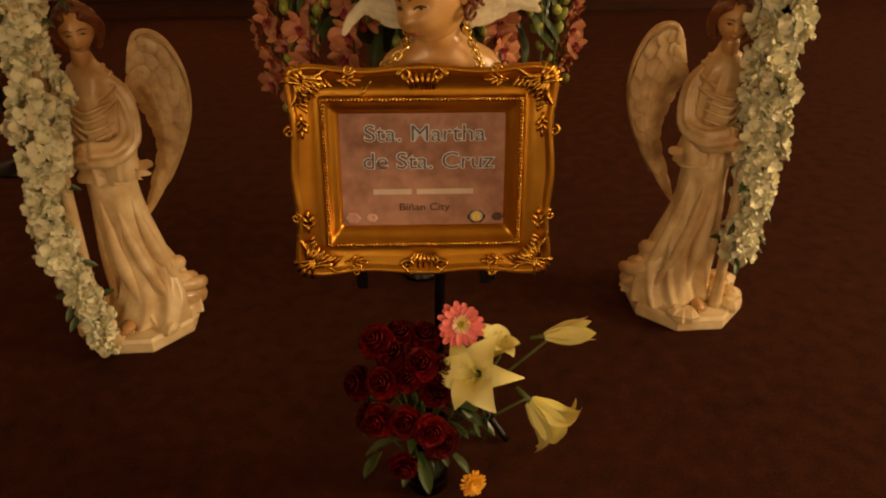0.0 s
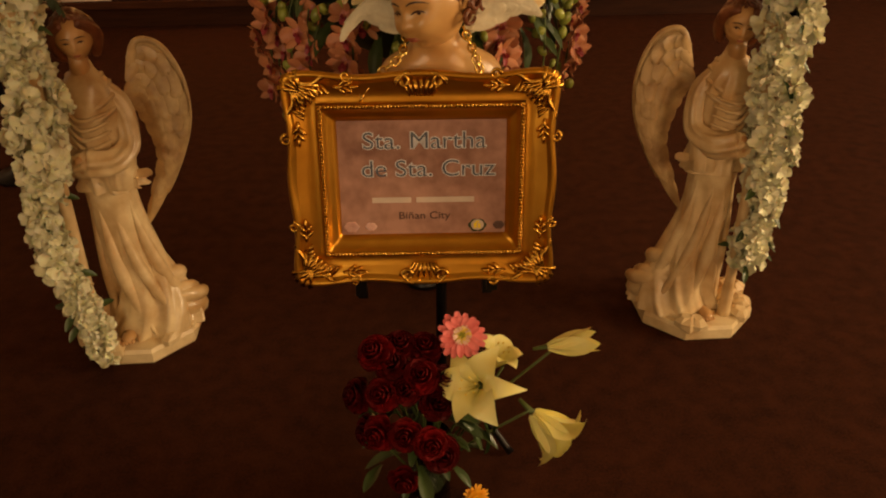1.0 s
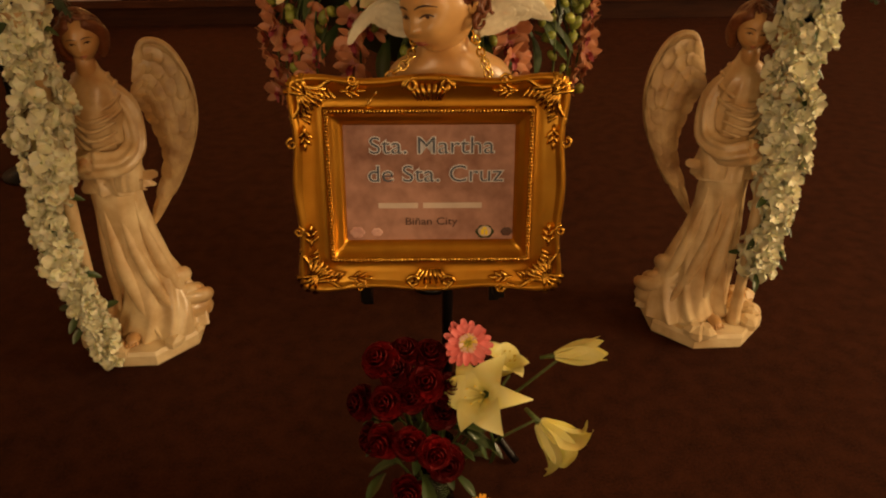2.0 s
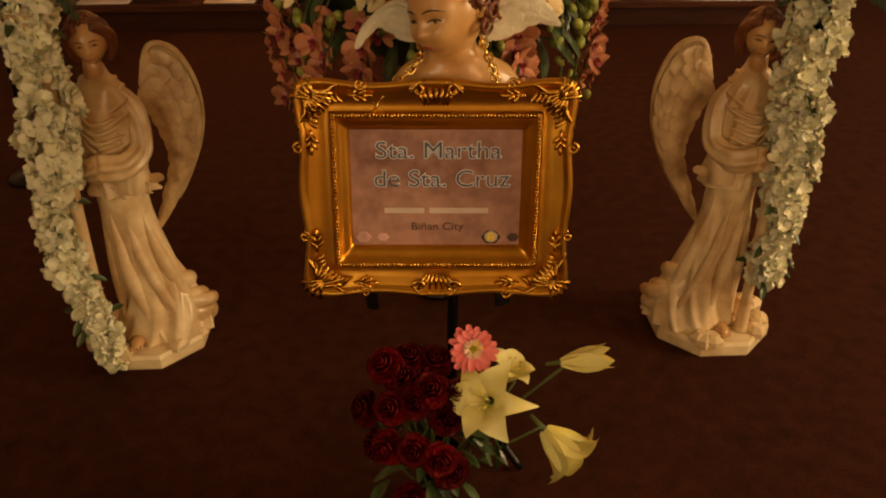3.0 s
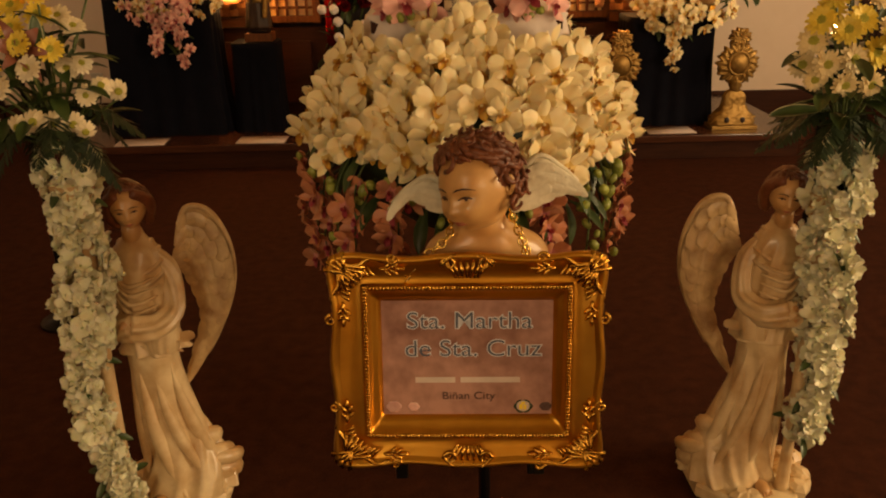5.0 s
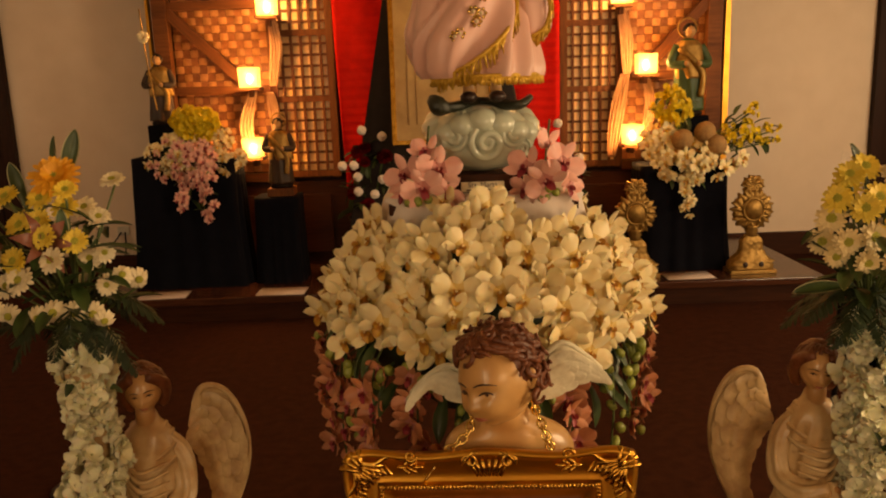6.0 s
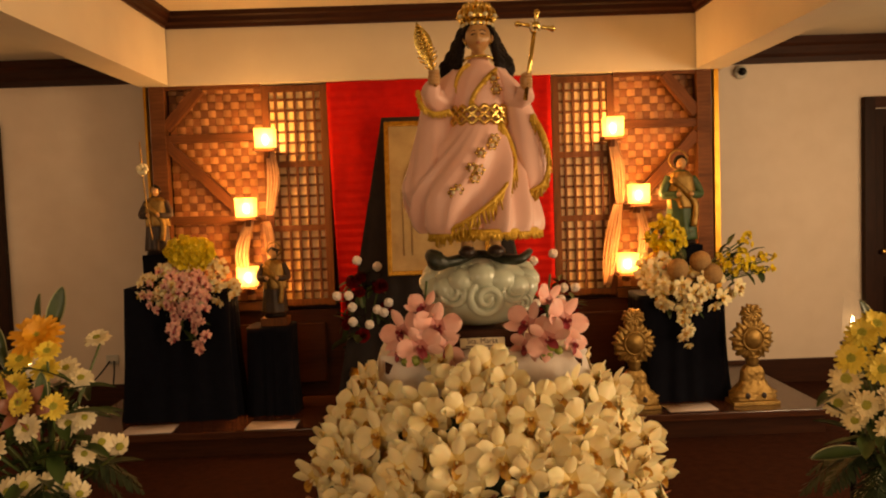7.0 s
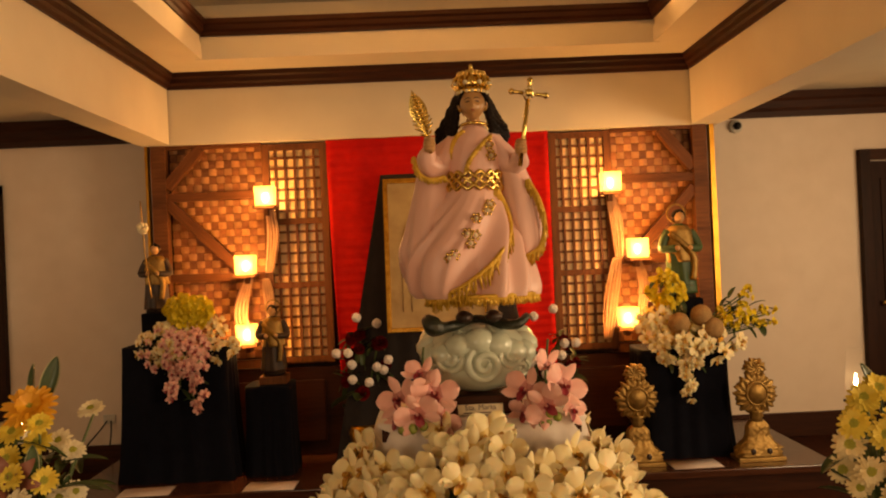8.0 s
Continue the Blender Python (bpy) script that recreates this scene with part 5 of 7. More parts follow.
def gilt_frame():
    """x to the right, z up, -y towards the viewer; centred on the sheet."""
    d = thing("picture_frame", FRAME_POSE, "ornate gilded picture frame holding a printed name sheet", "picture frame")

    def edge(u, hw, hh, wave):
        """Points round a rectangle; wave bows the edges out."""
        pts = []
        n = 40
        for side in range(4):
            for i in range(n):
                t = i / n
                s = 2 * t - 1
                bow = wave * (0.55 * math.cos(math.pi * s) * -0.5 + 0.5 * math.cos(2 * math.pi * s) + 0.35) * (1 - s ** 8)
                x, z = [(s * hw, -hh - bow), (hw + bow * 0.8, s * hh), (-s * hw, hh + bow), (-hw - bow * 0.8, -s * hh)][side]
                pts.append((x, u, z))
        return pts

    k = bmesh.new()
    quadmesh(k, [edge(0.022, 0.224, 0.1825, 0.004), edge(-0.002, 0.229, 0.1875, 0.010), edge(-0.012, 0.2305, 0.1890, 0.010), edge(-0.0185, 0.2285, 0.1870, 0.010), edge(-0.021, 0.2245, 0.1830, 0.010), edge(-0.0185, 0.2200, 0.1785, 0.009), edge(-0.012, 0.2165, 0.1750, 0.008), edge(-0.0115, 0.2145, 0.1730, 0.007),
                 edge(-0.006, 0.203, 0.1615, 0.003), edge(-0.002, 0.190, 0.1515, 0), edge(-0.003, 0.181, 0.1395, 0), edge(-0.004, 0.1785, 0.138, 0), edge(-0.012, 0.1775, 0.137, 0), edge(-0.0135, 0.1755, 0.136, 0), edge(-0.0125, 0.1690, 0.1305, 0),
                 edge(-0.008, 0.167, 0.128, 0), edge(0.000, 0.162, 0.121, 0), edge(0.002, 0.157, 0.116, 0), edge(0.010, 0.148, 0.105, 0), edge(0.022, 0.148, 0.105, 0)], 0, caps=False)
    part("moulding", k, GOLD_DULL, d, "gilded bowed moulding")
    # beaded inner lip
    k = bmesh.new()
    for side in range(4):
        n = 58 if side % 2 == 0 else 44
        for i in range(n):
            s = (i + 0.5) / n * 2 - 1
            x, z = [(s * 0.172, -0.1335), (0.1725, s * 0.134), (s * 0.172, 0.1335), (-0.1725, s * 0.134)][side]
            ball(k, (x, -0.0148, z), (0.0029, 0.0042, 0.0050) if side % 2 == 0 else (0.0050, 0.0042, 0.0029), 0, 8)
    tagged(part("beading", k, GOLD, d, "row of fine gilt beads"), kind="stuff")

    def scroll(bm, c, r, turns, start, w, sgn=1):
        pts, rad = [], []
        for i in range(26):
            t = i / 25
            a = start + sgn * turns * math.tau * t
            q = r * (1 - 0.85 * t)
            pts.append((c[0] + q * math.cos(a), c[1], c[2] + q * math.sin(a)))
            rad.append(w * (1 - 0.45 * t))
        tube(bm, pts, rad, 7)

    def spray(bm, x, z, ang, size):
        """A sprig of five leaves."""
        for i, (o, t) in enumerate(((0.0, 0.0), (0.35, 0.75), (0.35, -0.75), (0.7, 0.55), (0.7, -0.55), (1.0, 0.0))):
            ca, sa = math.cos(ang), math.sin(ang)
            px, pz = x + ca * o * size, z + sa * o * size
            a = ang + t
            c = Vector((px + 0.35 * size * math.cos(a), -0.014, pz + 0.35 * size * math.sin(a)))
            m = Matrix.Rotation(-a, 4, "Y")
            ball(bm, c, (0.40 * size, 0.006, 0.14 * size), 0, 10, m)

    for sx in (-1, 1):
        for sz in (-1, 1):
            k = bmesh.new()
            cx, cz = sx * 0.203, sz * 0.1615
            # shell fan in the corner
            for i in range(7):
                a = math.atan2(-sz, -sx) + (i - 3) * 0.24
                tube(k, [(cx + sx * 0.012, -0.018, cz + sz * 0.012), (cx + sx * 0.012 + 0.045 * math.cos(a), -0.017, cz + sz * 0.012 + 0.045 * math.sin(a))], [0.0026, 0.0040], 6)
            for i in range(4):
                a = math.atan2(sz, sx) + (i - 1.5) * 0.42
                tube(k, [(cx, -0.018, cz), (cx + 0.036 * math.cos(a), -0.016, cz + 0.036 * math.sin(a))], [0.0035, 0.0055], 6)
            # two leafy scrolls that run out along the edges
            for ux, uz in ((1, 0), (0, 1)):
                Q = lambda p, q, o=0.0: (cx - sx * (p * ux + q * uz), -0.016 - o, cz - sz * (p * uz + q * ux))
                tube(k, bend([Q(-0.008, -0.016), Q(0.020, -0.012), Q(0.042, -0.024), Q(0.066, -0.018)], 5), [0.0030 + 0.0016 * math.sin(math.pi * i / 15) for i in range(16)], 8)
                for j in range(5):
                    tube(k, [Q(0.004 + 0.008 * j, -0.012), Q(0.010 + 0.009 * j, 0.004, 0.002), Q(0.018 + 0.008 * j, 0.012 - 0.002 * j)], [0.0022, 0.0034, 0.0014], 7)
            scroll(k, (cx - sx * 0.078, -0.018, cz + sz * 0.024), 0.010, 1.3, 0, 0.0034, sx * sz)
            scroll(k, (cx + sx * 0.027, -0.018, cz - sz * 0.083), 0.010, 1.3, 1.5, 0.0034, -sx * sz)
            spray(k, cx - sx * 0.055, cz + sz * 0.006, math.pi if sx > 0 else 0, 0.026)
            spray(k, cx + sx * 0.006, cz - sz * 0.052, -sz * math.pi / 2, 0.026)
            part("corner_ornament", k, GOLD, d, "raised gilt shell and scroll ornament")
    for c, ang in (((0, 0.1690), -1), ((0, -0.1690), 1)):
        k = bmesh.new()
        for i in range(7):
            o = (i - 3) * 0.0075
            tube(k, [(o * 0.8, -0.014, c[1] + ang * 0.018), (o * 1.5, -0.016, c[1] - ang * 0.010)], [0.003, 0.004], 6)
        for s in (-1, 1):
            scroll(k, (s * 0.030, -0.017, c[1] - ang * 0.006), 0.013, 1.2, 0 if s > 0 else math.pi, 0.004, s)
            tube(k, bend([(s * 0.008, -0.016, c[1] - ang * 0.016), (s * 0.026, -0.018, c[1] - ang * 0.020), (s * 0.044, -0.016, c[1] - ang * 0.002)], 4), 0.0035, 6)
        part("centre_ornament", k, GOLD, d, "raised gilt shell ornament")
    k = bmesh.new()
    box(k, (0, 0.016, 0), (0.30, 0.004, 0.215))
    part("backing", k, BLACK_METAL, d)
    return d


gilt = gilt_frame()
# the sheet sits in the frame
sheet = thing("name_sheet", FRAME_POSE, "brown-rose printed sheet with grey-blue title lettering", "printed sheet")
b = bmesh.new()
box(b, (0, 0.0125, 0), (0.296, 0.002, 0.209))
paper = part("paper", b, PAPER, sheet)
face = lambda x, z, o=0.0: Matrix.Translation((x, 0.0108 - o, z)) @ Matrix.Rotation(radians(90), 4, "X")
for text, size, x, z in (("Sta. Martha", 0.0425, 0.010, 0.0545), ("de Sta. Cruz", 0.0425, 0.016, 0.0040)):
    writing(text, size, INK_PALE, face(x - 0.006, z) @ Matrix.Diagonal((1.12, 1, 1, 1)), paper, "letter_outline", 0.0012)
    writing(text, size, INK_BLUE, face(x - 0.006, z, 0.0006) @ Matrix.Diagonal((1.12, 1, 1, 1)), paper, "lettering", -0.0002)
writing("Bi\u00f1an City", 0.0195, INK_DARK, face(0.002, -0.076) @ Matrix.Diagonal((1.15, 1, 1, 1)), paper, "lettering", 0.0001)
b = bmesh.new()
for x, w in ((-0.056, 0.070), (0.040, 0.104)):
    box(b, (x, 0.0108, -0.040), (w, 0.0006, 0.0100))
part("pale_bar", b, INK_WHITE, paper)
for x, r, mats in ((-0.130, 0.013, PINK_ORCHID), (-0.095, 0.010, PINK_ORCHID), (0.098, 0.0155, LEAF), (0.137, 0.010, INK_DARK)):
    b = bmesh.new()
    for i in range(6):
        a = i * 1.05
        ball(b, (x + 0.55 * r * math.cos(a), 0.0108, -0.090 + 0.4 * r * math.sin(a)), (0.55 * r, 0.0006, 0.45 * r), 0, 10)
    part("printed_ornament", b, mats, paper)
b = bmesh.new()
ball(b, (0.098, 0.0102, -0.089), (0.012, 0.0006, 0.0105), 0, 14)
part("printed_emblem", b, INK_WHITE, paper)
b = bmesh.new()
for x, z, w, h in ((0.094, -0.090, 0.006, 0.010), (0.101, -0.091, 0.005, 0.009), (0.098, -0.083, 0.007, 0.004)):
    box(b, (x, 0.0094, z), (w, 0.0004, h))
part("printed_emblem", b, YELLOW_SPRAY, paper)


def sign_stand():
    d = thing("sign_stand", pose(-0.035, 1.15, 0), "black metal tripod stand carrying the gilded frame", "easel")
    k = bmesh.new()
    tube(k, [(0, 0, 0.10), (0, 0, 0.765)], 0.011, 12)
    part("pole", k, BLACK_METAL, d)
    for a in (90, 215, 325):
        k = bmesh.new()
        q = radians(a)
        tube(k, bend([(0, 0, 0.16), (0.08 * math.cos(q), 0.08 * math.sin(q), 0.10), (0.17 * math.cos(q), 0.17 * math.sin(q), 0.008)], 5), 0.008, 8)
        part("leg", k, BLACK_METAL, d)
    k = bmesh.new()
    box(k, (-0.035, -0.015, 0.415), (0.30, 0.012, 0.020), 0, None, 0.002)
    part("crossbar", k, BLACK_METAL, d)
    for x in (-0.155, 0.090):
        k = bmesh.new()
        box(k, (x, -0.045, 0.420), (0.020, 0.075, 0.012), 0, None, 0.002)
        box(k, (x, -0.015, 0.395), (0.020, 0.010, 0.060), 0, None, 0.002)
        box(k, (x, -0.083, 0.436), (0.020, 0.006, 0.044), 0, None, 0.002)
        part("hook", k, BLACK_METAL, d)


sign_stand()


def cherub():
    k = bmesh.new()
    # bust
    drapery(k, [(0.735, -0.030, 1.165, 0.060, 0.046, 0), (0.765, -0.030, 1.165, 0.108, 0.056, 0), (0.795, -0.030, 1.163, 0.110, 0.056, 0), (0.822, -0.031, 1.160, 0.094, 0.050, 0), (0.842, -0.033, 1.155, 0.062, 0.043, 0), (0.860, -0.038, 1.150, 0.043, 0.040, 0), (0.895, -0.044, 1.146, 0.038, 0.038, 0)], 48, 0)
    c = (-0.048, 1.132, 0.930)
    P, rot = head(k, c, 0.076, 0, 1, radians(-43), radians(3), 0.10, 4, 5, 0.75, radians(-15))
    waves(k, P, 0.076, 1, 64, 8, 1.75, 0.62, 1.04, 0.072, 0.42)
    curls(k, P, 0.076, 1, 90, 9)
    ball(k, P(0, 0.20, 0.16), (0.86 * 0.076, 0.86 * 0.076, 0.94 * 0.076), 1, 20, rot, 0.06, 50)
    # small wings
    for s, tip, top in ((1, 0.150, 0.958), (-1, -0.205, 0.925)):
        x0 = -0.035 + s * 0.050
        feather_wing(k, [(x0, 1.205, 0.895), (x0 + (tip - x0) * 0.35, 1.215, top - 0.006), (x0 + (tip - x0) * 0.7, 1.22, top - 0.028), (tip, 1.22, top - 0.066)],
                     [(x0, 1.205, 0.845), (x0 + (tip - x0) * 0.3, 1.215, 0.862), (x0 + (tip - x0) * 0.65, 1.22, 0.888), (tip, 1.22, top - 0.068)], 4, 2, 0.008, 0.6)
    # gold chain round the neck: links as short rings
    for s in (-1, 1):
        line = bend([(-0.04 + s * 0.050, 1.135, 0.875), (-0.04 + s * 0.062, 1.100, 0.845), (-0.04 + s * 0.072 - (0.03 if s < 0 else 0), 1.090, 0.815), (-0.04 + s * 0.080 - (0.05 if s < 0 else 0.01), 1.085, 0.78)], 4)
        for i, p in enumerate(line):
            d = (line[min(i + 1, len(line) - 1)] - line[max(i - 1, 0)]).normalized()
            side = d.cross(Vector((0, 1, 0))).normalized() if i % 2 else Vector((0, 1, 0)).cross(d).cross(d).normalized()
            ring = [p + d * 0.0092 * math.cos(t) + side * 0.0065 * math.sin(t) for t in (math.tau * j / 12 for j in range(13))]
            tube(k, ring, 0.0021, 6, 3)
    return part("cherub_bust", k, [CHERUB_SKIN, HAIR, WING_WHITE, BRIGHT_GOLD, EYE, LIP], None, "", pose(0, 0.035, 0))


ob = cherub()
tagged(ob, "painted cherub bust with curly brown hair, white wings and gold chain", "statue")


# ---- vase of roses, lilies and a gerbera, on the carpet ----
def rose_vase():
    x, y = -0.075, 0.955
    d = thing("rose_vase", pose(x, y, 0), "clear glass vase of dark red roses, lilies and a coral gerbera", "flowers")
    g = random.Random(31)
    k = bmesh.new()
    lathe(k, [(0.040, 0.0), (0.043, 0.004), (0.040, 0.06), (0.036, 0.11), (0.046, 0.16), (0.043, 0.16), (0.033, 0.11), (0.037, 0.06), (0.037, 0.008)], n=28)
    part("vase", k, GLASS, d, "clear glass vase")
    k = bmesh.new()
    lathe(k, [(0.0365, 0.009), (0.0365, 0.05), (0.034, 0.09)], n=20)
    part("water", k, WATER, d)
    L = lambda q: (q[0] - x, q[1] - y, q[2])
    spots = []
    for q, f in [((-0.168, 0.97, 0.355), (-0.3, -0.5, 0.8)), ((-0.122, 0.99, 0.355), (0, -0.4, 0.9)), ((-0.078, 0.99, 0.345), (0.1, -0.4, 0.9)), ((-0.205, 0.96, 0.265), (-0.7, -0.5, 0.5)), ((-0.158, 0.93, 0.29), (-0.3, -0.7, 0.6)),
                 ((-0.115, 0.93, 0.300), (-0.1, -0.7, 0.7)), ((-0.165, 0.90, 0.225), (-0.5, -0.8, 0.3)), ((-0.120, 0.88, 0.235), (-0.1, -0.8, 0.5)), ((-0.055, 0.88, 0.185), (0.2, -0.8, 0.5)), ((-0.060, 0.92, 0.27), (0.2, -0.6, 0.7)),
                 ((-0.088, 0.94, 0.320), (0, -0.6, 0.8)), ((-0.125, 0.87, 0.135), (-0.1, -0.95, 0.1)), ((-0.185, 0.93, 0.20), (-0.7, -0.6, 0.2)), ((-0.045, 0.95, 0.30), (0.3, -0.5, 0.8)), ((-0.14, 0.96, 0.335), (-0.1, -0.5, 0.85)), ((-0.075, 0.86, 0.23), (0.1, -0.8, 0.4))]:
        bloom(g.choice(ROSES), L(q), f, d, g.uniform(0, 6), g.uniform(0.92, 1.12), g)
        spots.append(L(q))
    bloom(GERB_C, L((-0.010, 0.985, 0.372)), (0.05, -0.80, 0.62), d, 0.2, 1.0, g)
    bloom(LILY_OPEN, L((0.024, 0.948, 0.284)), (-0.40, -0.62, 0.52), d, 0.3, 0.98, g)
    bloom(LILY_HALF, L((0.044, 1.005, 0.280)), (0.40, -0.10, 0.75), d, 0.9, 0.80, g)
    bloom(LILY_SHUT, L((0.148, 0.975, 0.345)), (0.95, -0.15, 0.26), d, 0.0, 1.12, g)
    bloom(LILY_HALF, L((0.124, 0.955, 0.205)), (0.66, -0.45, -0.58), d, 0.4, 1.20, g)
    bloom(GERB_O, L((0.012, 0.90, 0.045)), (0.3, -0.8, 0.4), d, 0.0, 0.55, g)
    spots += [L((-0.010, 0.99, 0.36)), L((0.012, 0.95, 0.26)), L((0.068, 0.98, 0.30)), L((0.16, 0.975, 0.34)), L((0.120, 0.955, 0.212))]
    stems([((g.uniform(-0.02, 0.02), g.uniform(-0.02, 0.02), 0.02), q) for q in spots], d, 0.0028)
    for i in range(34):
        a = g.uniform(0, math.tau)
        r = g.uniform(0.02, 0.10)
        part("leaf", LEAF_M, None, d, "", Matrix.Translation((r * math.cos(a) - 0.01, r * math.sin(a), g.uniform(0.10, 0.25))) @ Matrix.Rotation(a + g.uniform(-0.6, 0.6), 4, "Z") @ Matrix.Rotation(g.uniform(-0.3, 0.9), 4, "Y") @ Matrix.Scale(g.uniform(0.55, 0.95), 4))
    for q in ((0.115, -0.01, 0.25), (0.10, -0.03, 0.22)):
        part("leaf", LEAF_M, None, d, "", Matrix.Translation(q) @ Matrix.Rotation(1.2, 4, "Y") @ Matrix.Scale(0.9, 4))


rose_vase()

# ---- draped table with the orchid skirt ----
table = thing("draped_table", pose(-0.04, 1.76, 0), "narrow pedestal table under a white tulle cloth", "table")
b = bmesh.new()
box(b, (0, 0, 1.145), (0.40, 0.34, 0.03), 0, None, 0.004)
part("tabletop", b, DARK_WOOD, table)
b = bmesh.new()
lathe(b, [(0.055, 0), (0.055, 0.012), (0.03, 0.03), (0.025, 0.4), (0.03, 0.9), (0.10, 1.125)], n=20)
part("pedestal", b, BLACK_METAL, table)
cloth = thing("tablecloth", pose(-0.04, 1.76, 0), "white tulle cloth gathered over the table edge", "tablecloth")
b = bmesh.new()
rows = []
for i, (s, z) in enumerate(((0.0, 1.170), (0.5, 1.170), (0.92, 1.170), (1.02, 1.166), (1.06, 1.150), (1.11, 1.11), (1.17, 1.05), (1.22, 0.98), (1.26, 0.90))):
    row = []
    for j in range(96):
        a = math.tau * j / 96
        q = 1 / max(abs(math.cos(a)), abs(math.sin(a))) if s <= 1.02 else 1 / (abs(math.cos(a)) ** 6 + abs(math.sin(a)) ** 6) ** (1 / 6)
        f = 1 + (0.035 * max(0, s - 1) * 5) * math.sin(a * 17 + s)
        row.append((0.205 * max(s, 0.001) * q * f * math.cos(a), 0.175 * max(s, 0.001) * q * f * math.sin(a), z))
    rows.append(row)
quadmesh(b, rows, caps=False)
part("cloth", b, TULLE, cloth)


def orchid_skirt():
    d = thing("orchid_skirt", pose(-0.048, 1.62, 0), "dome of white moth orchids with trailing pink sprays and green buds", "flowers")
    g = random.Random(41)
    n = 430
    for i in range(n):
        z = 1 - (i + 0.5) / n * 0.94
        a = i * 2.399963
        r = math.sqrt(max(0, 1 - z * z))
        u = Vector((r * math.cos(a), r * math.sin(a), z))
        if u.y > 0.25 or u.z > 0.96 and u.y > -0.1:
            continue
        p = Vector((u.x * 0.320, u.y * 0.32, 0.898 + u.z * 0.267)) 
        if p.z > 1.07 and p.y > -0.06 and abs(p.x) < 0.20 or p.z > 1.105 and abs(p.x + 0.01) > 0.07:
            continue
        p += Vector((g.uniform(-1, 1), g.uniform(-1, 1), g.uniform(-1, 1))) * 0.026
        nrm = Vector((u.x / 0.36, u.y / 0.36, u.z / 0.34 * 0.6)).normalized() + Vector((g.uniform(-0.55, 0.55), -0.65 + g.uniform(-0.4, 0.4), g.uniform(-0.45, 0.35)))
        bloom(g.choice((W_ORCHID, W_ORCHID_CUP, W_ORCHID_WIDE)), p, nrm, d, g.uniform(-0.9, 0.9), g.uniform(0.80, 1.14), g)
    # hanging sprays
    for i in range(13):
        k = bmesh.new()
        a = radians(188 + 14 * i + g.uniform(-4, 4))
        x, y = 0.31 * math.cos(a), 0.31 * math.sin(a) * 0.92
        pink = i in (0, 1, 3, 4, 6, 8, 11, 12)
        drop = g.uniform(0.13, 0.20) + (0.06 if pink else 0)
        line = bend([(x * 0.9, y * 0.9, 0.92), (x * 1.05, y * 1.05, 0.86), (x * 1.08, y * 1.08, 0.86 - drop * 0.5), (x * 1.06, y * 1.06, 0.86 - drop)], 5)
        tube(k, line, 0.0022, 5)
        part("stem", k, STEM, d)
        for j, p in enumerate(line[5:]):
            off = Vector((g.uniform(-0.02, 0.02), g.uniform(-0.02, 0.01), 0))
            if pink and j < 9:
                bloom(D_ORCHID, p + off, (math.cos(a) + g.uniform(-0.6, 0.6), math.sin(a) - 0.3, g.uniform(-0.4, 0.3)), d, g.uniform(-0.6, 0.6), g.uniform(0.75, 1.05), g)
            elif j % 2:
                part("bud", BUD_M, None, d, "", aim(p + off * 0.8, (g.uniform(-1, 1), g.uniform(-1, 1), -1), 0, g.uniform(0.7, 1.25)))
        for j in range(3):
            p = Vector(line[4 + j]) + Vector((g.uniform(-0.035, 0.035), g.uniform(-0.03, 0.01), g.uniform(-0.02, 0.02)))
            part("bud", BUD_M, None, d, "", aim(p, (g.uniform(-1, 1), g.uniform(-1, 1), -1), 0, g.uniform(0.8, 1.35)))
    for i in range(40):
        a = radians(g.uniform(180, 360))
        part("leaf", LEAF_M, None, d, "", Matrix.Translation((0.27 * math.cos(a), 0.27 * math.sin(a), g.uniform(0.80, 0.95))) @ Matrix.Rotation(a, 4, "Z") @ Matrix.Rotation(g.uniform(0.2, 1.2), 4, "Y"))
    # dark green ellipsoid that fills the gaps between the blooms
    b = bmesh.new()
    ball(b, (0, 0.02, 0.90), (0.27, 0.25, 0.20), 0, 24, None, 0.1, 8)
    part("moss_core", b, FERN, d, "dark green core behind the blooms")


orchid_skirt()


def pink_cluster(x, y, z, seed, group):
    d = thing("pink_orchids", pose(x, y, z), "cluster of large pink moth orchids beside the cloud base", "flowers", group)
    g = random.Random(seed)
    for o, f, s in (((0.004, -0.015, 0.062), (0.1, -0.8, 0.5), 0.95), ((-0.050, -0.01, 0.005), (-0.6, -0.8, 0.25), 1.15), ((0.034, -0.04, 0.020), (0.35, -0.9, 0.2), 1.15), ((-0.008, -0.055, -0.022), (-0.15, -1, -0.05), 1.1), ((0.052, -0.03, -0.040), (0.55, -0.8, -0.1), 0.95), ((-0.055, -0.02, -0.045), (-0.5, -0.8, -0.2), 0.85)):
        bloom(P_ORCHID, (o[0] * 0.80, o[1], o[2] * 0.80 - 0.024), [v + g.uniform(-0.3, 0.3) for v in f], d, g.uniform(-0.9, 0.9), s * 0.84, g)
    stems([((0, 0.02, -0.05), (0.01, 0.01, 0.08)), ((0, 0.02, -0.05), (-0.05, 0, 0)), ((0, 0.02, -0.05), (0.05, 0, 0))], d)
    for i in range(4):
        part("bud", BUD_M, None, d, "", aim((g.uniform(-0.04, 0.06), -0.055, -0.065 + g.uniform(-0.01, 0.01)), (0, -1, 0)))


pink_cluster(-0.160, 1.60, 1.235, 1, "pink orchids by the cloud base")
pink_cluster(0.092, 1.60, 1.240, 2, "pink orchids by the cloud base")

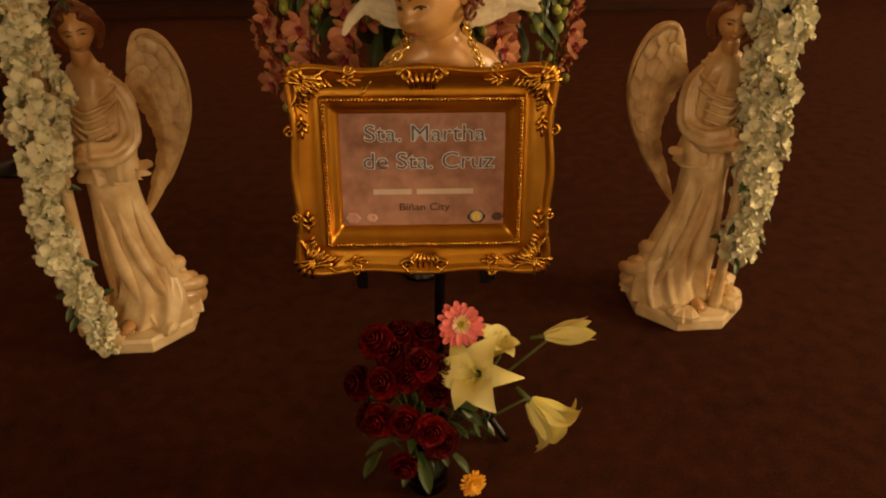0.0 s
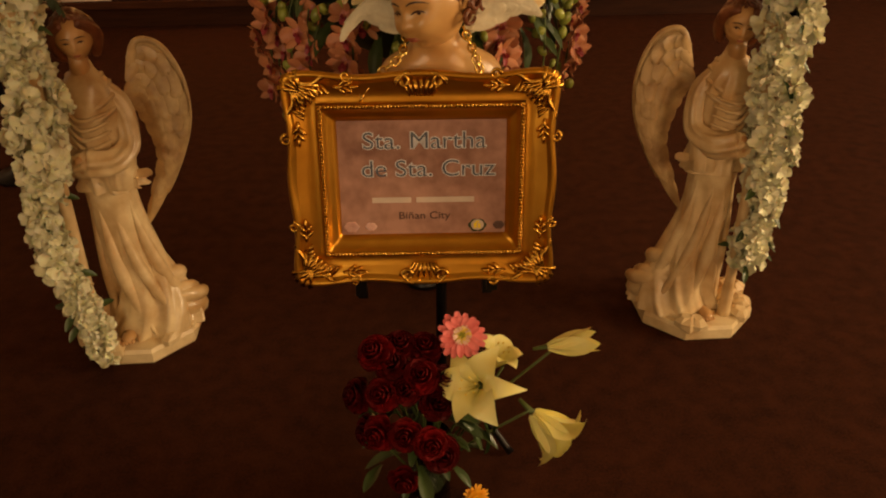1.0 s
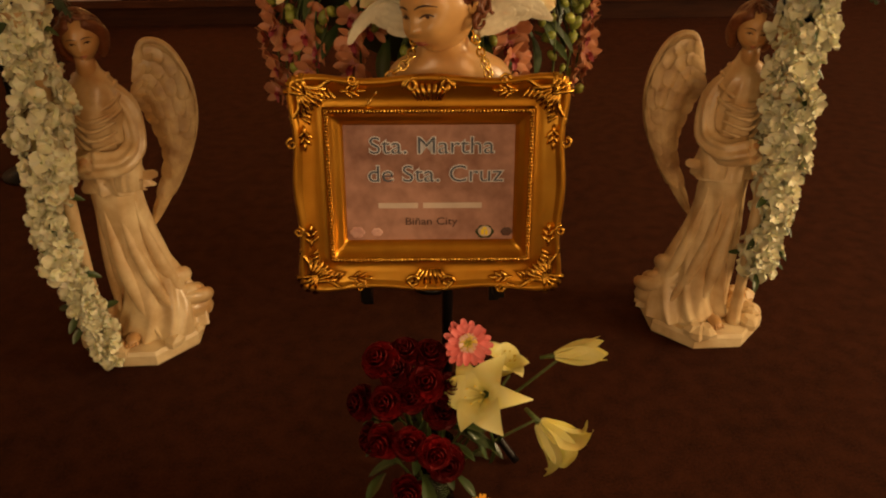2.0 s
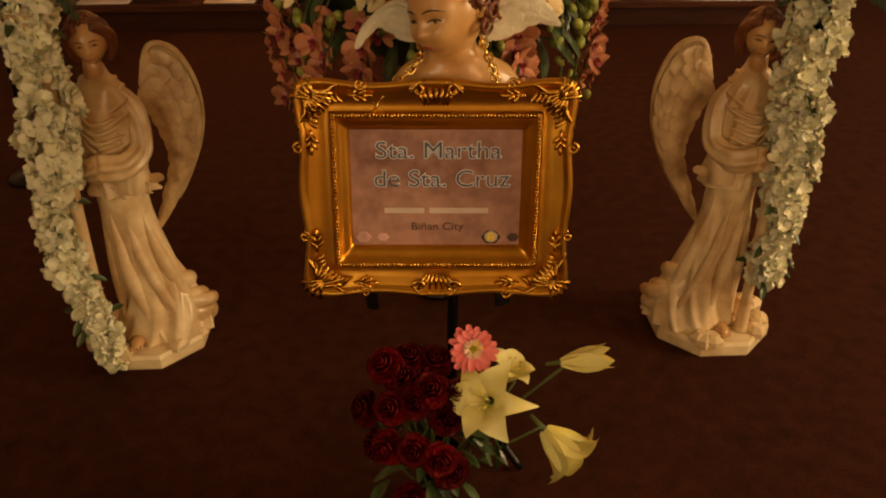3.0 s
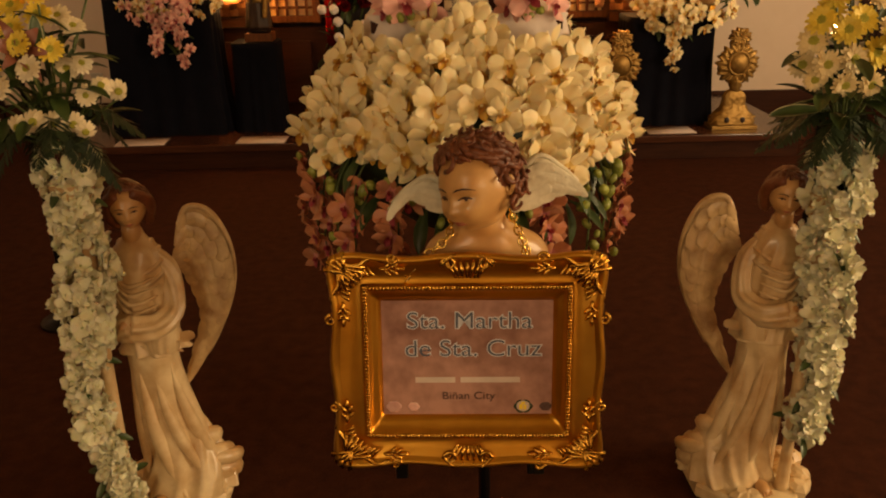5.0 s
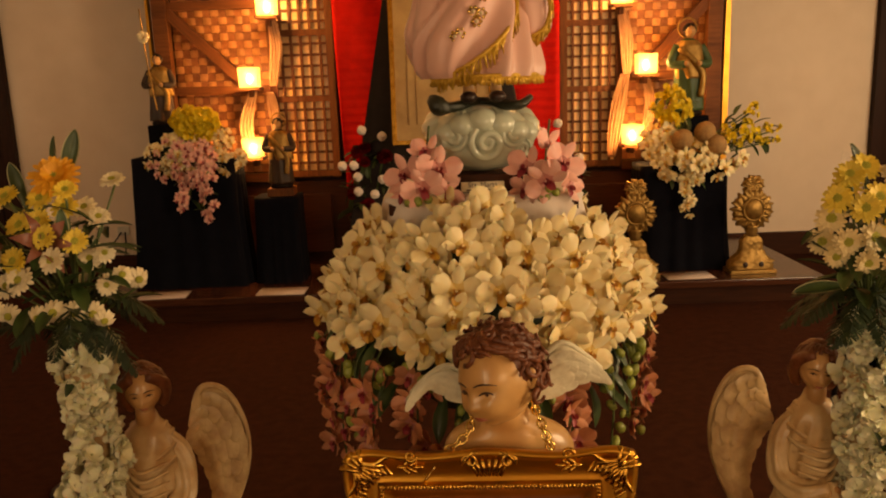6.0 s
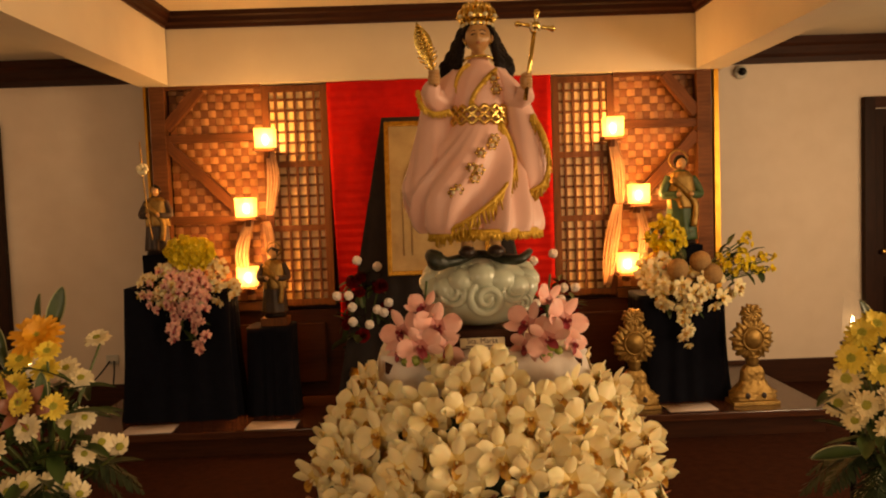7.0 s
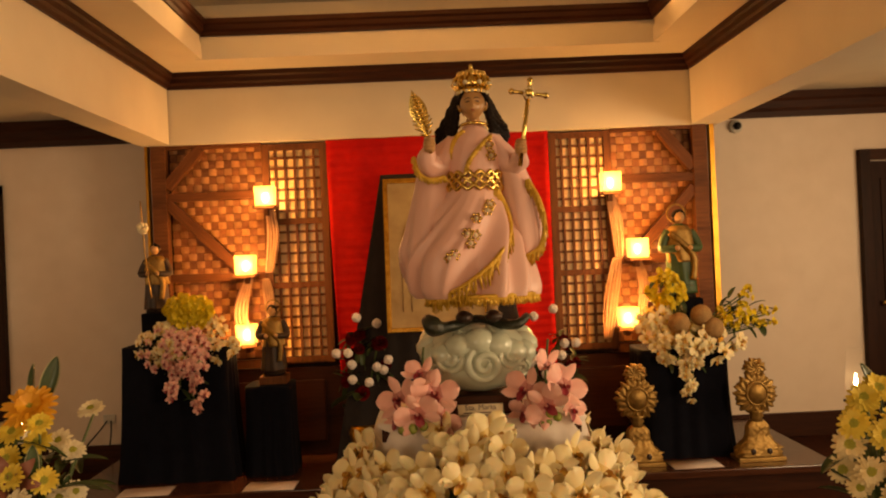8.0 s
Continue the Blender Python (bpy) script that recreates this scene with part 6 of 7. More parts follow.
# ---- cloud base and robed figure ----
SX, SY = -0.038, 1.68
base = thing("cloud_base", pose(SX, SY, 1.170), "pale green enamel cloud on a brown wooden plinth with nameplate", "pedestal")
b = bmesh.new()
box(b, (0, 0, 0.020), (0.17, 0.12, 0.040), 0, None, 0.006)
part("plinth", b, DARK_WOOD, base)
b = bmesh.new()
ball(b, (0, 0, 0.112), (0.118, 0.085, 0.072), 0, 36)
for s, cx, cz, r in ((1, 0.010, 0.105, 0.040), (-1, -0.062, 0.118, 0.030), (1, 0.066, 0.120, 0.028), (-1, 0.012, 0.155, 0.026), (1, -0.035, 0.160, 0.020), (-1, 0.085, 0.090, 0.02), (1, -0.09, 0.095, 0.02)):
    pts, rad = [], []
    for i in range(44):
        t = i / 43
        a = 1.2 + s * t * 1.9 * math.tau
        q = r * (1 - 0.88 * t)
        px, pz = cx + q * math.cos(a), cz + q * math.sin(a)
        inside = 1 - (px / 0.118) ** 2 - ((pz - 0.112) / 0.072) ** 2
        pts.append((px, -0.085 * math.sqrt(max(0.02, inside)) - 0.001, pz))
        rad.append(r * 0.24 * (1 - 0.35 * t) * (0.5 + 0.5 * min(1, t * 6)))
    tube(b, pts, rad, 10)
for i in range(16):
    a = math.tau * i / 16
    ball(b, (0.095 * math.cos(a), 0.065 * math.sin(a), 0.135 + 0.015 * math.sin(3 * a)), (0.034, 0.030, 0.028), 0, 12)
part("cloud", b, CLOUD, base, "pale green glossy cloud with carved swirls")
plate = solid("nameplate", (-0.002, -0.0625, 0.013), (0.092, 0.004, 0.021), MUM, base, "small ivory nameplate", 0.001)
writing("Sta. Marta", 0.0155, INK_DARK, Matrix.Translation((-0.002, -0.0652, 0.0125)) @ Matrix.Rotation(radians(90), 4, "X"), plate)
b = bmesh.new()
box(b, (-0.002, -0.0650, 0.0065), (0.07, 0.0006, 0.0022))
part("fine_print_bar", b, INK_DARK, plate)


def robed_figure():
    """The dressed figure, standing at the origin (feet at z = 0), about 0.54 high."""
    k = bmesh.new()
    for s in (-1, 1):
        ball(k, (s * 0.030 + 0.004, -0.045, 0.012), (0.019, 0.034, 0.013), 4, 12)
        tube(k, [(s * 0.030 + 0.004, -0.03, 0.01), (s * 0.028 + 0.004, -0.02, 0.07)], 0.012, 8, 1)
    # gown
    GOWN = [(0.052, 0.012, 0, 0.120, 0.085, 0.24), (0.075, 0.002, 0, 0.128, 0.088, 0.24), (0.135, -0.016, 0, 0.124, 0.085, 0.21), (0.20, -0.008, 0, 0.098, 0.072, 0.16), (0.265, 0.004, 0, 0.060, 0.052, 0.02), (0.290, 0.008, 0, 0.051, 0.045, 0.01),
            (0.315, 0.010, 0, 0.054, 0.045, 0.01), (0.350, 0.011, 0, 0.057, 0.043, 0.02), (0.380, 0.012, 0, 0.048, 0.035, 0.01), (0.400, 0.012, 0, 0.028, 0.025, 0), (0.414, 0.012, 0, 0.018, 0.018, 0)]
    drapery(k, GOWN, 144, 0, 2.1, 3.3, -4.0, 9)

    def on_gown(x, z, o=0.003):
        """The gown's front at x and z."""
        for a, b in zip(GOWN, GOWN[1:]):
            if a[0] <= z <= b[0] or b is GOWN[-1] or z < a[0]:
                t = max(0.0, min(1.0, (z - a[0]) / (b[0] - a[0])))
                cx, rx, ry = (a[i] + (b[i] - a[i]) * t for i in (1, 3, 4))
                return (x, -ry * 1.05 * math.sqrt(max(0.05, 1 - ((x - cx) / rx) ** 2)) - o, z)

    # cape swelling out on one side, wide sleeves
    drapery(k, [(0.085, -0.070, 0.012, 0.050, 0.05, 0.28), (0.14, -0.092, 0.012, 0.056, 0.05, 0.28), (0.20, -0.086, 0.012, 0.050, 0.046, 0.22), (0.28, -0.078, 0.012, 0.040, 0.038, 0.04), (0.345, -0.066, 0.01, 0.034, 0.03, 0.02), (0.388, -0.030, 0.005, 0.016, 0.02, 0)], 64, 0, 1.5, 6.2, 2)
    drapery(k, [(0.125, 0.112, 0.0, 0.024, 0.026, 0.25), (0.16, 0.116, 0.0, 0.035, 0.032, 0.25), (0.24, 0.109, 0, 0.037, 0.033, 0.18), (0.30, 0.096, 0, 0.029, 0.029, 0.05), (0.35, 0.076, 0, 0.026, 0.028, 0.02), (0.390, 0.048, 0, 0.014, 0.02, 0)], 64, 0, 1.5, 8.4, 2)
    tube(k, bend([(-0.026, 0.0, 0.380), (-0.062, -0.01, 0.325), (-0.088, -0.035, 0.335), (-0.084, -0.05, 0.356)], 5), [0.020, 0.021, 0.022, 0.023, 0.024, 0.024, 0.024, 0.024, 0.023, 0.022, 0.021, 0.020, 0.018, 0.017, 0.015, 0.013], 18, 0, 1.0, 5, 0.08)
    tube(k, bend([(0.050, 0.0, 0.380), (0.084, -0.01, 0.325), (0.102, -0.03, 0.328), (0.103, -0.05, 0.342)], 5), [0.019, 0.020, 0.021, 0.022, 0.022, 0.023, 0.023, 0.022, 0.021, 0.02, 0.02, 0.019, 0.018, 0.016, 0.014, 0.013], 18, 0, 1.0, 5, 0.08)
    # hands
    for x, z in ((-0.082, 0.366), (0.104, 0.354)):
        ball(k, (x, -0.055, z), (0.013, 0.014, 0.019), 1, 12)
        for j in range(4):
            tube(k, [(x - 0.010, -0.062, z - 0.010 + 0.007 * j), (x + 0.010, -0.068, z - 0.010 + 0.007 * j)], 0.0042, 6, 1)
    # gold belt and trims
    for z, r, q in ((0.278, 0.059, 0.052), (0.288, 0.056, 0.050), (0.298, 0.056, 0.049), (0.306, 0.057, 0.050)):
        tube(k, [(0.009 + r * math.cos(t), q * math.sin(t), z + 0.0045 * math.sin(t * 15 + z * 320)) for t in (math.tau * j / 110 for j in range(111))], 0.0048, 6, 2)

    def fringe(line, drop, seed):
        g = random.Random(seed)
        line = bend(line, 9)
        tube(k, line, 0.0050, 6, 3)
        for p in line:
            for j in range(3):
                d = Vector((g.uniform(-0.006, 0.006), g.uniform(-0.006, 0.002), -drop * g.uniform(0.6, 1.1)))
                tube(k, [p + Vector((g.uniform(-0.003, 0.003), -0.002, 0)), p + d], [0.0028, 0.0016], 4, 3)

    # front edge of the robe from belt to hem, and the hem
    fringe([on_gown(*q) for q in ((0.050, 0.282), (0.076, 0.220), (0.072, 0.170), (0.028, 0.116), (-0.040, 0.070), (-0.090, 0.056))], 0.034, 1)
    for a0, a1 in ((-160, -95), (-95, -12)):
        fringe([(0.012 + 0.121 * math.cos(radians(a)), 0.088 * math.sin(radians(a)), 0.054) for a in (a0 + (a1 - a0) * j / 6 for j in range(7))], 0.018, 2 + a0)
    fringe([(0.118, -0.030, 0.290), (0.140, -0.036, 0.245), (0.150, -0.030, 0.195), (0.138, -0.030, 0.150), (0.106, -0.030, 0.130)], 0.026, 7)
    fringe([(-0.116, -0.030, 0.345), (-0.108, -0.045, 0.312), (-0.085, -0.050, 0.296), (-0.052, -0.050, 0.300)], 0.010, 8)
    fringe([on_gown(*q) for q in ((0.050, 0.388), (0.028, 0.368), (0.000, 0.335), (-0.010, 0.312))], 0.006, 11)
    fringe([on_gown(*q) for q in ((-0.010, 0.398), (-0.030, 0.378), (-0.040, 0.345))], 0.006, 12)
    tube(k, [(0.012 + 0.030 * math.cos(t), -0.006 + 0.032 * math.sin(t), 0.407 - 0.004 * math.sin(t)) for t in (math.pi + math.pi * j / 14 for j in range(15))], 0.0035, 6, 2)
    # jewelled flowers on the gown
    for x, z in ((-0.076, 0.104), (-0.052, 0.134), (-0.042, 0.140), (-0.008, 0.162), (0.002, 0.178), (-0.014, 0.182), (0.006, 0.212), (0.036, 0.240), (0.030, 0.228), (0.040, 0.365), (0.044, 0.342)):
        x, y, z = on_gown(x, z, 0.0)
        for j in range(6):
            a = j * 1.05
            ball(k, (x + 0.0085 * math.cos(a), y - 0.004, z + 0.0085 * math.sin(a)), 0.0044, 2, 6)
        ball(k, (x, y - 0.006, z), 0.004, 8, 6)
    # head and hair
    tube(k, [(0.012, 0, 0.40), (0.012, -0.002, 0.43)], [0.016, 0.014], 10, 1)
    P, rot = head(k, (0.012, -0.012, 0.452), 0.033, 1, 5, radians(-4), radians(-4), 0.0, 6, 7, 0.8)
    ball(k, P(0, 0.34, 0.26), (1.0 * 0.031, 0.95 * 0.031, 0.96 * 0.031), 5, 20, rot, 0.10, 90)
    waves(k, P, 0.032, 5, 30, 5, 1.9, 0.55, 1.06, 0.10, 0.25)
    g = random.Random(9)
    for i in range(76):
        s = -1 if i % 2 else 1
        t = g.random()
        pts = bend([(0.012 + s * (0.016 + 0.012 * t), 0.004 + 0.022 * t, 0.482), (0.012 + s * (0.030 + 0.012 * t), 0.004 + 0.022 * t, 0.455), (0.012 + s * (0.036 + 0.022 * t), 0.002 + 0.022 * t, 0.425), (0.012 + s * (0.040 + 0.034 * t), -0.002 + 0.022 * t, 0.400), (0.012 + s * (0.034 + 0.038 * t), -0.002 + 0.02 * t, 0.376 + 0.02 * g.random())], 4)
        tube(k, pts, [0.0080 + 0.0025 * math.sin(j * 2.0 + i) for j in range(len(pts))], 6, 5)
    for s in (-1, 1):
        ball(k, P(0.80 * s, -0.25, -0.35), 0.0035, 2, 8)
    # crown: a jewelled band, a swelling open cap of scrolls, and a finial
    cx, cz = 0.012, 0.474
    lathe(k, [(0.0285, 0), (0.0310, 0.002), (0.0315, 0.009), (0.0300, 0.011)], (cx, -0.002, cz), 32, 2)
    for i in range(16):
        a = math.tau * i / 16
        ca, sa = math.cos(a), math.sin(a)
        tube(k, bend([(cx + 0.031 * ca, -0.002 + 0.031 * sa, cz + 0.009), (cx + 0.039 * ca, -0.002 + 0.039 * sa, cz + 0.022), (cx + 0.034 * ca, -0.002 + 0.034 * sa, cz + 0.036), (cx + 0.012 * ca, -0.002 + 0.012 * sa, cz + 0.046)], 4), 0.0030, 6, 2)
        ball(k, (cx + 0.039 * ca, -0.002 + 0.039 * sa, cz + 0.022), 0.0046, 8 if i % 2 else 2, 8)
        ball(k, (cx + 0.032 * ca, -0.002 + 0.032 * sa, cz + 0.005), 0.0034, 8, 6)
        ball(k, (cx + 0.026 * ca, -0.002 + 0.026 * sa, cz + 0.042), (0.0055, 0.0055, 0.0075), 2, 8)
    lathe(k, [(0.029, 0.010), (0.035, 0.022), (0.030, 0.034), (0.010, 0.044)], (cx, -0.002, cz), 24, 2)
    ball(k, (cx, -0.002, cz + 0.050), (0.008, 0.008, 0.007), 2, 10)
    ball(k, (cx, -0.002, cz + 0.060), (0.0045, 0.0045, 0.007), 2, 8)
    # golden palm
    tip, root = Vector((-0.114, -0.060, 0.478)), Vector((-0.084, -0.062, 0.378))
    along = (tip - root).normalized()
    blade = Matrix((along, Vector((0, -1, 0)).cross(along), Vector((0, -1, 0)))).transposed().to_4x4()
    blade.translation = root
    petal(k, blade, (tip - root).length, 0.036, -0.05, 0.0, 2, 1.7, 12, 5)
    tube(k, [root - Vector((-0.004, 0, 0.03)), root, tip], [0.003, 0.003, 0.0015], 6, 2)
    for i in range(11):
        t = (i + 0.6) / 12
        p = root.lerp(tip, t)
        w = 0.024 * (1 - t) ** 0.75 * min(1.0, 0.35 + 4 * t)
        for s in (-1, 1):
            side = Vector((along.z, 0, -along.x)) * s
            q = p + side * w + along * w * 0.75
            tube(k, [p, p.lerp(q, 0.6) + Vector((0, -0.003, 0)), q], [0.0020, 0.0030, 0.0012], 6, 2)
    # golden sceptre with a cross head
    a, c = Vector((0.100, -0.064, 0.315)), Vector((0.124, -0.062, 0.462))
    tube(k, [a, c], 0.0046, 8, 2)
    ball(k, c, 0.0125, 2, 14, None, 0.3, 260)
    for i in range(9):
        ball(k, c + Vector((0.010 * math.cos(i * 0.7), -0.008, 0.010 * math.sin(i * 0.7))), 0.003, 8, 6)
    up = (c - a).normalized()
    side = Vector((up.z, 0, -up.x))
    for d, l in ((side, 0.036), (-side, 0.036), (up, 0.028)):
        tube(k, [c, c + d * l * 0.75, c + d * l * 0.9, c + d * l], [0.0046, 0.0040, 0.0052, 0.0075], 10, 2)
        ball(k, c + d * l, 0.0060, 2, 8)
    return part("robed_statue", k, [ROBE_PINK, SKIN, BRIGHT_GOLD, FRINGE, SHOE, BLACK_HAIR, EYE, LIP, MUM], None, "", pose(SX, SY, 1.358))


ob = robed_figure()
tagged(ob, "crowned statue in pink satin robe with gold fringe and sceptre", "statue")
b = bmesh.new()
coil = bend([(SX - 0.105, SY - 0.035, 1.372), (SX - 0.085, SY - 0.060, 1.352), (SX - 0.045, SY - 0.030, 1.352), (SX, SY + 0.01, 1.358), (SX + 0.045, SY - 0.025, 1.352), (SX + 0.080, SY - 0.060, 1.352), (SX + 0.105, SY - 0.03, 1.366)], 6)
tube(b, coil, [0.006 + 0.006 * math.sin(math.pi * (i + 2) / 40) + 0.010 * (i < 9) * math.sin(i / 9 * math.pi) for i in range(len(coil))], 14, 0, 1.0, 6, 0.08)
ob = part("coiled_form", b, [DRAGON])
tagged(ob, "dark green scaly coiled form at the statue's feet", "ornament")


# ---- on the platform: draped plinths, figures, flowers ----
FZ = 0.155


def draped_plinth(x, y, w, d, h, label, seed):
    t = thing("draped_plinth", pose(x, y, FZ), label, "plinth", "cloth-draped plinths on the platform")
    k = bmesh.new()
    rows = []
    for i in range(16):
        s = i / 15
        z = h * (1 - s)
        row = []
        for j in range(112):
            a = math.tau * j / 112
            q = 1 / (abs(math.cos(a)) ** 8 + abs(math.sin(a)) ** 8) ** 0.125
            f = 1 + (0.012 + 0.05 * s) * math.sin(a * 15 + seed + 0.5 * math.sin(a * 4)) * min(1, s * 4) + 0.10 * s ** 3
            row.append((w / 2 * q * f * math.cos(a), d / 2 * q * f * math.sin(a), max(0.002, z)))
        rows.append(row)
    top = [[(w / 2 * u * math.cos(a) / (abs(math.cos(a)) ** 8 + abs(math.sin(a)) ** 8) ** 0.125, d / 2 * u * math.sin(a) / (abs(math.cos(a)) ** 8 + abs(math.sin(a)) ** 8) ** 0.125, h + 0.004 * (1 - u)) for a in (math.tau * j / 112 for j in range(112))] for u in (0.02, 0.5, 0.93)]
    quadmesh(k, top + rows, caps=False)
    bmesh.ops.recalc_face_normals(k, faces=k.faces)
    part("cloth", k, NAVY, t, "dark navy cloth in vertical folds")
    k = bmesh.new()
    box(k, (0, 0, h / 2 - 0.01), (w * 0.88, d * 0.88, h - 0.02))
    part("box", k, DARK_WOOD_UP, t)


draped_plinth(-1.74, 5.12, 0.66, 0.34, 0.84, "tall wide plinth draped in dark navy cloth", 1)
draped_plinth(-1.18, 5.14, 0.29, 0.28, 0.56, "small plinth draped in dark navy cloth", 2)
draped_plinth(1.45, 5.14, 0.56, 0.36, 0.68, "wide plinth draped in dark navy cloth", 3)


def far_figure(name, x, y, z, h, robe, trim, label, staff=False):
    k = bmesh.new()
    u = h / 0.5
    lathe(k, [(0.075 * u, 0), (0.078 * u, 0.02 * u), (0.065 * u, 0.035 * u)], n=20, mat=3)
    fluted(k, [(0.03 * u, 0, 0, 0.085 * u, 0.07 * u, 0.08), (0.15 * u, 0, 0, 0.075 * u, 0.06 * u, 0.07), (0.28 * u, 0, 0, 0.07 * u, 0.055 * u, 0.05), (0.36 * u, 0, 0, 0.075 * u, 0.05 * u, 0.03), (0.395 * u, 0, 0, 0.05 * u, 0.04 * u, 0), (0.41 * u, 0, 0, 0.02 * u, 0.02 * u, 0)], 44, 0, 8, 0, 6, 9)
    for s in (-1, 1):
        tube(k, bend([(s * 0.06 * u, 0, 0.37 * u), (s * 0.10 * u, -0.02 * u, 0.28 * u), (s * 0.04 * u, -0.070 * u, 0.275 * u)], 5), [0.026 * u - 0.0006 * u * q for q in range(11)], 10, 0)
        ball(k, (s * 0.035 * u, -0.080 * u, 0.277 * u), 0.015 * u, 2, 10)
    fluted(k, [(0.20 * u, 0.01 * u, -0.004 * u, 0.078 * u, 0.062 * u, 0.10), (0.30 * u, 0, -0.004 * u, 0.076 * u, 0.060 * u, 0.06), (0.375 * u, 0, -0.002 * u, 0.070 * u, 0.050 * u, 0.03), (0.40 * u, 0, 0, 0.045 * u, 0.038 * u, 0)], 40, 1, 5, 0, 5, 14)
    tube(k, bend([(-0.06 * u, -0.035 * u, 0.36 * u), (0.0, -0.06 * u, 0.30 * u), (0.06 * u, -0.055 * u, 0.22 * u), (0.05 * u, -0.06 * u, 0.10 * u)], 5), [0.018 * u] * 16, 8, 1)
    P, rot = head(k, (0, -0.01 * u, 0.445 * u), 0.038 * u, 2, 3)
    ball(k, P(0, 0.2, 0.2), 0.038 * u * 0.98, 3, 14, rot, 0.15, 60)
    if not staff:
        tube(k, [(0.05 * u * math.cos(t), 0.035 * u, 0.468 * u + 0.05 * u * math.sin(t)) for t in (math.tau * j / 24 for j in range(25))], 0.006 * u, 6, 1)
    if staff:
        tube(k, bend([(0.00, -0.10, 0.10), (-0.035 * u, -0.09, 0.35), (-0.06 * u, -0.08, 0.72)], 5), 0.005, 6, 1)
        for i in range(7):
            a = i * 0.9
            ball(k, (-0.045 * u + 0.022 * math.cos(a), -0.095 + 0.01 * math.sin(2 * a), 0.545 + 0.022 * math.sin(a)), (0.018, 0.012, 0.018), 4, 8)
    return tagged(part(name, k, [robe, trim, SKIN, BLACK_HAIR, MUM], None, "", pose(x, y, z)), label, "statue")


far_figure("friar_statue", -1.89, 5.16, FZ + 0.84 + 0.20, 0.46, BROWN_ROBE, ANTIQUE_GILT, "small brown-robed figure holding a flowering staff", True)
solid_base = solid("statue_riser", (-1.89, 5.16, FZ + 0.945), (0.16, 0.16, 0.196), NAVY)
tagged(solid_base, "small dark block raising the brown-robed figure", "riser")
far_figure("dark_statue", -1.15, 5.12, FZ + 0.56 + 0.055, 0.46, BROWN_ROBE, ANTIQUE_GILT, "dark gilded figure on a small wooden base")
ob = solid("statue_riser", (-1.15, 5.12, FZ + 0.589), (0.17, 0.14, 0.050), POST_WOOD)
tagged(ob, "small wooden base under the dark gilded figure", "riser")
far_figure("green_statue", 1.52, 5.22, FZ + 0.68 + 0.30, 0.60, GREEN_ROBE, ANTIQUE_GILT, "figure in a green robe with a gold mantle")
ob = solid("statue_riser", (1.52, 5.22, FZ + 0.834), (0.22, 0.20, 0.296), NAVY)
tagged(ob, "dark block raising the green-robed figure among flowers", "riser")


def cascade(name, x, y, z, label, blooms, leaves, seed, group):
    d = thing(name, pose(x, y, z), label, "flowers", group)
    g = random.Random(seed)
    spots = []
    for mesh, count, (cx, cy, cz), (rx, ry, rz), s in blooms:
        for i in range(count):
            u = Vector((g.gauss(0, 1), g.gauss(0, 1) - 0.5, g.gauss(0, 1))).normalized() * g.uniform(0.7, 1.0)
            p = (cx + rx * u.x, cy + ry * u.y, cz + rz * u.z)
            bloom(mesh, p, (u.x * 0.8 + g.uniform(-0.3, 0.3), -1.0, u.z * 0.6 + g.uniform(-0.3, 0.3)), d, g.uniform(-1, 1), s * g.uniform(0.8, 1.15), g)
            spots.append(p)
    stems([((g.uniform(-0.04, 0.04), 0.02, -0.02), q) for q in spots[::3]], d, 0.003)
    for i in range(leaves):
        a = g.uniform(0, math.tau)
        c = g.choice(spots)
        part("leaf", LEAF_M, None, d, "", Matrix.Translation((c[0] * 0.85, c[1] * 0.6 + 0.03, c[2])) @ Matrix.Rotation(a, 4, "Z") @ Matrix.Rotation(g.uniform(-0.8, 0.9), 4, "Y") @ Matrix.Scale(1.2, 4))
    return d


ARR = "arrangements on the platform"
cascade("flower_arrangement", -1.66, 5.03, 1.0, "cascading arrangement of white and pink orchids under yellow blooms",
        [(SPRAY, 110, (0.04, -0.08, 0.21), (0.15, 0.08, 0.09), 1.3), (FAR_ORCHID, 84, (-0.06, -0.06, 0.01), (0.27, 0.12, 0.16), 0.62), (FAR_PINK, 30, (-0.10, -0.12, -0.02), (0.17, 0.07, 0.14), 0.6), (FAR_PINK, 46, (0.03, -0.15, -0.05), (0.14, 0.06, 0.17), 0.75), (FAR_PINK, 12, (-0.06, -0.15, -0.26), (0.05, 0.03, 0.10), 0.65),
         (FAR_PINK, 12, (0.10, -0.15, -0.28), (0.045, 0.03, 0.12), 0.65), (FAR_ORCHID, 34, (0.20, -0.06, 0.02), (0.12, 0.08, 0.15), 0.62)], 50, 51, ARR)
cascade("flower_arrangement", 1.50, 5.02, 0.84, "arrangement of white orchids, yellow sprays and coconut-fibre balls",
        [(FAR_ORCHID, 52, (-0.02, -0.10, 0.02), (0.34, 0.10, 0.13), 0.95), (SPRAY, 55, (-0.14, 0.0, 0.36), (0.12, 0.08, 0.13), 1.1), (SPRAY, 40, (0.28, -0.02, 0.18), (0.14, 0.07, 0.07), 0.9), (SPRAY, 16, (0.36, -0.02, 0.31), (0.05, 0.03, 0.08), 0.75), (SPRAY, 14, (0.48, -0.03, 0.21), (0.07, 0.03, 0.03), 0.7), (SPRAY, 14, (0.46, -0.03, 0.14), (0.09, 0.03, 0.025), 0.7), (FAR_ORCHID, 16, (-0.24, -0.02, 0.18), (0.13, 0.06, 0.09), 0.9), (FAR_ORCHID, 8, (-0.06, -0.14, -0.20), (0.03, 0.02, 0.13), 0.7)], 60, 52, ARR)
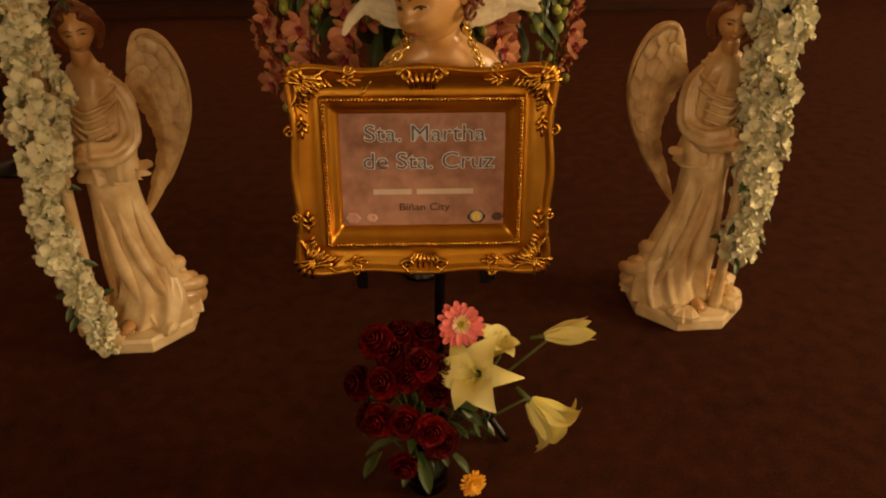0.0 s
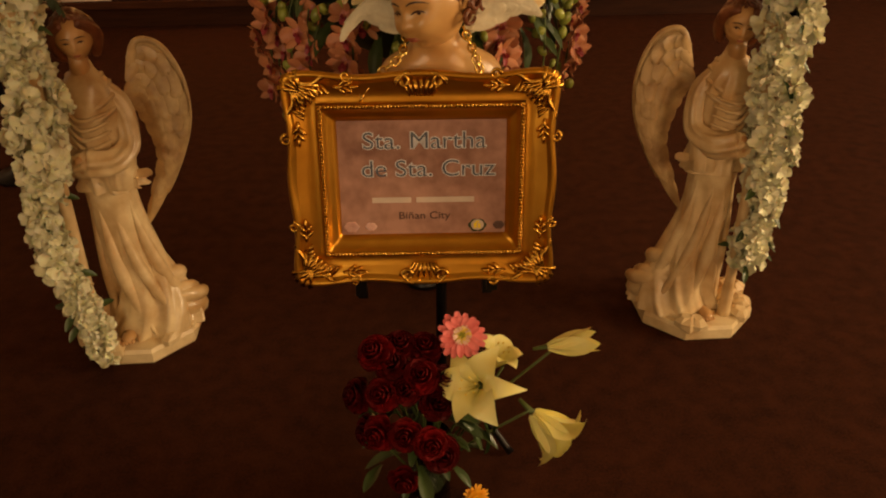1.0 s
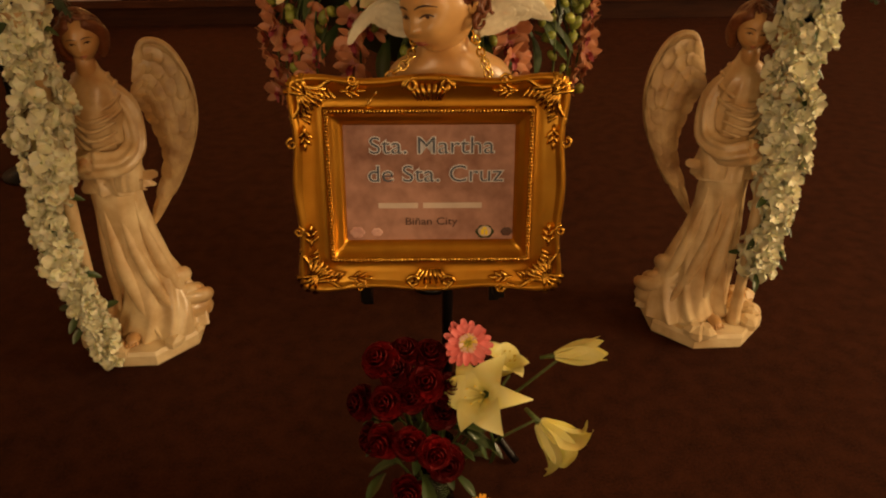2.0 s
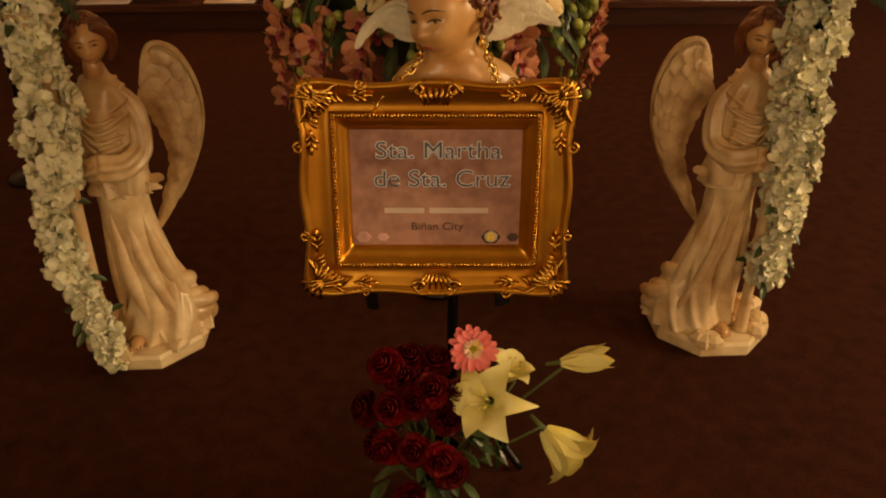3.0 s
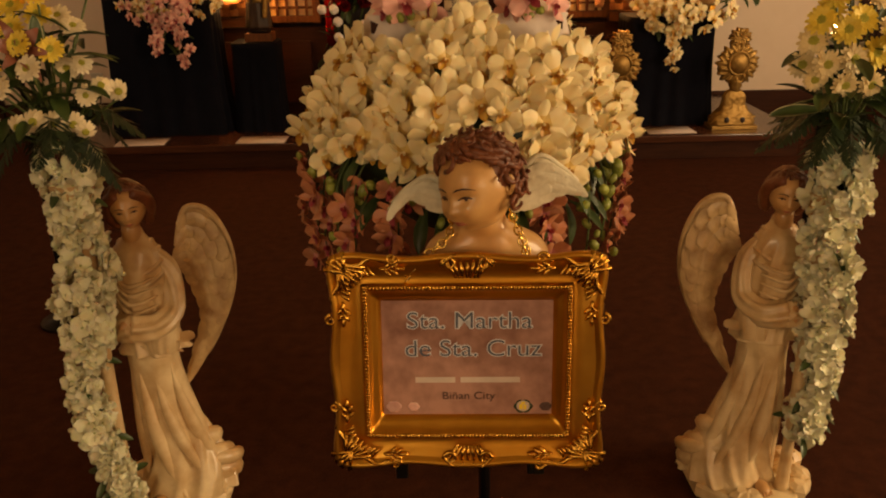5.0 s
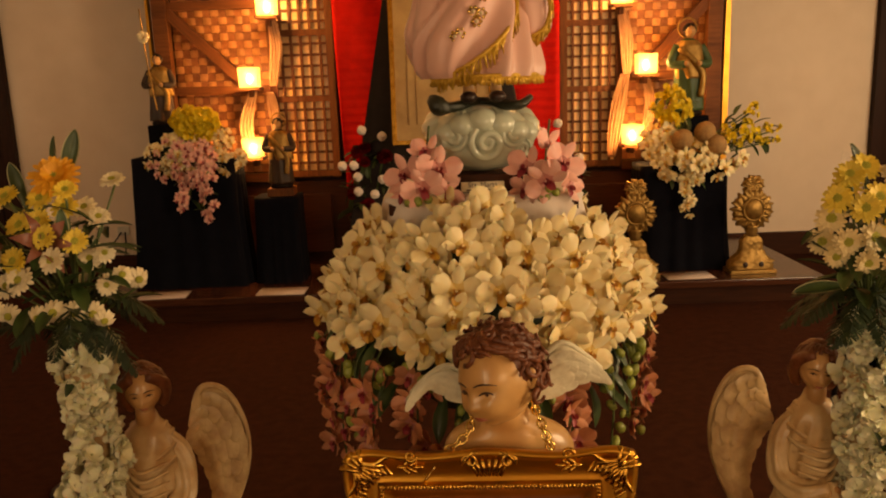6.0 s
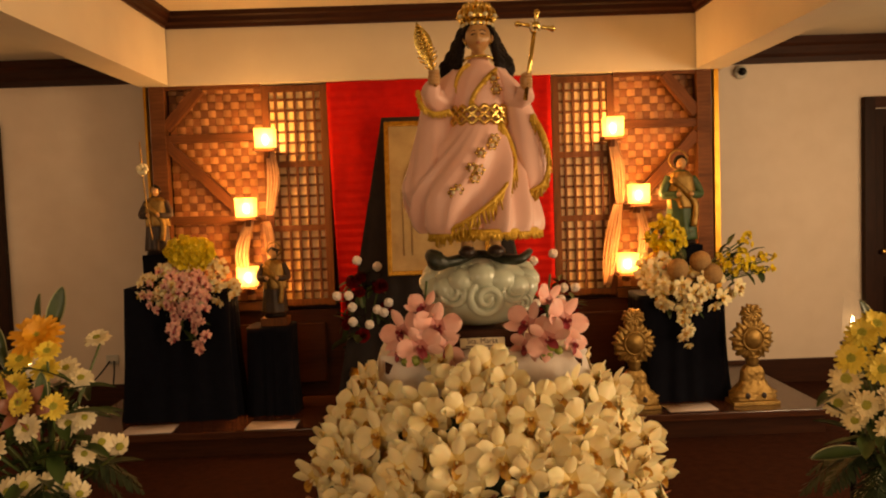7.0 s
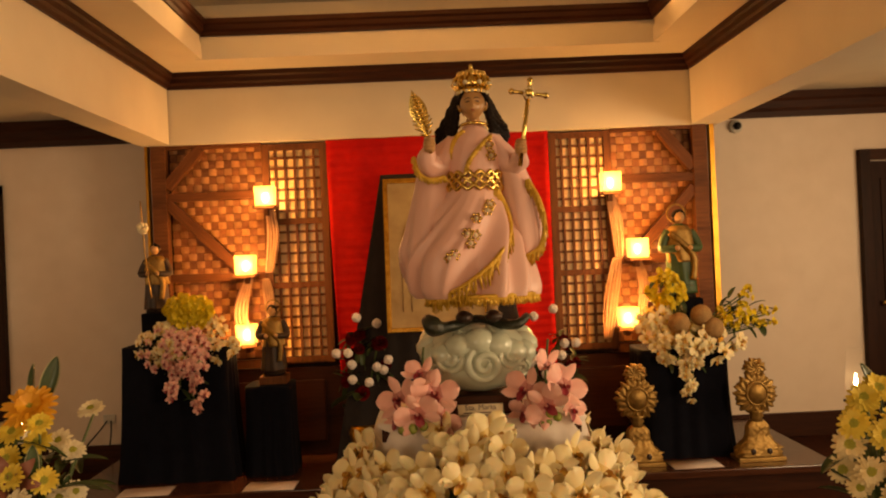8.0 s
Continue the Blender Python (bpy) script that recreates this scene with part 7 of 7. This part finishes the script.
for x, z in ((1.395, 1.005), (1.605, 0.965), (1.545, 1.045)):
    b = bmesh.new()
    ball(b, (0, 0, 0), 0.066, 0, 24, None, 0.06, 60)
    tagged(part("fibre_ball", b, FIBRE, None, "", pose(x, 4.90 + (0.03 if z > 1.02 else 0), z)), "round coconut-fibre ball among the white orchids", "ball", "fibre balls in the arrangement")
for x, s in ((-0.56, 1), (0.58, -1)):
    d = cascade("rose_arrangement", x, 4.90, 0.50, "dark arrangement of white and deep red roses in an urn",
                [(RROSE, 16, (0.02 * s, -0.02, 0.33), (0.20, 0.10, 0.26), 0.9)], 70, 61 + s, "rose arrangements by the picture")
    for o in ((-0.02, 0.66), (0.10, 0.62), (-0.15, 0.45), (-0.08, 0.45), (-0.06, 0.29), (0.04, 0.27), (0.13, 0.34), (0.09, 0.36), (-0.06, 0.38), (0.16, 0.40)):
        bloom(WROSE, (o[0] * s, -0.13, o[1] - 0.02), (o[0] * 2 * s, -1, 0.5), d, o[0] * 9, 0.85)
    b = bmesh.new()
    lathe(b, [(0.07, 0.157 - 0.50), (0.075, 0.17 - 0.50), (0.04, 0.22 - 0.50), (0.09, 0.33 - 0.50), (0.11, 0.43 - 0.50), (0.09, 0.47 - 0.50)], n=24)
    part("urn", b, GOLD_DULL, d, "dull gilt urn")
    g = random.Random(70 + s)
    for i in range(14):
        a = g.uniform(0, math.tau)
        part("leaf", BIGLEAF, None, d, "", Matrix.Translation((0.05 * math.cos(a), 0.05 * math.sin(a), g.uniform(0, 0.3))) @ Matrix.Rotation(a, 4, "Z") @ Matrix.Rotation(g.uniform(-0.7, 1.0), 4, "Y") @ Matrix.Scale(1.6, 4))


def carved_disc(cx, cz, rx, rz, lobes, depth, rim, seed):
    """A scalloped oval shield in the xz plane, carved in uneven leafy relief, facing -y."""
    k = bmesh.new()
    rows = []
    for i in range(15):
        u = max(0.02, i / 12) if i < 13 else 1.0
        row = []
        for j in range(132):
            a = math.tau * j / 132
            edge = 1 + rim * (abs(math.sin(lobes * a / 2)) - 0.5) + 0.4 * rim * math.sin(lobes * 1.5 * a + 1)
            q = u * (1 + (edge - 1) * u ** 3)
            p = Vector((cx + rx * q * math.cos(a), 0, cz + rz * q * math.sin(a)))
            lift = depth * (0.7 * math.sqrt(max(0.0, 1 - u * u)) + (0.55 * abs(math.sin(lobes * a / 2 + 5 * u)) + 0.9 * abs(noise.noise(p * 60 + Vector((seed, 0, 0))))) * min(1.0, u * 1.6))
            row.append((p.x, -lift if i < 13 else 0.012 * (i - 12), p.z))
        rows.append(row)
    quadmesh(k, rows)
    bmesh.ops.recalc_face_normals(k, faces=k.faces)
    return k


def reliquary(x, y):
    """A gilded standing reliquary: plinth, carved foot, waisted stem, rayed oval with a boss, crest."""
    t = thing("reliquary", pose(x, y, FZ), "gilded carved standing reliquary with an oval medallion", "reliquary", "gilded reliquaries on the platform")
    k = bmesh.new()
    box(k, (0, 0, 0.012), (0.29, 0.15, 0.024), 0, None, 0.004)
    part("base", k, ANTIQUE_GILT, t)
    k = bmesh.new()
    rows = []
    for i in range(26):
        u = i / 25
        z = 0.024 + 0.216 * u
        w = 0.092 * (1 - u) ** 0.9 + 0.036 + 0.010 * math.sin(u * 9)
        row = []
        for j in range(72):
            a = math.tau * j / 72
            q = 1 / (abs(math.cos(a)) ** 4 + abs(math.sin(a)) ** 4) ** 0.25
            p = Vector((w * q * math.cos(a), 0.42 * w * q * math.sin(a), z))
            n = 0.95 + (0.34 * abs(noise.noise(p * 46)) + 0.10 * abs(math.sin(6 * a + 3 * math.sin(22 * u)))) * (1 - 0.4 * u)
            row.append((p.x * n, p.y * n * 1.15, z))
        rows.append(row)
    quadmesh(k, rows)
    foot = part("carved_foot", k, ANTIQUE_GILT, t)
    for q in (-0.052, 0.048):
        k = bmesh.new()
        ball(k, (q, -0.064, 0.060), (0.017, 0.008, 0.020), 0, 14)
        part("stone", k, SHOE, foot, "dark oval stone set in the gilt foot")
    k = bmesh.new()
    lathe(k, [(0.036, 0.235), (0.030, 0.25), (0.040, 0.268), (0.034, 0.285), (0.045, 0.30)], n=20, wave=lambda a, z: 1 + 0.08 * math.sin(7 * a))
    part("stem", k, ANTIQUE_GILT, t)
    medallion = part("medallion", carved_disc(0, 0.400, 0.120, 0.122, 15, 0.020, 0.17, 3.0), ANTIQUE_GILT, t, "rayed gilded oval carved in leafy relief")
    k = bmesh.new()
    tube(k, [(0.063 * math.cos(a), -0.026, 0.405 + 0.070 * math.sin(a)) for a in (math.tau * j / 36 for j in range(37))], 0.008, 8)
    part("ring", k, ANTIQUE_GILT, medallion)
    k = bmesh.new()
    ball(k, (0, -0.022, 0.405), (0.058, 0.026, 0.064), 0, 24)
    part("boss", k, ANTIQUE_GILT, medallion, "smooth dark gold oval boss")
    part("crest", carved_disc(0, 0.560, 0.062, 0.054, 9, 0.018, 0.22, 8.0), ANTIQUE_GILT, t, "small carved gilt crest")


reliquary(1.10, 4.86)
reliquary(1.835, 4.86)

# framed print on a black-draped easel
t = thing("framed_print", Matrix.Translation((-0.09, 4.62, 1.05)) @ Matrix.Rotation(radians(-10), 4, "X"), "large faded print in a narrow gold frame", "picture")
W, H = 0.60, 0.92
for c, s in (((-W / 2 + 0.014, 0, H / 2), (0.028, 0.03, H)), ((W / 2 - 0.014, 0, H / 2), (0.028, 0.03, H)), ((0, 0, 0.014), (W - 0.056, 0.03, 0.028)), ((0, 0, H - 0.014), (W - 0.056, 0.03, 0.028))):
    solid("frame_bar", c, s, GOLD, t)
print_arch = bmesh.new()
for q in (0.20, 0.15):
    tube(print_arch, [(-q, 0.002, 0.12)] + [(q * math.cos(a), 0.002, 0.50 + q * 1.25 * math.sin(a)) for a in (math.pi - math.pi * j / 20 for j in range(21))] + [(q, 0.002, 0.12)], 0.006, 6, 0, 0.3)
part("printed_arch", print_arch, FIBRE, t, "brown arch motif printed on the sheet")
solid("print", (0, 0.006, H / 2), (W - 0.056, 0.006, H - 0.056), PICTURE, t, "faded beige print under glass", 0)
b = bmesh.new()
rows = []
for i in range(14):
    s = i / 13
    z = 2.0 - (2.0 - FZ - 0.003) * s
    half = 0.32 + 0.36 * s
    rows.append([(-0.09 + half * (2 * j / 40 - 1), 4.90 + 0.03 * (1 - s) - 0.16 * s * (1 - abs(2 * j / 40 - 1)) + 0.012 * math.sin(j * 1.3) * s, z) for j in range(41)])
quadmesh(b, rows, closed=False)
ob = part("easel_drape", b, BLACK_CLOTH)
ob.modifiers.new("thick", "SOLIDIFY").thickness = 0.006
tagged(ob, "black cloth hung over an easel behind the print", "drape")

for x, y, r in ((-1.87, 4.775, 3), (-1.13, 4.775, -2), (1.42, 4.80, 2)):
    b = bmesh.new()
    quadmesh(b, [[(-0.15, -0.09, 0.0), (0.15, -0.09, 0.0)], [(-0.15, 0.0, 0.004), (0.15, 0.0, 0.002)], [(-0.15, 0.09, 0.0), (0.15, 0.09, 0.001)]], closed=False)
    ob = part("name_card", b, WHITE_PAPER, None, "", pose(x, y, FZ + 0.003, 0, 0, r))
    ob.modifiers.new("thick", "SOLIDIFY").thickness = 0.001
    tagged(ob, "white paper card lying on the platform edge", "card", "cards on the platform")


def candle(x, y, z):
    t = thing("candle_lantern", pose(x, y, 0), "lit candle in a clear glass chimney on a slim stand", "candle", "candles behind the angels")
    k = bmesh.new()
    lathe(k, [(0.10, 0), (0.10, 0.01), (0.02, 0.03), (0.010, 0.06), (0.010, z - 0.06), (0.04, z - 0.045), (0.04, z - 0.04)], n=16)
    part("stand", k, BLACK_METAL, t)
    k = bmesh.new()
    lathe(k, [(0.018, z - 0.04), (0.018, z - 0.005), (0.014, z)], n=14)
    wax = part("candle", k, WAX, t)
    k = bmesh.new()
    lathe(k, [(0.002, z + 0.004), (0.0065, z + 0.014), (0.006, z + 0.024), (0.003, z + 0.040), (0.001, z + 0.048)], n=12)
    part("flame", k, FLAME, wax, "small bright flame")
    k = bmesh.new()
    lathe(k, [(0.026, z - 0.04), (0.034, z), (0.033, z + 0.05), (0.027, z + 0.10), (0.029, z + 0.13), (0.0285, z + 0.13), (0.0262, z + 0.10), (0.0322, z + 0.05), (0.0332, z), (0.0252, z - 0.04)], n=24)
    gl = part("chimney", k, CLEAR, t, "clear glass chimney")
    gl.visible_shadow = False
    lamp("candle_light", "POINT", 0.25, (1.0, 0.62, 0.3), pose(x, y, z + 0.03), 0.012)


candle(1.255, 2.6, 1.0)
candle(-1.47, 2.6, 0.99)

# socket with trailing wires, small camera on the wall
b = bmesh.new()
box(b, (-2.565, 5.992, 0.37), (0.09, 0.012, 0.07), 0, None, 0.004)
sock = tagged(part("wall_socket", b, PLASTIC), "white wall socket with two thin black leads", "socket")
b = bmesh.new()
tube(b, bend([(-2.58, 5.98, 0.36), (-2.62, 5.95, 0.30), (-2.72, 5.94, 0.19)], 6), 0.006, 6)
tube(b, bend([(-2.55, 5.98, 0.36), (-2.54, 5.95, 0.28), (-2.55, 5.94, 0.18)], 6), 0.006, 6)
part("lead", b, BLACK_METAL, sock, "black electric lead")
t = thing("wall_camera", pose(2.23, 5.99, 2.36), "small white dome camera on the wall", "camera")
b = bmesh.new()
lathe(b, [(0.05, 0), (0.05, 0.02), (0.035, 0.03)], n=20)
b.transform(Matrix.Rotation(radians(90), 4, "X"))
part("mount", b, PLASTIC, t)
b = bmesh.new()
ball(b, (0, -0.045, 0), 0.03, 0, 14)
part("dome", b, BLACK_METAL, t, "dark camera dome")
